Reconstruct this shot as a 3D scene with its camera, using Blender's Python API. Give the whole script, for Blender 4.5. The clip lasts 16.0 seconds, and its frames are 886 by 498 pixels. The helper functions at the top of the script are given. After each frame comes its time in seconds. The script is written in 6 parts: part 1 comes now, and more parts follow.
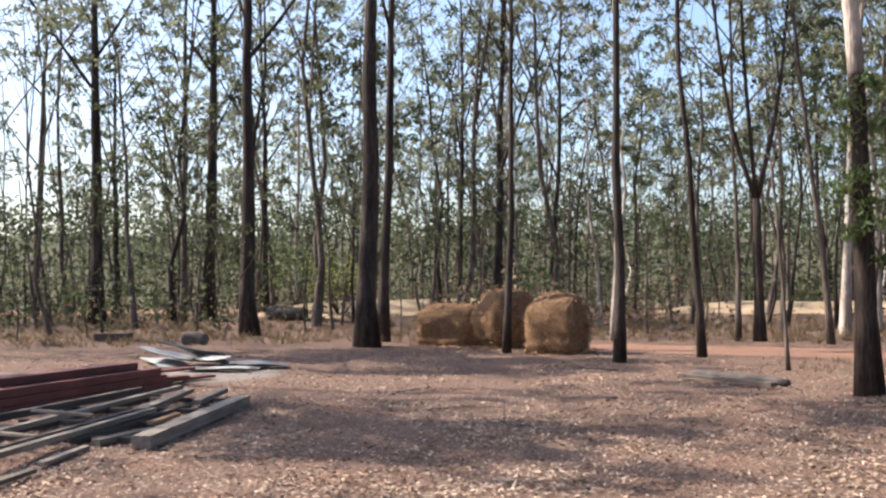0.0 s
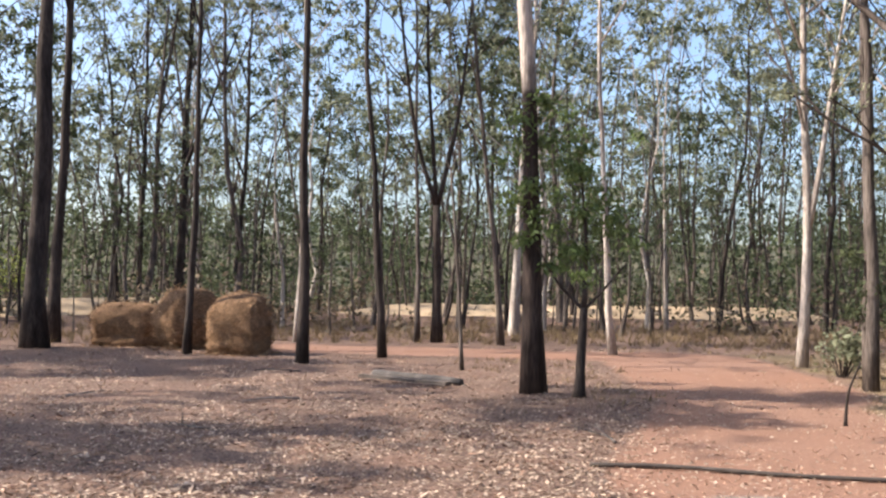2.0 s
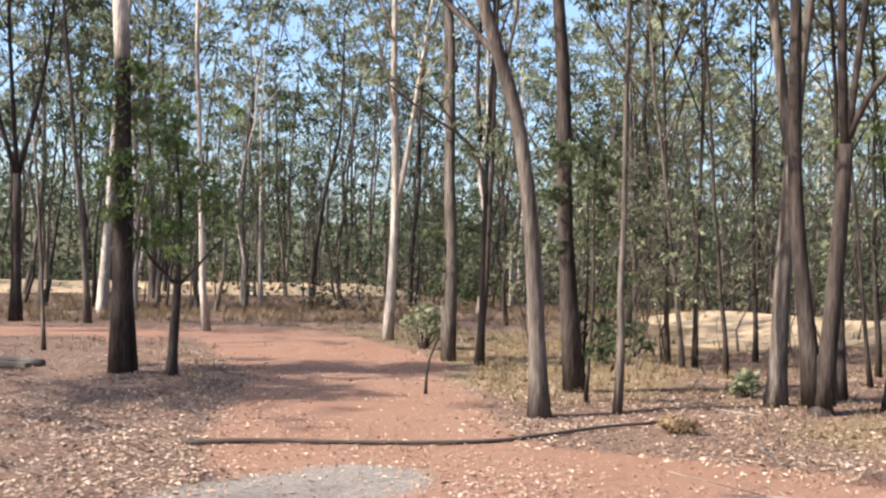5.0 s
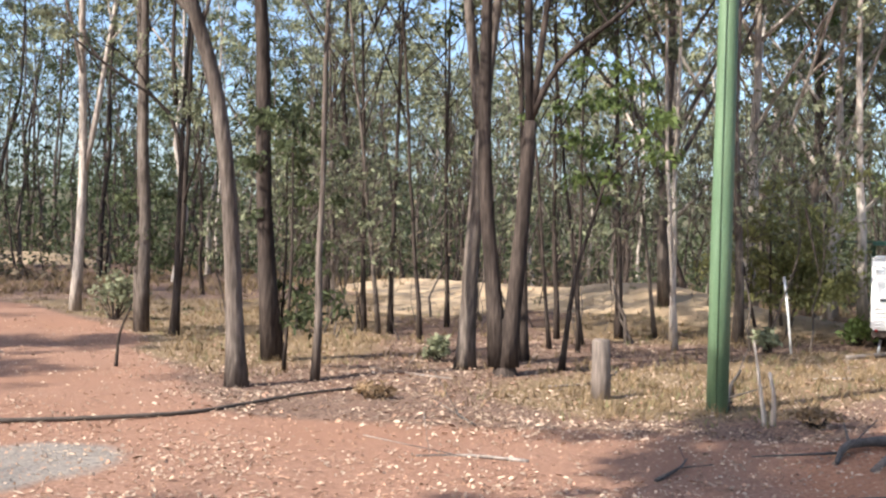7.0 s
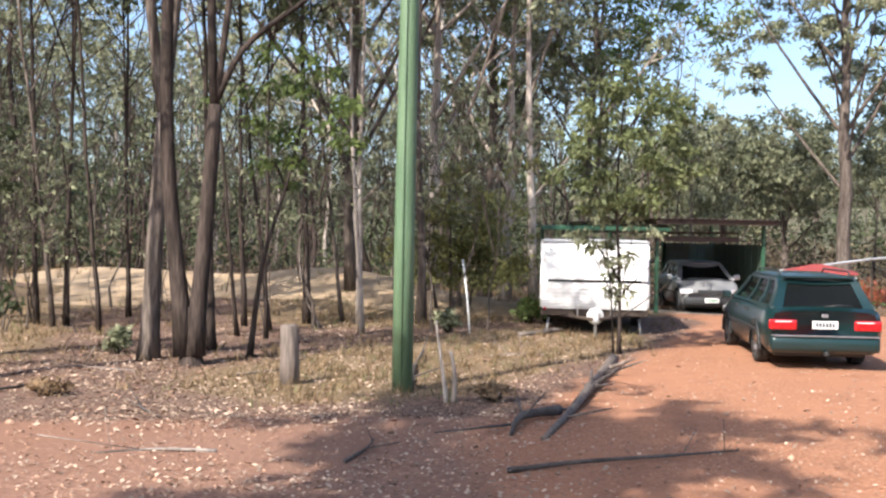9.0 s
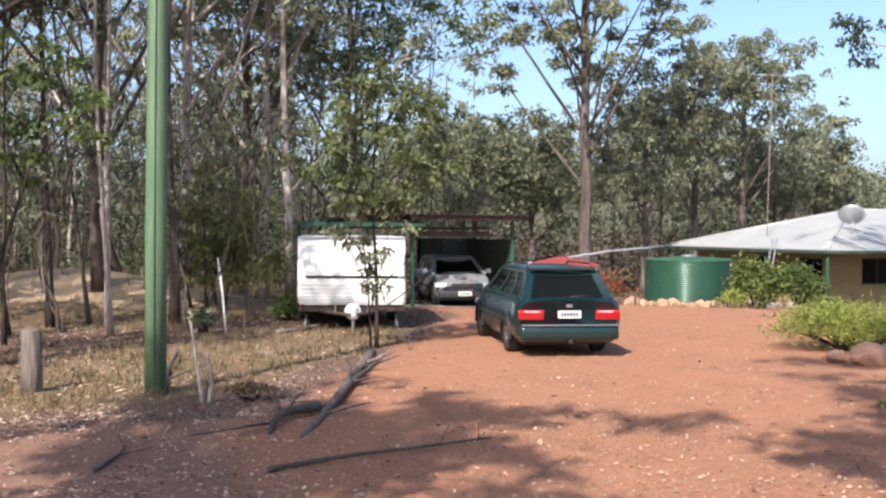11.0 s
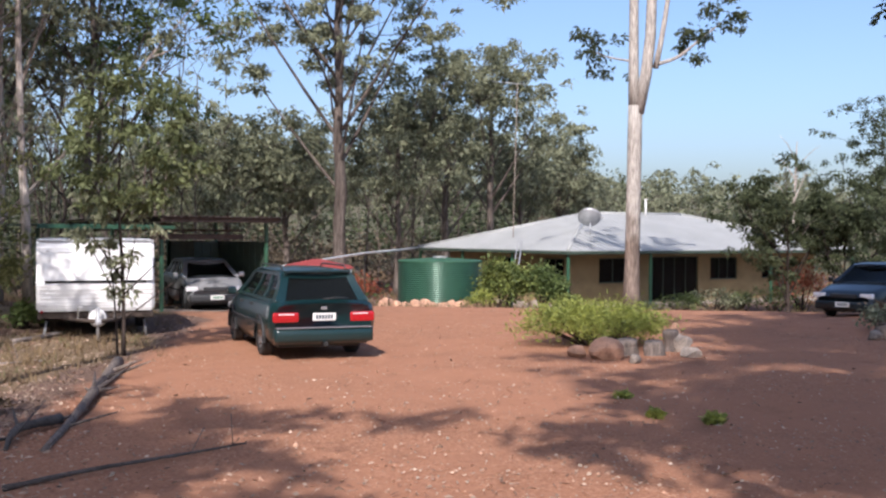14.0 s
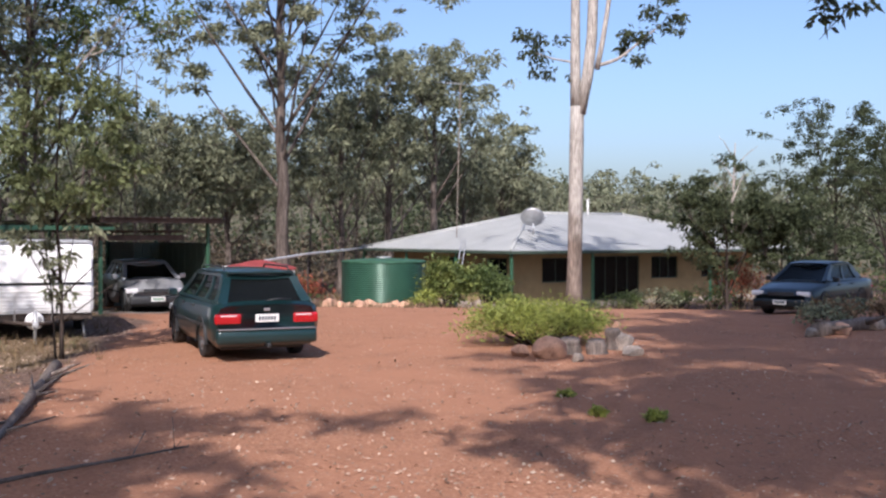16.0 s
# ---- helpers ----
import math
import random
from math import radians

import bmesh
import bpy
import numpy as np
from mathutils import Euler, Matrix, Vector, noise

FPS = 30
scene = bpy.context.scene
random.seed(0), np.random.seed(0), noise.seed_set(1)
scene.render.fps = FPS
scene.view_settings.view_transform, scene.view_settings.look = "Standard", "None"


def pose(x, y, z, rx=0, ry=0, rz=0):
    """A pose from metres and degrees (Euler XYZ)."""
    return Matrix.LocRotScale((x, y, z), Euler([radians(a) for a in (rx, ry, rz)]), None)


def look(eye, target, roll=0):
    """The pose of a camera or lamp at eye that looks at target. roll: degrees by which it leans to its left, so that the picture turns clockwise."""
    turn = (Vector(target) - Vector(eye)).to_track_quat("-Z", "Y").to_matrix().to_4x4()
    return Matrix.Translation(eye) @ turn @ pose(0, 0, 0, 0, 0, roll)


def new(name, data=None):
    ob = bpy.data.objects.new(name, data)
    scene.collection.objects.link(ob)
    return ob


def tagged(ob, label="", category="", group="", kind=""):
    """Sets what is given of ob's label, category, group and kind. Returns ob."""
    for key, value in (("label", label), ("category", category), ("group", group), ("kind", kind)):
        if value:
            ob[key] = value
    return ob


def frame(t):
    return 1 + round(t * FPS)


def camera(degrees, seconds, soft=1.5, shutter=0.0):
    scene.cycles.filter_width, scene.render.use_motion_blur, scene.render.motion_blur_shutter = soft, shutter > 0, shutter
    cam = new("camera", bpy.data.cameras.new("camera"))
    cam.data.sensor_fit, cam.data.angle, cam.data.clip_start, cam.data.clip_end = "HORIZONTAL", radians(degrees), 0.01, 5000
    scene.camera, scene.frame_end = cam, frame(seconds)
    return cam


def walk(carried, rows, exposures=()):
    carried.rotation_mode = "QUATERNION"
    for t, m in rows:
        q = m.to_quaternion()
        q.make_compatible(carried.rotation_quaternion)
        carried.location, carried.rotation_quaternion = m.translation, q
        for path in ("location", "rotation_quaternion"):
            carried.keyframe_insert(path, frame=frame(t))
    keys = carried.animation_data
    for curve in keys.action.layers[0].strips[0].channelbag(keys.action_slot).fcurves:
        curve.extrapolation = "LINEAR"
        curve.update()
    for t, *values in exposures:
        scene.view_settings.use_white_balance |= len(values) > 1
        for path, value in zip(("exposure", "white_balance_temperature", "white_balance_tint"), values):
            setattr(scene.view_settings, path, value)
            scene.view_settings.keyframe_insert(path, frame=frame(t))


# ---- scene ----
import itertools

cam = camera(44.9, 16.0, soft=2.4)
PATH = [
    (0.0, pose(0, 0, 2.0, 91.81, 0.37, 0.01)),
    (0.5, pose(0, 0, 2.0, 91.81, 0.00, -4.44)),
    (1.0, pose(0, 0, 2.0, 91.82, -0.19, -8.63)),
    (1.5, pose(0, 0, 2.0, 91.85, -0.43, -12.68)),
    (2.0, pose(0, 0, 2.0, 91.89, -0.63, -16.72)),
    (2.5, pose(0, 0, 2.0, 91.94, -0.82, -20.32)),
    (3.0, pose(0, 0, 2.0, 91.99, -0.99, -24.15)),
    (3.2, pose(0, 0, 2.0, 92.00, -1.13, -25.59)),
    (5.3, pose(0, 0, 2.0, 90.58, -1.14, -40.51)),
    (5.5, pose(0, 0, 2.0, 90.37, -1.30, -42.23)),
    (6.0, pose(0, 0, 2.0, 90.01, -1.37, -46.65)),
    (6.5, pose(0, 0, 2.0, 89.75, -1.36, -50.49)),
    (7.0, pose(0, 0, 2.0, 89.53, -1.29, -54.10)),
    (7.5, pose(0, 0, 2.0, 89.44, -1.22, -57.79)),
    (8.0, pose(0, 0, 2.0, 89.26, -1.11, -62.03)),
    (8.5, pose(0, 0, 2.0, 89.14, -0.99, -66.55)),
    (9.0, pose(0, 0, 2.0, 89.08, -0.90, -70.70)),
    (9.5, pose(0, 0, 2.0, 89.15, -0.82, -74.06)),
    (10.0, pose(0, 0, 2.0, 89.10, -0.64, -77.31)),
    (10.2, pose(0, 0, 2.0, 89.07, -0.53, -78.59)),
    (12.3, pose(0, 0, 2.0, 89.16, -0.27, -90.81)),
    (12.5, pose(0, 0, 2.0, 89.18, -0.18, -91.69)),
    (13.0, pose(0, 0, 2.0, 89.21, -0.19, -93.45)),
    (13.5, pose(0, 0, 2.0, 89.22, -0.23, -95.09)),
    (14.0, pose(0, 0, 2.0, 89.22, -0.27, -96.71)),
    (14.5, pose(0, 0, 2.0, 89.23, -0.28, -97.98)),
    (15.0, pose(0, 0, 2.0, 89.23, -0.22, -99.06)),
    (15.5, pose(0, 0, 2.0, 89.22, -0.14, -99.55)),
    (16.0, pose(0, 0, 2.0, 89.24, -0.09, -99.72)),
]
EXPOSURES = [(0.0, 1.14, 6750, 13), (3.0, 1.16, 6600, 12), (6.0, 1.2, 6500, 10), (9.0, 1.08, 6450, 12), (12.5, 0.58, 6250, 16), (16.0, 0.38, 6100, 19)]
walk(cam, PATH, EXPOSURES)

# ---- sky and sun ----
SUN_EL, SUN_AZ = 41.0, 73.0          # height, and turn to the left from +y, in degrees
to_sun = Vector((-math.sin(radians(SUN_AZ)) * math.cos(radians(SUN_EL)), math.cos(radians(SUN_AZ)) * math.cos(radians(SUN_EL)), math.sin(radians(SUN_EL))))
world = bpy.data.worlds.new("sky")
scene.world = world
world.use_nodes = True
wn = world.node_tree.nodes
sky = wn.new("ShaderNodeTexSky")
sky.sky_type, sky.sun_disc = "NISHITA", False
sky.sun_elevation, sky.sun_rotation = radians(SUN_EL), radians(-SUN_AZ)
sky.air_density, sky.dust_density, sky.ozone_density = 1.0, 2.6, 4.2
world.node_tree.links.new(sky.outputs[0], wn["Background"].inputs[0])
wn["Background"].inputs[1].default_value = 0.145
sun = new("sun", bpy.data.lights.new("sun", "SUN"))
sun.data.energy, sun.data.angle, sun.data.color = 4.5, radians(0.55), (1.0, 0.93, 0.83)
sun.matrix_world = look((0, 0, 60), Vector((0, 0, 60)) - to_sun)


# ---- materials ----
def mat(name, color, rough=0.7, metal=0.0, vary=0.25, scale=6.0, bump=0.15, detail=60.0, second=None, stretch=(1, 1, 1), island=0.0, obj=0.0,
        translucent=0.0, spec=0.5, coat=0.0):
    """Principled surface with variation at two scales, a fine relief, and optional per-island or per-object change."""
    m = bpy.data.materials.new(name)
    m.use_nodes = True
    nt = m.node_tree
    n, link = nt.nodes, nt.links.new
    b = n["Principled BSDF"]
    b.inputs["Roughness"].default_value, b.inputs["Metallic"].default_value = rough, metal
    b.inputs["Specular IOR Level"].default_value = spec
    b.inputs["Coat Weight"].default_value = coat
    tc = n.new("ShaderNodeTexCoord")
    mp = n.new("ShaderNodeMapping")
    mp.inputs["Scale"].default_value = stretch
    link(tc.outputs["Object"], mp.inputs["Vector"])
    big, fine = n.new("ShaderNodeTexNoise"), n.new("ShaderNodeTexNoise")
    big.inputs["Scale"].default_value, big.inputs["Detail"].default_value = scale, 5
    fine.inputs["Scale"].default_value, fine.inputs["Detail"].default_value = detail, 3
    link(mp.outputs[0], big.inputs["Vector"])
    link(mp.outputs[0], fine.inputs["Vector"])
    ramp = n.new("ShaderNodeMapRange")
    ramp.inputs[1].default_value, ramp.inputs[2].default_value = 0.35, 0.65
    link(big.outputs["Fac"], ramp.inputs[0])
    mixc = n.new("ShaderNodeMix")
    mixc.data_type = "RGBA"
    dark = second or tuple(c * (1 - vary) for c in color)
    mixc.inputs[6].default_value, mixc.inputs[7].default_value = (*color, 1), (*dark, 1)
    link(ramp.outputs[0], mixc.inputs[0])
    hsv = n.new("ShaderNodeHueSaturation")
    link(mixc.outputs[2], hsv.inputs["Color"])
    fr = n.new("ShaderNodeMapRange")
    fr.inputs[1].default_value, fr.inputs[2].default_value = 0.3, 0.7
    fr.inputs[3].default_value, fr.inputs[4].default_value = 1 - vary * 0.6, 1 + vary * 0.6
    link(fine.outputs["Fac"], fr.inputs[0])
    value = fr.outputs[0]
    if island or obj:
        src = n.new("ShaderNodeNewGeometry").outputs["Random Per Island"] if island else n.new("ShaderNodeObjectInfo").outputs["Random"]
        k = island or obj
        r2 = n.new("ShaderNodeMapRange")
        r2.inputs[3].default_value, r2.inputs[4].default_value = 1 - k, 1 + k
        link(src, r2.inputs[0])
        mul = n.new("ShaderNodeMath")
        mul.operation = "MULTIPLY"
        link(value, mul.inputs[0])
        link(r2.outputs[0], mul.inputs[1])
        value = mul.outputs[0]
    link(value, hsv.inputs["Value"])
    link(hsv.outputs[0], b.inputs["Base Color"])
    if bump:
        bp = n.new("ShaderNodeBump")
        bp.inputs["Strength"].default_value, bp.inputs["Distance"].default_value = bump, 0.02
        link(fine.outputs["Fac"], bp.inputs["Height"])
        link(bp.outputs[0], b.inputs["Normal"])
    if translucent:
        tr, mx = n.new("ShaderNodeBsdfTranslucent"), n.new("ShaderNodeMixShader")
        mx.inputs[0].default_value = translucent
        link(hsv.outputs[0], tr.inputs["Color"])
        link(b.outputs[0], mx.inputs[1])
        link(tr.outputs[0], mx.inputs[2])
        link(mx.outputs[0], n["Material Output"].inputs["Surface"])
    return m


def bark(name, color, second, scale=1.6):
    return mat(name, color, 0.9, vary=0.75, scale=scale, bump=1.0, detail=9, second=second, stretch=(3, 3, 0.45), spec=0.2)


def half_bark(name, low, high, height):
    """Dark rough bark below, shed to a pale smooth skin above a ragged line."""
    m = bark(name, low, tuple(c * 0.5 for c in low))
    n, link = m.node_tree.nodes, m.node_tree.links.new
    hsv = next(k for k in n if k.type == "HUE_SAT")
    src = hsv.inputs["Color"].links[0].from_socket
    sep, tc = n.new("ShaderNodeSeparateXYZ"), n.new("ShaderNodeTexCoord")
    link(tc.outputs["Object"], sep.inputs[0])
    wob = n.new("ShaderNodeTexNoise")
    wob.inputs["Scale"].default_value = 1.7
    link(tc.outputs["Object"], wob.inputs["Vector"])
    add = n.new("ShaderNodeMath")
    add.operation = "MULTIPLY_ADD"
    add.inputs[1].default_value = 2.4
    link(wob.outputs["Fac"], add.inputs[0])
    link(sep.outputs["Z"], add.inputs[2])
    step = n.new("ShaderNodeMapRange")
    step.inputs[1].default_value, step.inputs[2].default_value = height + 0.9, height + 1.9
    link(add.outputs[0], step.inputs[0])
    mx = n.new("ShaderNodeMix")
    mx.data_type = "RGBA"
    mx.inputs[7].default_value = (*high, 1)
    link(step.outputs[0], mx.inputs[0])
    link(src, mx.inputs[6])
    link(mx.outputs[2], hsv.inputs["Color"])
    return m


BARK_DARK = bark("ironbark", (0.068, 0.052, 0.044), (0.028, 0.021, 0.018))
BARK_GREY = bark("grey_bark", (0.155, 0.127, 0.108), (0.066, 0.051, 0.043))
BARK_HALF = half_bark("shedding_bark", (0.066, 0.047, 0.039), (0.50, 0.42, 0.36), 5.6)
BARK_RUSTY = half_bark("rust_footed_gum_bark", (0.215, 0.168, 0.138), (0.37, 0.34, 0.305), 2.2)
BARK_PALE = bark("pale_gum_bark", (0.52, 0.46, 0.40), (0.27, 0.22, 0.185), 1.1)
LEAF_DARK = mat("gum_leaf_dark", (0.098, 0.116, 0.058), 0.6, vary=0.3, scale=0.5, bump=0, second=(0.056, 0.070, 0.036), island=0.5, translucent=0.45, spec=0.15)
LEAF_GREY = mat("gum_leaf_grey", (0.262, 0.274, 0.172), 0.6, vary=0.3, scale=0.45, bump=0, second=(0.160, 0.174, 0.108), island=0.5, translucent=0.36, spec=0.15)
LEAF_FRESH = mat("fresh_leaf", (0.165, 0.215, 0.072), 0.5, vary=0.3, scale=1.4, bump=0, second=(0.105, 0.15, 0.052), island=0.4, translucent=0.45, spec=0.25)
LEAF_YOUNG = mat("young_leaf", (0.180, 0.205, 0.090), 0.5, vary=0.3, scale=1.6, bump=0, second=(0.125, 0.150, 0.066), island=0.45, translucent=0.42, spec=0.25)
LEAF_LIME = mat("lime_leaf", (0.33, 0.36, 0.085), 0.5, vary=0.3, scale=2.0, bump=0, second=(0.21, 0.25, 0.065), island=0.45, translucent=0.4, spec=0.25)
LEAF_BROWN = mat("brown_scrub_leaf", (0.21, 0.165, 0.115), 0.8, vary=0.3, scale=0.6, bump=0, second=(0.12, 0.10, 0.07), island=0.4, translucent=0.3, spec=0.1)
LEAF_DRY = mat("dry_leaf", (0.30, 0.205, 0.12), 0.8, vary=0.3, scale=2.0, bump=0, island=0.4, translucent=0.25, spec=0.2)
LEAF_OLIVE = mat("olive_wattle_leaf", (0.27, 0.265, 0.105), 0.6, vary=0.3, scale=1.6, bump=0, second=(0.17, 0.175, 0.07), island=0.4, translucent=0.4, spec=0.2)
LEAF_SHRUB = mat("garden_shrub_leaf", (0.225, 0.255, 0.068), 0.5, vary=0.3, scale=2.0, bump=0, second=(0.11, 0.15, 0.05), island=0.45, translucent=0.4, spec=0.25)
LEAF_RED = mat("red_leaf", (0.40, 0.12, 0.07), 0.6, vary=0.3, scale=2.0, bump=0, island=0.4, translucent=0.3, spec=0.2)


# ---- mesh helpers ----
def link_mesh(name, verts, faces, material, parent=None, label="", smooth=False):
    me = bpy.data.meshes.new(name)
    verts = np.asarray(verts, dtype=np.float32)
    if isinstance(faces, np.ndarray):
        k = faces.shape[1]
        me.vertices.add(len(verts))
        me.vertices.foreach_set("co", verts.ravel())
        me.loops.add(faces.size)
        me.loops.foreach_set("vertex_index", faces.ravel().astype(np.int32))
        me.polygons.add(len(faces))
        me.polygons.foreach_set("loop_start", np.arange(0, faces.size, k, dtype=np.int32))
        me.update(calc_edges=True)
    else:
        me.from_pydata(verts.tolist(), [], faces)
    me.materials.append(material)
    if smooth:
        me.polygons.foreach_set("use_smooth", np.ones(len(me.polygons), dtype=bool))
    ob = new(name, me)
    if parent:
        ob.parent = parent
    if label:
        ob["label"] = label
    return ob


def part(name, bm, material, parent, label="", smooth=False):
    """One bmesh as one mesh object under a thing or a part."""
    me = bpy.data.meshes.new(name)
    bm.to_mesh(me)
    bm.free()
    me.materials.append(material)
    if smooth:
        for p in me.polygons:
            p.use_smooth = True
    ob = new(name, me)
    if parent:
        ob.parent = parent
    if label:
        ob["label"] = label
    return ob


def thing(name, m, label, category, group="", kind=""):
    ob = new(name)
    ob.empty_display_size = 0.2
    ob.matrix_world = m
    return tagged(ob, label, category, group, kind)


def add_box(bm, x0, x1, y0, y1, z0, z1, bevel=0.0, m=None):
    """A box, bevelled, put into bm."""
    vs = [bm.verts.new(p) for p in ((x0, y0, z0), (x1, y0, z0), (x1, y1, z0), (x0, y1, z0), (x0, y0, z1), (x1, y0, z1), (x1, y1, z1), (x0, y1, z1))]
    fs = [bm.faces.new([vs[i] for i in q]) for q in ((3, 2, 1, 0), (4, 5, 6, 7), (0, 1, 5, 4), (1, 2, 6, 5), (2, 3, 7, 6), (3, 0, 4, 7))]
    if bevel:
        es = list({e for f in fs for e in f.edges})
        out = bmesh.ops.bevel(bm, geom=es, offset=bevel, segments=2, affect="EDGES", profile=0.6)
        vs = list({v for f in out["faces"] for v in f.verts} | {v for v in vs if v.is_valid})
    if m:
        bmesh.ops.transform(bm, matrix=m, verts=vs)
    return vs


def box(x0, x1, y0, y1, z0, z1, bevel=0.0, m=None):
    bm = bmesh.new()
    add_box(bm, x0, x1, y0, y1, z0, z1, bevel, m)
    return bm


def tube_arrays(points, radii, sides=6, cap=True):
    """Verts and quads of a tapered tube along points."""
    P = np.asarray(points, dtype=float)
    R = np.asarray(radii, dtype=float)
    d = np.gradient(P, axis=0)
    d /= np.linalg.norm(d, axis=1)[:, None] + 1e-9
    ref = np.array([1.0, 0.13, 0.0]) if abs(d[0][0]) < 0.8 else np.array([0.0, 1.0, 0.13])
    a = np.cross(d, ref)
    a /= np.linalg.norm(a, axis=1)[:, None] + 1e-9
    b = np.cross(d, a)
    th = np.arange(sides) * 2 * np.pi / sides
    V = (P[:, None] + R[:, None, None] * (np.cos(th)[None, :, None] * a[:, None] + np.sin(th)[None, :, None] * b[:, None])).reshape(-1, 3)
    i = np.arange(len(P) - 1)[:, None] * sides
    k = np.arange(sides)[None]
    kn = (k + 1) % sides
    F = np.stack([i + k, i + sides + k, i + sides + kn, i + kn], axis=-1).reshape(-1, 4)
    if cap:
        V = np.vstack([V, P[:1], P[-1:]])
        c0, c1 = len(V) - 2, len(V) - 1
        k = np.arange(0, sides, 2)
        F = np.vstack([F, np.stack([np.full(len(k), c0), k, (k + 1) % sides, (k + 2) % sides], -1)])
        o = (len(P) - 1) * sides
        F = np.vstack([F, np.stack([np.full(len(k), c1), o + (k + 2) % sides, o + (k + 1) % sides, o + k], -1)])
    return V, F


def join(parts):
    vs, fs, o = [], [], 0
    for v, f in parts:
        vs.append(v)
        fs.append(f + o)
        o += len(v)
    return np.vstack(vs), np.vstack(fs)


def leaf_arrays(centres, rng, length, width, hang=0.6):
    """Kite-shaped leaves, one quad each, that mostly hang."""
    n = len(centres)
    d = rng.normal(size=(n, 3))
    d[:, 2] = d[:, 2] * 0.6 - hang * 1.6
    d /= np.linalg.norm(d, axis=1)[:, None]
    s = rng.normal(size=(n, 3))
    s -= (s * d).sum(1)[:, None] * d
    s /= np.linalg.norm(s, axis=1)[:, None] + 1e-9
    L = (length * rng.uniform(0.6, 1.35, n))[:, None]
    W = (width * rng.uniform(0.6, 1.3, n))[:, None]
    up = np.cross(d, s)
    V = np.stack([centres, centres + d * L * 0.4 + s * W + up * W * 0.3, centres + d * L, centres + d * L * 0.4 - s * W + up * W * 0.3], 1).reshape(-1, 3)
    return V, np.arange(n * 4).reshape(n, 4)


# ---- the lie of the land ----
def seg_dist(x, y, a, b):
    ax, ay, bx, by = *a, *b
    t = np.clip(((x - ax) * (bx - ax) + (y - ay) * (by - ay)) / ((bx - ax) ** 2 + (by - ay) ** 2), 0, 1)
    return np.hypot(x - ax - t * (bx - ax), y - ay - t * (by - ay))


AX = (math.sin(radians(104)), math.cos(radians(104)))
BANKS = (((31, 23.5), (27.2, 13), 3.2, 0.6), ((27.2, 13), (25.2, 8.2), 2.2, 0.35), ((-6, 55), (4, 66), 4.0, 1.1), ((16, 60), (34, 52), 4.0, 0.9))


def land(x, y):
    x, y = np.asarray(x, dtype=float), np.asarray(y, dtype=float)
    d = np.clip(x * AX[0] + y * AX[1], 24, 42.5)
    z = -1.15 * ((d - 24) / 18.5) ** 2
    for a, b, w, h in BANKS:
        z = z + h * np.exp(-(seg_dist(x, y, a, b) / w) ** 2)
    r = np.hypot(x, y)
    side = np.clip((x * 0.62 + y * 0.78) / (r + 1e-6) * 1.6 + 0.45, 0.3, 1)
    s = np.clip((r - 88) / 120, 0, 1)
    return z + 11.0 * s * s * (3 - 2 * s) * side


def gz(x, y):
    return float(land(x, y))


def lattice():
    """Grid lines close together near the yard and wider towards the horizon."""
    near = np.arange(-24, 48.01, 0.36)
    steps = np.cumsum(0.36 * 1.17 ** np.arange(1, 50))
    return np.concatenate([(-24 - steps)[::-1], near, 48 + steps])


def zones(x, y):
    """How bare and red, how grassy, how sandy and how grey the ground is."""
    def cap(a, b, r, soft=1.2):
        return np.clip((r - seg_dist(x, y, a, b)) / soft + 0.5, 0, 1)
    red = np.max([cap((6.4, 8.3), (11.0, -1.0), 2.0), cap((11.0, -1.5), (32.0, -2.5), 4.6), cap((11, -8), (33, -14), 7.0), cap((4, -6), (12, -9), 6),
                  cap((6.5, 9.5), (11.5, 17.5), 1.8), cap((11.5, 17.5), (15, 27), 2.2), cap((15, 27), (5, 33), 2.0), cap((-80, 80), (-10, 78), 5, 3),
                  cap((24, -1), (33, 3), 2.6), cap((1.5, 7.0), (6.5, 8.0), 1.0) * 0.6], axis=0)
    grass = np.max([cap((13, 6.2), (20, 4.6), 2.0, 2), cap((13, 14.5), (19, 19), 3.0, 3), cap((18, 24), (30, 16), 5, 4) * 0.7, cap((23, 10), (30, 5), 3, 3)], axis=0)
    sand = np.max([cap(a, b, w * 1.05, 1.5) for a, b, w, h in BANKS] + [cap((24.5, 17.5), (34, 23), 2.2, 1.5), cap((26.5, 12.8), (36, 16.5), 2.4, 1.5), cap((26.5, 9.3), (34, 11.2), 1.4, 1.5)], axis=0)
    r = np.hypot(x, y)
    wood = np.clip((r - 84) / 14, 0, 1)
    grey = np.max([cap((4.2, 8.2), (5.6, 8.4), 0.75, 1.0), cap((-10, 22), (-6, 24), 2.4, 2.0), cap((29.5, 3.4), (31, 3.0), 1.3, 1.0)], axis=0)
    yard = np.max([cap((10.5, -1.5), (32.0, -2.5), 4.6, 2.0), cap((11, -8), (33, -14), 7.0, 2.0), cap((4, -6), (12, -9), 6, 2.0), cap((24, -1), (33, 3), 2.6)], axis=0)
    return red, grass * (1 - red * 0.8), sand, grey, wood, yard


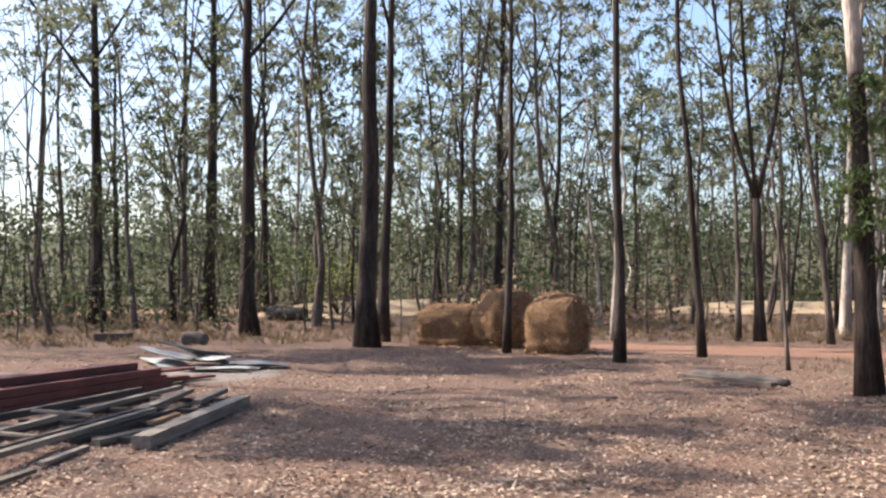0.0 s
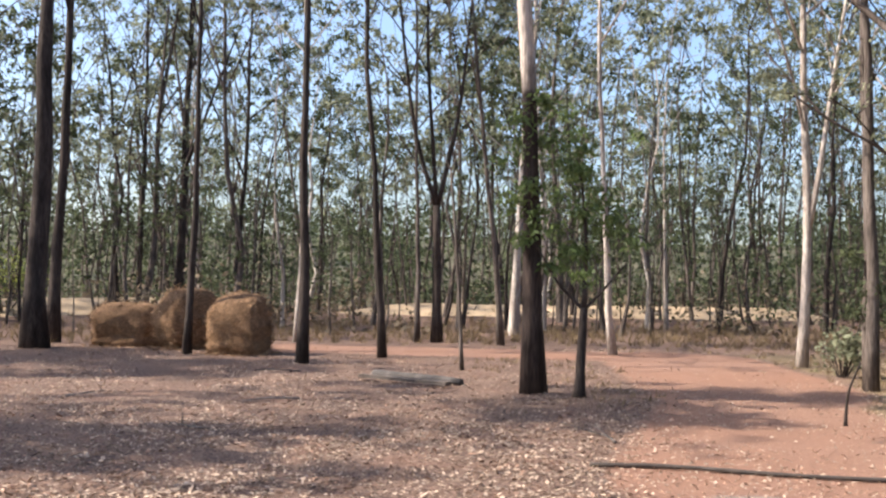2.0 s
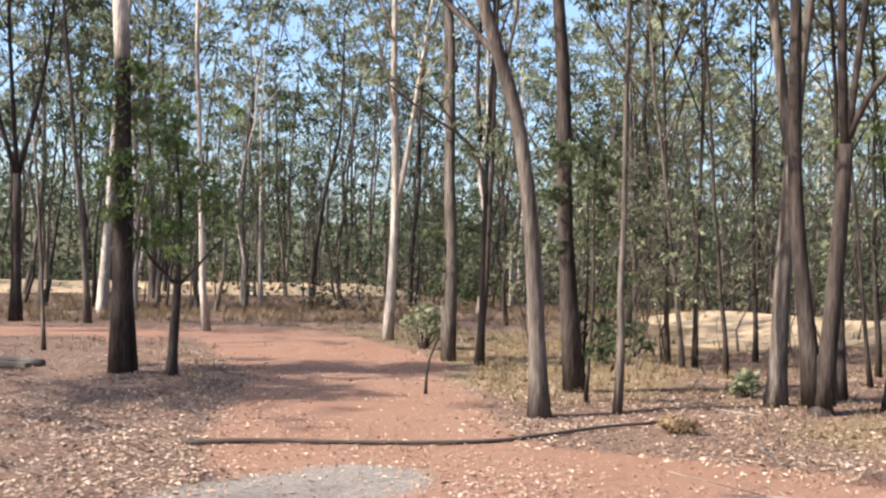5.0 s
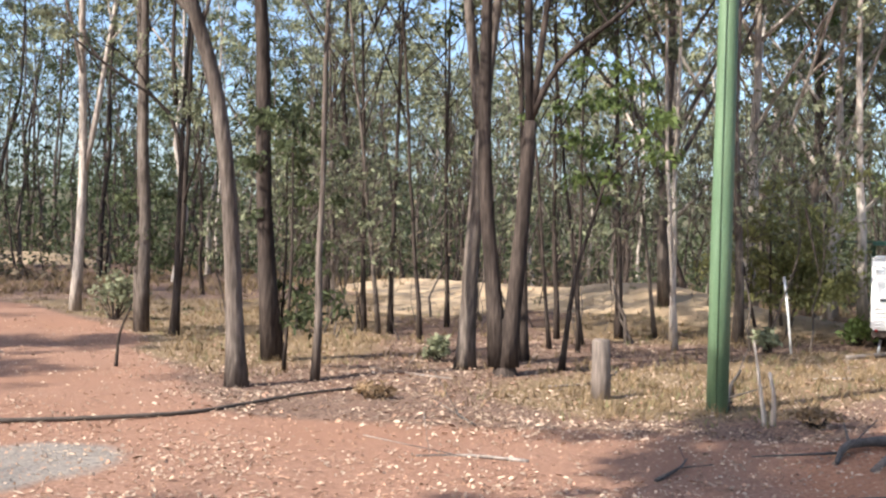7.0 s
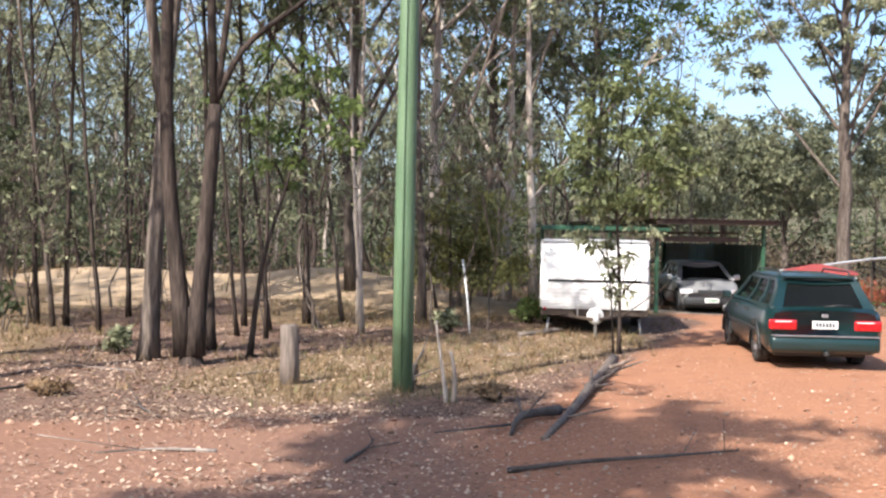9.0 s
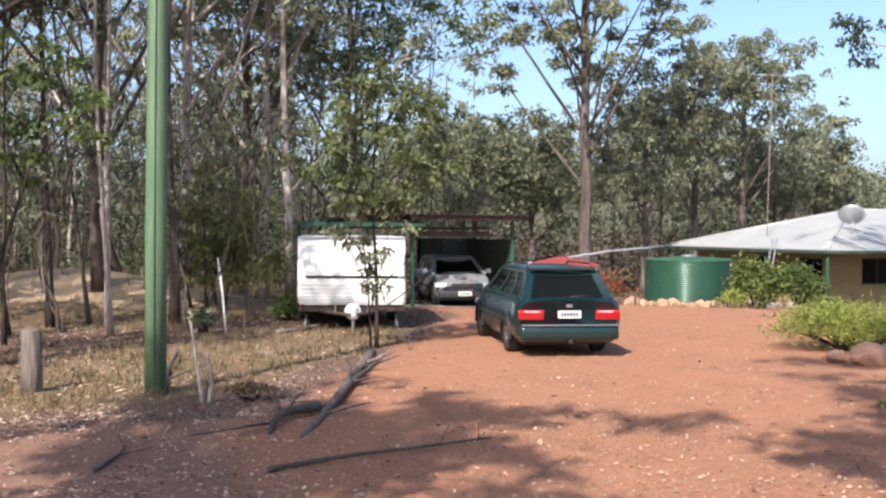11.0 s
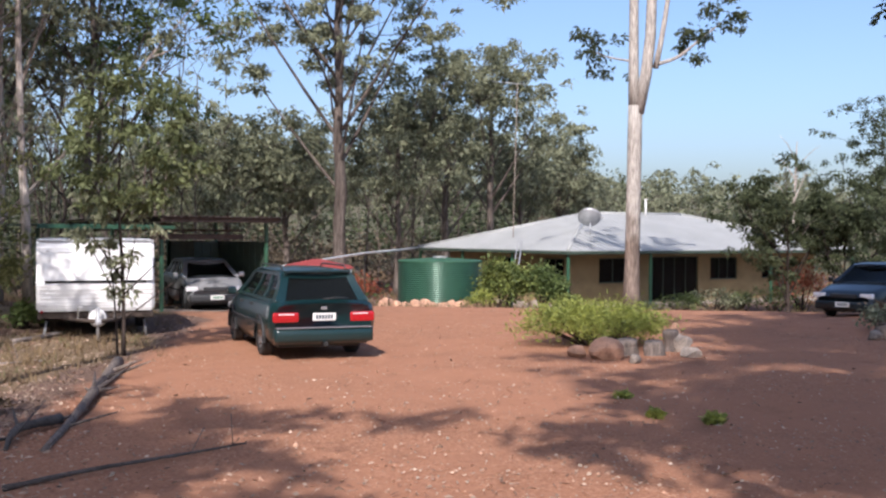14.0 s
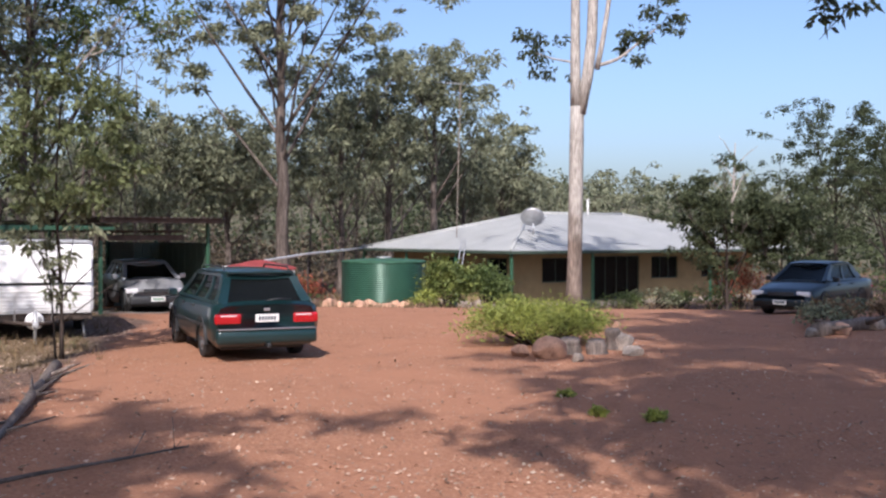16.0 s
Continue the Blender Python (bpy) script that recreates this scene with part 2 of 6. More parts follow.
def ground_material():
    m = bpy.data.materials.new("ground")
    m.use_nodes = True
    n, link = m.node_tree.nodes, m.node_tree.links.new
    b = n["Principled BSDF"]
    b.inputs["Roughness"].default_value = 0.95
    b.inputs["Specular IOR Level"].default_value = 0.15
    tc = n.new("ShaderNodeTexCoord")

    def tex(scale, detail=6, rough=0.6):
        t = n.new("ShaderNodeTexNoise")
        t.inputs["Scale"].default_value, t.inputs["Detail"].default_value, t.inputs["Roughness"].default_value = scale, detail, rough
        link(tc.outputs["Object"], t.inputs["Vector"])
        return t.outputs["Fac"]

    def ramp(src, lo, hi, a=0.0, z=1.0):
        r = n.new("ShaderNodeMapRange")
        r.inputs[1].default_value, r.inputs[2].default_value, r.inputs[3].default_value, r.inputs[4].default_value = lo, hi, a, z
        link(src, r.inputs[0])
        return r.outputs[0]

    def mix(f, a, c):
        x = n.new("ShaderNodeMix")
        x.data_type = "RGBA"
        for s, v in ((0, f), (6, a), (7, c)):
            if isinstance(v, tuple):
                x.inputs[s].default_value = (*v, 1)
            else:
                link(v, x.inputs[s])
        return x.outputs[2]

    def mask(name, noisy=0.5):
        at = n.new("ShaderNodeAttribute")
        at.attribute_name = name
        ad = n.new("ShaderNodeMath")
        ad.operation = "MULTIPLY_ADD"
        link(patch, ad.inputs[0])
        ad.inputs[1].default_value = noisy
        link(at.outputs["Fac"], ad.inputs[2])
        return ramp(ad.outputs[0], 0.5 + noisy * 0.30, 0.5 + noisy * 0.72)

    patch, speck, big = tex(1.1, 8, 0.65), tex(22, 5, 0.7), tex(0.22, 4)
    litter = mix(ramp(speck, 0.42, 0.62), (0.072, 0.045, 0.034), (0.27, 0.180, 0.136))
    litter = mix(ramp(patch, 0.50, 0.78, 0.0, 0.75), litter, (0.22, 0.120, 0.084))
    red = mix(ramp(speck, 0.36, 0.66), (0.19, 0.102, 0.070), (0.32, 0.196, 0.142))
    red = mix(ramp(big, 0.4, 0.62), red, (0.25, 0.138, 0.094))
    grass = mix(ramp(speck, 0.36, 0.64), (0.115, 0.080, 0.050), (0.27, 0.195, 0.115))
    sand = mix(ramp(patch, 0.35, 0.7), (0.50, 0.375, 0.245), (0.37, 0.265, 0.165))
    grey = mix(ramp(speck, 0.35, 0.65), (0.15, 0.135, 0.12), (0.30, 0.26, 0.225))
    col = mix(mask("red"), litter, red)
    yard = mix(ramp(speck, 0.38, 0.64), (0.26, 0.116, 0.066), (0.45, 0.236, 0.142))
    yard = mix(ramp(big, 0.42, 0.6), yard, (0.37, 0.180, 0.106))
    yard = mix(ramp(patch, 0.52, 0.70, 0.0, 0.55), yard, (0.215, 0.104, 0.062))
    yard = mix(ramp(tex(3.2, 6, 0.7), 0.58, 0.72, 0.0, 0.5), yard, (0.50, 0.29, 0.185))
    col = mix(mask("yard"), col, yard)
    col = mix(mask("grass"), col, grass)
    col = mix(mask("grey"), col, grey)
    col = mix(mask("sand", 0.3), col, sand)
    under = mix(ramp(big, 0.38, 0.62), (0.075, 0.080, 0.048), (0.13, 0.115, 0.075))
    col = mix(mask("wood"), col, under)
    link(col, b.inputs["Base Color"])
    bp = n.new("ShaderNodeBump")
    bp.inputs["Strength"].default_value, bp.inputs["Distance"].default_value = 0.8, 0.035
    link(tex(9, 8, 0.7), bp.inputs["Height"])
    link(bp.outputs[0], b.inputs["Normal"])
    return m


def build_ground():
    g = lattice()
    X, Y = np.meshgrid(g, g)
    Z = land(X, Y)
    near = (np.abs(X - 12) < 36) & (np.abs(Y - 12) < 36)
    rough = np.array([noise.noise((x * 0.7, y * 0.7, 0.3)) * 0.035 + noise.noise((x * 2.1, y * 2.1, 1.7)) * 0.018 for x, y in zip(X[near], Y[near])])
    Z[near] += rough
    k = len(g)
    i = (np.arange(k - 1)[:, None] * k + np.arange(k - 1)[None]).ravel()
    ob = link_mesh("ground", np.stack([X, Y, Z], -1).reshape(-1, 3), np.stack([i, i + 1, i + k + 1, i + k], -1), ground_material(), smooth=True)
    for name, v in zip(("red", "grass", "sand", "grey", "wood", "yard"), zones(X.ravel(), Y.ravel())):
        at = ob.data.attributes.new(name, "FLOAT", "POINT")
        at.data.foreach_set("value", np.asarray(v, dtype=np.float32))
    return tagged(ob, "dry red earth strewn with leaf litter and bark", "ground", kind="structure")


build_ground()


# ---- gum trees ----
def curve_points(pts, n):
    """A smooth line through pts, resampled."""
    P = np.asarray(pts, dtype=float)
    t = np.concatenate([[0], np.cumsum(np.linalg.norm(np.diff(P, axis=0), axis=1))])
    u = np.linspace(0, t[-1], n)
    out = np.stack([np.interp(u, t, P[:, k]) for k in range(3)], -1)
    for _ in range(2):
        out[1:-1] = 0.25 * out[:-2] + 0.5 * out[1:-1] + 0.25 * out[2:]
    return out


def limbs_and_leaves(rng, axis, radii, first, limbs, twigs, leaves, size, spread=1.0, cluster=0.6, rise=1.35, sides=5, reach=0.24):
    """Branches from the upper part of a stem (axis, radii) and the leaf clusters at their ends."""
    wood, tips = [], []
    base = axis[0]
    top = axis[-1]
    h = top[2] - base[2]
    zs = axis[:, 2] - base[2]
    az = rng.uniform(0, 6.28)
    for i in range(limbs):
        f = (i + rng.uniform(0.1, 0.9)) / limbs
        z = first + (h * 0.97 - first) * f
        j = min(int(np.searchsorted(zs, z)), len(axis) - 1)
        p = axis[j]
        az += 2.4 + rng.normal() * 0.4
        length = ((h - z) * reach + 0.9 + 0.05 * h) * rng.uniform(0.75, 1.25) * spread
        out = np.array([math.cos(az), math.sin(az), 0])
        up = rise * rng.uniform(0.7, 1.35)
        mid = p + length * 0.5 * (out * 0.85 + np.array([0, 0, up * 0.75])) + rng.normal(size=3) * 0.12
        end = p + length * (out + np.array([0, 0, up])) + rng.normal(size=3) * 0.25
        r0 = min(radii[j] * 0.55, 0.014 * length + 0.018)
        line = curve_points([p, mid, end], 5)
        wood.append(tube_arrays(line, np.linspace(r0, 0.012, 5), sides, False))
        for k in range(twigs):
            q = line[2 + k % 3]
            tip = q + np.array([*(rng.normal(size=2) * 0.42 * length ** 0.6 + out[:2] * 0.25 * length), abs(rng.normal()) * 0.35 * length ** 0.6 + 0.15]) * 0.85
            wood.append(tube_arrays(np.array([q, (q + tip) / 2 + [0, 0, 0.08], tip]), [0.014 + 0.003 * length, 0.01, 0.006], 3, False))
            tips.append(tip)
    tips.append(top)
    return wood, clumps(rng, np.array(tips), leaves, size, cluster)


def clumps(rng, tips, leaves, size, cluster):
    """Bunches of hanging leaves round the twig ends, close in the middle and ragged at the rim, with air between them."""
    n = len(tips)
    two = np.vstack([tips, tips + rng.normal(size=(n, 3)) * cluster * np.array([0.9, 0.9, 0.55])])
    share = np.concatenate([rng.uniform(0.5, 0.8, n), rng.uniform(0.2, 0.45, n)])
    count = np.maximum((share * leaves).astype(int), 3)
    c = np.repeat(two, count, axis=0)
    rr = np.repeat(cluster * np.sqrt(share) * rng.uniform(0.7, 1.3, 2 * n), count)[:, None]
    way = rng.normal(size=c.shape)
    way /= np.linalg.norm(way, axis=1)[:, None]
    c = c + way * rng.uniform(0, 1, (len(c), 1)) ** 0.6 * rr * np.array([1.0, 1.0, 0.62])
    c[:, 2] += size * 0.4
    return leaf_arrays(c, rng, size, size * 0.2)


def stem(x, y, h, lean=(0, 0), bend=0.02, rng=None, n=12):
    z = np.linspace(0, 1, n)
    wob = np.cumsum(rng.normal(size=(n, 2)), axis=0) * bend * h / n
    P = np.zeros((n, 3))
    P[:, 0] = x + lean[0] * z * h + wob[:, 0] - wob[0, 0]
    P[:, 1] = y + lean[1] * z * h + wob[:, 1] - wob[0, 1]
    P[:, 2] = gz(x, y) - 0.08 + z * h
    return P


def flare(r, n, top=0.28):
    z = np.linspace(0, 1, n)
    lump = 1 + 0.05 * np.sin(np.arange(n) * 2.3 + r * 90) + 0.04 * np.sin(np.arange(n) * 5.1 + r * 40)
    return r * (1 - (1 - top) * z) * (1 + 0.55 * np.exp(-z * n * 1.1)) * lump


def plant_tree(wood, leaves, bark_mat, leaf_mat, x, y, label, category="tree", group="woodland trees", name="gum_tree"):
    ob = thing(name, Matrix.Translation((x, y, gz(x, y))), label, category, group)
    o = np.array([x, y, gz(x, y)])
    v, f = join(wood)
    link_mesh("trunk", v - o, f, bark_mat, ob, smooth=True)
    if leaves is not None:
        v, f = leaves
        link_mesh("crown", v - o, f, leaf_mat, ob)
    return ob


def gum(x, y, lx, ly, r, h, seed, bark_mat=BARK_GREY, leaf_mat=LEAF_GREY, first=0.45, limbs=8, twigs=4, leaves=46, size=0.2, label="tall slender grey-barked gum tree with a thin crown", bend=0.03, spread=1.0, cluster=0.5):
    rng = np.random.default_rng(seed)
    n = 14
    P = stem(x, y, h, (lx, ly), bend, rng, n)
    R = flare(r, n)
    wood, lv = limbs_and_leaves(rng, P, R, first * h, limbs, twigs, leaves, size, spread, cluster)
    return plant_tree([tube_arrays(P, R, 9)] + wood, lv, bark_mat, leaf_mat, x, y, label)


# trees at their places round the clearing
gum(-26.79, 70.13, 0.0373, 0.0140, 0.282, 21, 1, BARK_GREY, LEAF_GREY, .35, size=0.32, label="tall slender grey-barked gum tree with a thin crown")
gum(-17.51, 54.39, -0.0192, -0.0062, 0.343, 22, 2, BARK_DARK, LEAF_GREY, .45, size=0.28, label="tall dark-barked gum tree with a sparse crown")
gum(-20.16, 66.50, -0.0101, -0.0031, 0.209, 17, 3, BARK_DARK, LEAF_DARK, .35, size=0.30, label="tall dark-barked gum tree with a sparse crown")
gum(-13.62, 56.03, 0.0203, 0.0049, 0.202, 20, 4, BARK_GREY, LEAF_GREY, .25, size=0.28, label="tall slender grey-barked gum tree with a thin crown")
gum(-12.25, 55.80, 0.0212, 0.0046, 0.343, 21, 5, BARK_DARK, LEAF_GREY, .45, size=0.28, label="tall dark-barked gum tree with a sparse crown")
gum(-7.48, 41.52, -0.0075, -0.0014, 0.295, 20, 6, BARK_DARK, LEAF_DARK, .5, size=0.24, label="tall dark-barked gum tree with a sparse crown")
gum(-10.69, 64.63, 0.0011, 0.0002, 0.213, 20, 7, BARK_DARK, LEAF_GREY, .4, size=0.30, label="tall dark-barked gum tree with a sparse crown")
gum(-8.28, 61.15, 0.0132, 0.0018, 0.139, 16, 8, BARK_PALE, LEAF_GREY, .5, size=0.30, label="pale smooth-barked gum tree with a thin crown")
gum(-2.39, 33.72, 0.0236, 0.0016, 0.304, 22, 9, BARK_DARK, LEAF_DARK, .5, size=0.22, label="tall dark-barked gum tree with a sparse crown")
gum(-2.07, 36.91, 0.0360, 0.0018, 0.185, 20, 10, BARK_DARK, LEAF_GREY, .5, size=0.23, label="tall dark-barked gum tree with a sparse crown")
gum(0.77, 51.40, 0.0037, -0.0001, 0.141, 17, 11, BARK_DARK, LEAF_GREY, .3, size=0.26, label="tall dark-barked gum tree with a sparse crown")
gum(2.43, 51.12, 0.0394, -0.0021, 0.230, 19, 12, BARK_DARK, LEAF_DARK, .35, size=0.26, label="tall dark-barked gum tree with a sparse crown")
gum(1.80, 30.58, 0.0050, -0.0003, 0.100, 17, 13, BARK_DARK, LEAF_GREY, .45, size=0.22, label="tall dark-barked gum tree with a sparse crown")
gum(5.20, 50.67, 0.0304, -0.0032, 0.140, 18, 14, BARK_DARK, LEAF_GREY, .35, size=0.26, label="tall dark-barked gum tree with a sparse crown")
gum(4.37, 26.69, 0.0037, -0.0006, 0.129, 17, 15, BARK_DARK, LEAF_DARK, .55, size=0.20, label="tall dark-barked gum tree with a sparse crown")
gum(5.68, 36.00, 0.0111, -0.0018, 0.082, 16, 16, BARK_PALE, LEAF_GREY, .45, size=0.23, label="pale smooth-barked gum tree with a thin crown")
gum(6.85, 28.48, -0.0288, 0.0068, 0.095, 17, 17, BARK_DARK, LEAF_GREY, .5, size=0.20, label="tall dark-barked gum tree with a sparse crown")
gum(9.76, 35.53, -0.0244, 0.0067, 0.083, 16, 18, BARK_GREY, LEAF_DARK, .4, size=0.23, label="tall slender grey-barked gum tree with a thin crown")
gum(7.34, 18.56, -0.0394, 0.0153, 0.180, 19, 19, BARK_HALF, LEAF_GREY, .55, size=0.19, label="tall dark-barked gum tree with a sparse crown")
gum(12.22, 33.89, -0.0833, 0.0290, 0.099, 17, 20, BARK_GREY, LEAF_GREY, .35, size=0.23, label="tall slender grey-barked gum tree with a thin crown")
gum(13.75, 28.51, -0.0350, 0.0166, 0.095, 17, 21, BARK_PALE, LEAF_DARK, .5, size=0.22, label="pale smooth-barked gum tree with a thin crown")
gum(14.39, 18.14, -0.0202, 0.0159, 0.098, 17, 22, BARK_GREY, LEAF_GREY, .5, size=0.19, label="tall slender grey-barked gum tree with a thin crown")
gum(14.27, 16.97, 0.0223, -0.0188, 0.067, 12, 23, BARK_DARK, LEAF_GREY, .55, size=0.19, label="tall dark-barked gum tree with a sparse crown")
gum(12.32, 12.21, -0.0470, 0.0462, 0.139, 17, 24, BARK_DARK, LEAF_DARK, .55, size=0.19, label="tall dark-barked gum tree with a sparse crown")
gum(11.14, 10.23, 0.0022, -0.0025, 0.049, 12, 25, BARK_GREY, LEAF_GREY, .55, size=0.18, label="tall slender grey-barked gum tree with a thin crown")
gum(15.20, 9.27, -0.0183, 0.0299, 0.062, 8, 26, BARK_DARK, LEAF_GREY, .45, size=0.19, label="tall dark-barked gum tree with a sparse crown")
gum(14.06, 17.68, -0.0153, 0.0121, 0.113, 17, 27, BARK_GREY, LEAF_DARK, .4, size=0.19, label="tall slender grey-barked gum tree with a thin crown")
gum(14.01, 16.58, 0.0036, -0.0030, 0.060, 12, 28, BARK_DARK, LEAF_GREY, .4, size=0.19, label="tall dark-barked gum tree with a sparse crown")
gum(17.82, 14.24, 0.0045, -0.0057, 0.051, 12, 29, BARK_DARK, LEAF_GREY, .35, size=0.19, label="tall dark-barked gum tree with a sparse crown")
gum(20.00, 14.32, 0.0045, -0.0063, 0.049, 11, 30, BARK_DARK, LEAF_DARK, .35, size=0.19, label="tall dark-barked gum tree with a sparse crown")
gum(17.44, 14.23, -0.0798, 0.0958, 0.045, 12, 31, BARK_GREY, LEAF_GREY, .3, size=0.19, label="tall slender grey-barked gum tree with a thin crown")
gum(18.54, 16.47, -0.0246, 0.0275, 0.043, 13, 32, BARK_GREY, LEAF_GREY, .35, size=0.19, label="tall slender grey-barked gum tree with a thin crown")
gum(19.51, 11.15, -0.0116, 0.0202, 0.051, 11, 33, BARK_DARK, LEAF_DARK, .3, size=0.19, label="tall dark-barked gum tree with a sparse crown")
gum(20.58, 10.25, -0.0169, 0.0336, 0.069, 12, 34, BARK_DARK, LEAF_GREY, .62, size=0.19, label="tall dark-barked gum tree with a sparse crown")
gum(20.89, 9.17, -0.0031, 0.0071, 0.057, 12, 35, BARK_PALE, LEAF_GREY, .62, size=0.19, label="pale smooth-barked gum tree with a thin crown")
gum(21.22, 9.71, -0.0519, 0.1106, 0.041, 11, 36, BARK_GREY, LEAF_DARK, .62, size=0.19, label="tall slender grey-barked gum tree with a thin crown")
gum(18.83, 10.18, -0.0481, 0.0875, 0.043, 9, 37, BARK_DARK, LEAF_GREY, .62, size=0.19, label="tall dark-barked gum tree with a sparse crown")
gum(19.20, 8.37, -0.0127, 0.0290, 0.047, 12, 38, BARK_PALE, LEAF_GREY, .62, size=0.19, label="pale smooth-barked gum tree with a thin crown")
gum(21.55, 8.02, -0.0054, 0.0144, 0.086, 15, 39, BARK_GREY, LEAF_DARK, .62, size=0.19, label="tall slender grey-barked gum tree with a thin crown")
gum(25.13, 6.44, -0.0081, 0.0311, 0.097, 15, 40, BARK_PALE, LEAF_GREY, .5, size=0.20, label="pale smooth-barked gum tree with a thin crown")
gum(17.36, 9.47, 0.0032, -0.0060, 0.035, 9, 41, BARK_DARK, LEAF_GREY, .3, size=0.19, label="tall dark-barked gum tree with a sparse crown")
gum(17.59, 10.19, -0.0468, 0.0798, 0.036, 9, 42, BARK_DARK, LEAF_DARK, .3, size=0.19, label="tall dark-barked gum tree with a sparse crown")
gum(16.82, 12.68, -0.0359, 0.0471, 0.042, 11, 43, BARK_DARK, LEAF_GREY, .3, size=0.19, label="tall dark-barked gum tree with a sparse crown")
gum(17.68, 14.83, -0.0176, 0.0209, 0.052, 11, 44, BARK_DARK, LEAF_GREY, .3, size=0.19, label="tall dark-barked gum tree with a sparse crown")


# ---- woods behind, too many to count ----
def forest_trees(name, label, spots, bark_mat, leaf_mat, seed, limbs, twigs, leaves, size, first=(0.3, 0.5), cluster=0.9, girth=0.0075, spread=1.0, bend=0.08):
    """Many trees as one sheet of woodland: stems and crowns."""
    rng = np.random.default_rng(seed)
    wood, crowns = [], []
    for x, y, h in spots:
        n = 7
        P = stem(x, y, h, rng.normal(size=2) * 0.035, bend, rng, n)
        R = flare(h * girth * rng.uniform(0.6, 1.3), n)
        wood.append(tube_arrays(P, R, 5, False))
        if rng.random() < 0.35:
            j = 3
            side = rng.normal(size=2) * 0.16 * h
            Q = curve_points([P[j], P[j] + [side[0] * 0.5, side[1] * 0.5, 0.25 * h], P[j] + [side[0], side[1], 0.5 * h]], 5)
            wood.append(tube_arrays(Q, np.linspace(R[j] * 0.7, 0.03, 5), 4, False))
        w, lv = limbs_and_leaves(rng, P, R, rng.uniform(*first) * h, limbs, twigs, leaves, size, spread, cluster, sides=3)
        wood += w
        crowns.append(lv)
    ob = thing(name, Matrix.Identity(4), label, "woodland", kind="stuff")
    link_mesh("stems", *join(wood), bark_mat, ob)
    link_mesh("foliage", *join(crowns), leaf_mat, ob)
    return ob


def spots_in(rng, count, a0, a1, d0, d1, h0, h1, keep=None):
    """Places between two bearings (degrees to the left of +y) and two distances."""
    out = []
    while len(out) < count:
        a, d = radians(rng.uniform(min(a0, a1), max(a0, a1))), math.sqrt(rng.uniform(d0 * d0, d1 * d1))
        x, y = -math.sin(a) * d, math.cos(a) * d
        if keep is None or keep(x, y):
            out.append((x, y, rng.uniform(h0, h1)))
    return out


def off_track(x, y):
    return seg_dist(x, y, (-80, 80), (-10, 78)) > 6 and seg_dist(x, y, (31, 23.5), (25.2, 8.2)) > 4.5 and seg_dist(x, y, (-2, 34), (8, 30)) > 4


def scrub(name, label, spots, leaf_mat, seed, leaves=70, size=0.3):
    """Low bushes as one sheet of undergrowth."""
    rng = np.random.default_rng(seed)
    c = []
    for x, y, h in spots:
        n = leaves
        p = rng.normal(size=(n, 3)) * np.array([0.42 * h, 0.42 * h, 0.27 * h]) + np.array([x, y, gz(x, y) + 0.5 * h])
        c.append(p)
    c = np.vstack(c)
    c[:, 2] = np.maximum(c[:, 2], land(c[:, 0], c[:, 1]) + 0.05)
    return tagged(link_mesh(name, *leaf_arrays(c, rng, size, size * 0.26, 0.3), leaf_mat), label, "undergrowth", kind="stuff")


frng = np.random.default_rng(7)
forest_trees("far_woods", "distant grey-green gum woodland on a low rise", spots_in(frng, 120, 62, -75, 88, 150, 9, 18), BARK_GREY, LEAF_GREY, 11, 6, 3, 24, 0.62, first=(0.08, 0.35), cluster=1.1)
forest_trees("grey_woods", "slender grey gum trees standing close together", spots_in(frng, 85, 60, -50, 46, 95, 13, 22, off_track), BARK_GREY, LEAF_GREY, 12, 7, 3, 44, 0.32, first=(0.25, 0.5), cluster=0.72, bend=0.13)
forest_trees("dark_woods", "dark ironbark trees standing close together", spots_in(frng, 75, 60, -52, 44, 95, 9, 20, off_track), BARK_DARK, LEAF_DARK, 13, 7, 3, 44, 0.32, first=(0.2, 0.45), cluster=0.72, bend=0.13)
forest_trees("pale_woods", "pale smooth gum trees among the darker ones", spots_in(frng, 24, 30, -75, 42, 80, 13, 19, off_track), BARK_PALE, LEAF_GREY, 14, 7, 3, 46, 0.30, first=(0.35, 0.5), cluster=0.7, bend=0.14)
forest_trees("thicket_woods", "dense thicket of thin grey-green gum trees", spots_in(frng, 68, -46, -77, 30, 80, 7, 13.5, off_track), BARK_DARK, LEAF_GREY, 15, 7, 3, 36, 0.26, first=(0.2, 0.5), cluster=0.55, bend=0.16)
forest_trees("saplings", "thin bare-stemmed saplings in the undergrowth", spots_in(frng, 190, 30, -84, 37, 75, 2.5, 8, off_track), BARK_DARK, LEAF_DARK, 16, 5, 2, 20, 0.22, first=(0.3, 0.55), cluster=0.4, girth=0.007, bend=0.2)
forest_trees("edge_saplings", "thin dark saplings and sticks before the sandy bank", spots_in(np.random.default_rng(77), 58, -42, -74, 21, 29, 1.2, 3.6), BARK_GREY, LEAF_GREY, 25, 4, 2, 14, 0.17, first=(0.35, 0.6), cluster=0.28, girth=0.0085, bend=0.25)
forest_trees("shed_woods", "gum trees behind the carport and the water tank", spots_in(frng, 56, -80, -103, 62, 100, 6, 9.5), BARK_GREY, LEAF_GREY, 17, 7, 3, 42, 0.38, first=(0.15, 0.35), cluster=0.75)
forest_trees("house_woods", "gum trees beyond the house roof", spots_in(frng, 40, -103, -128, 85, 130, 3.8, 6.2), BARK_GREY, LEAF_GREY, 18, 6, 3, 34, 0.42, first=(0.2, 0.4), cluster=0.75)
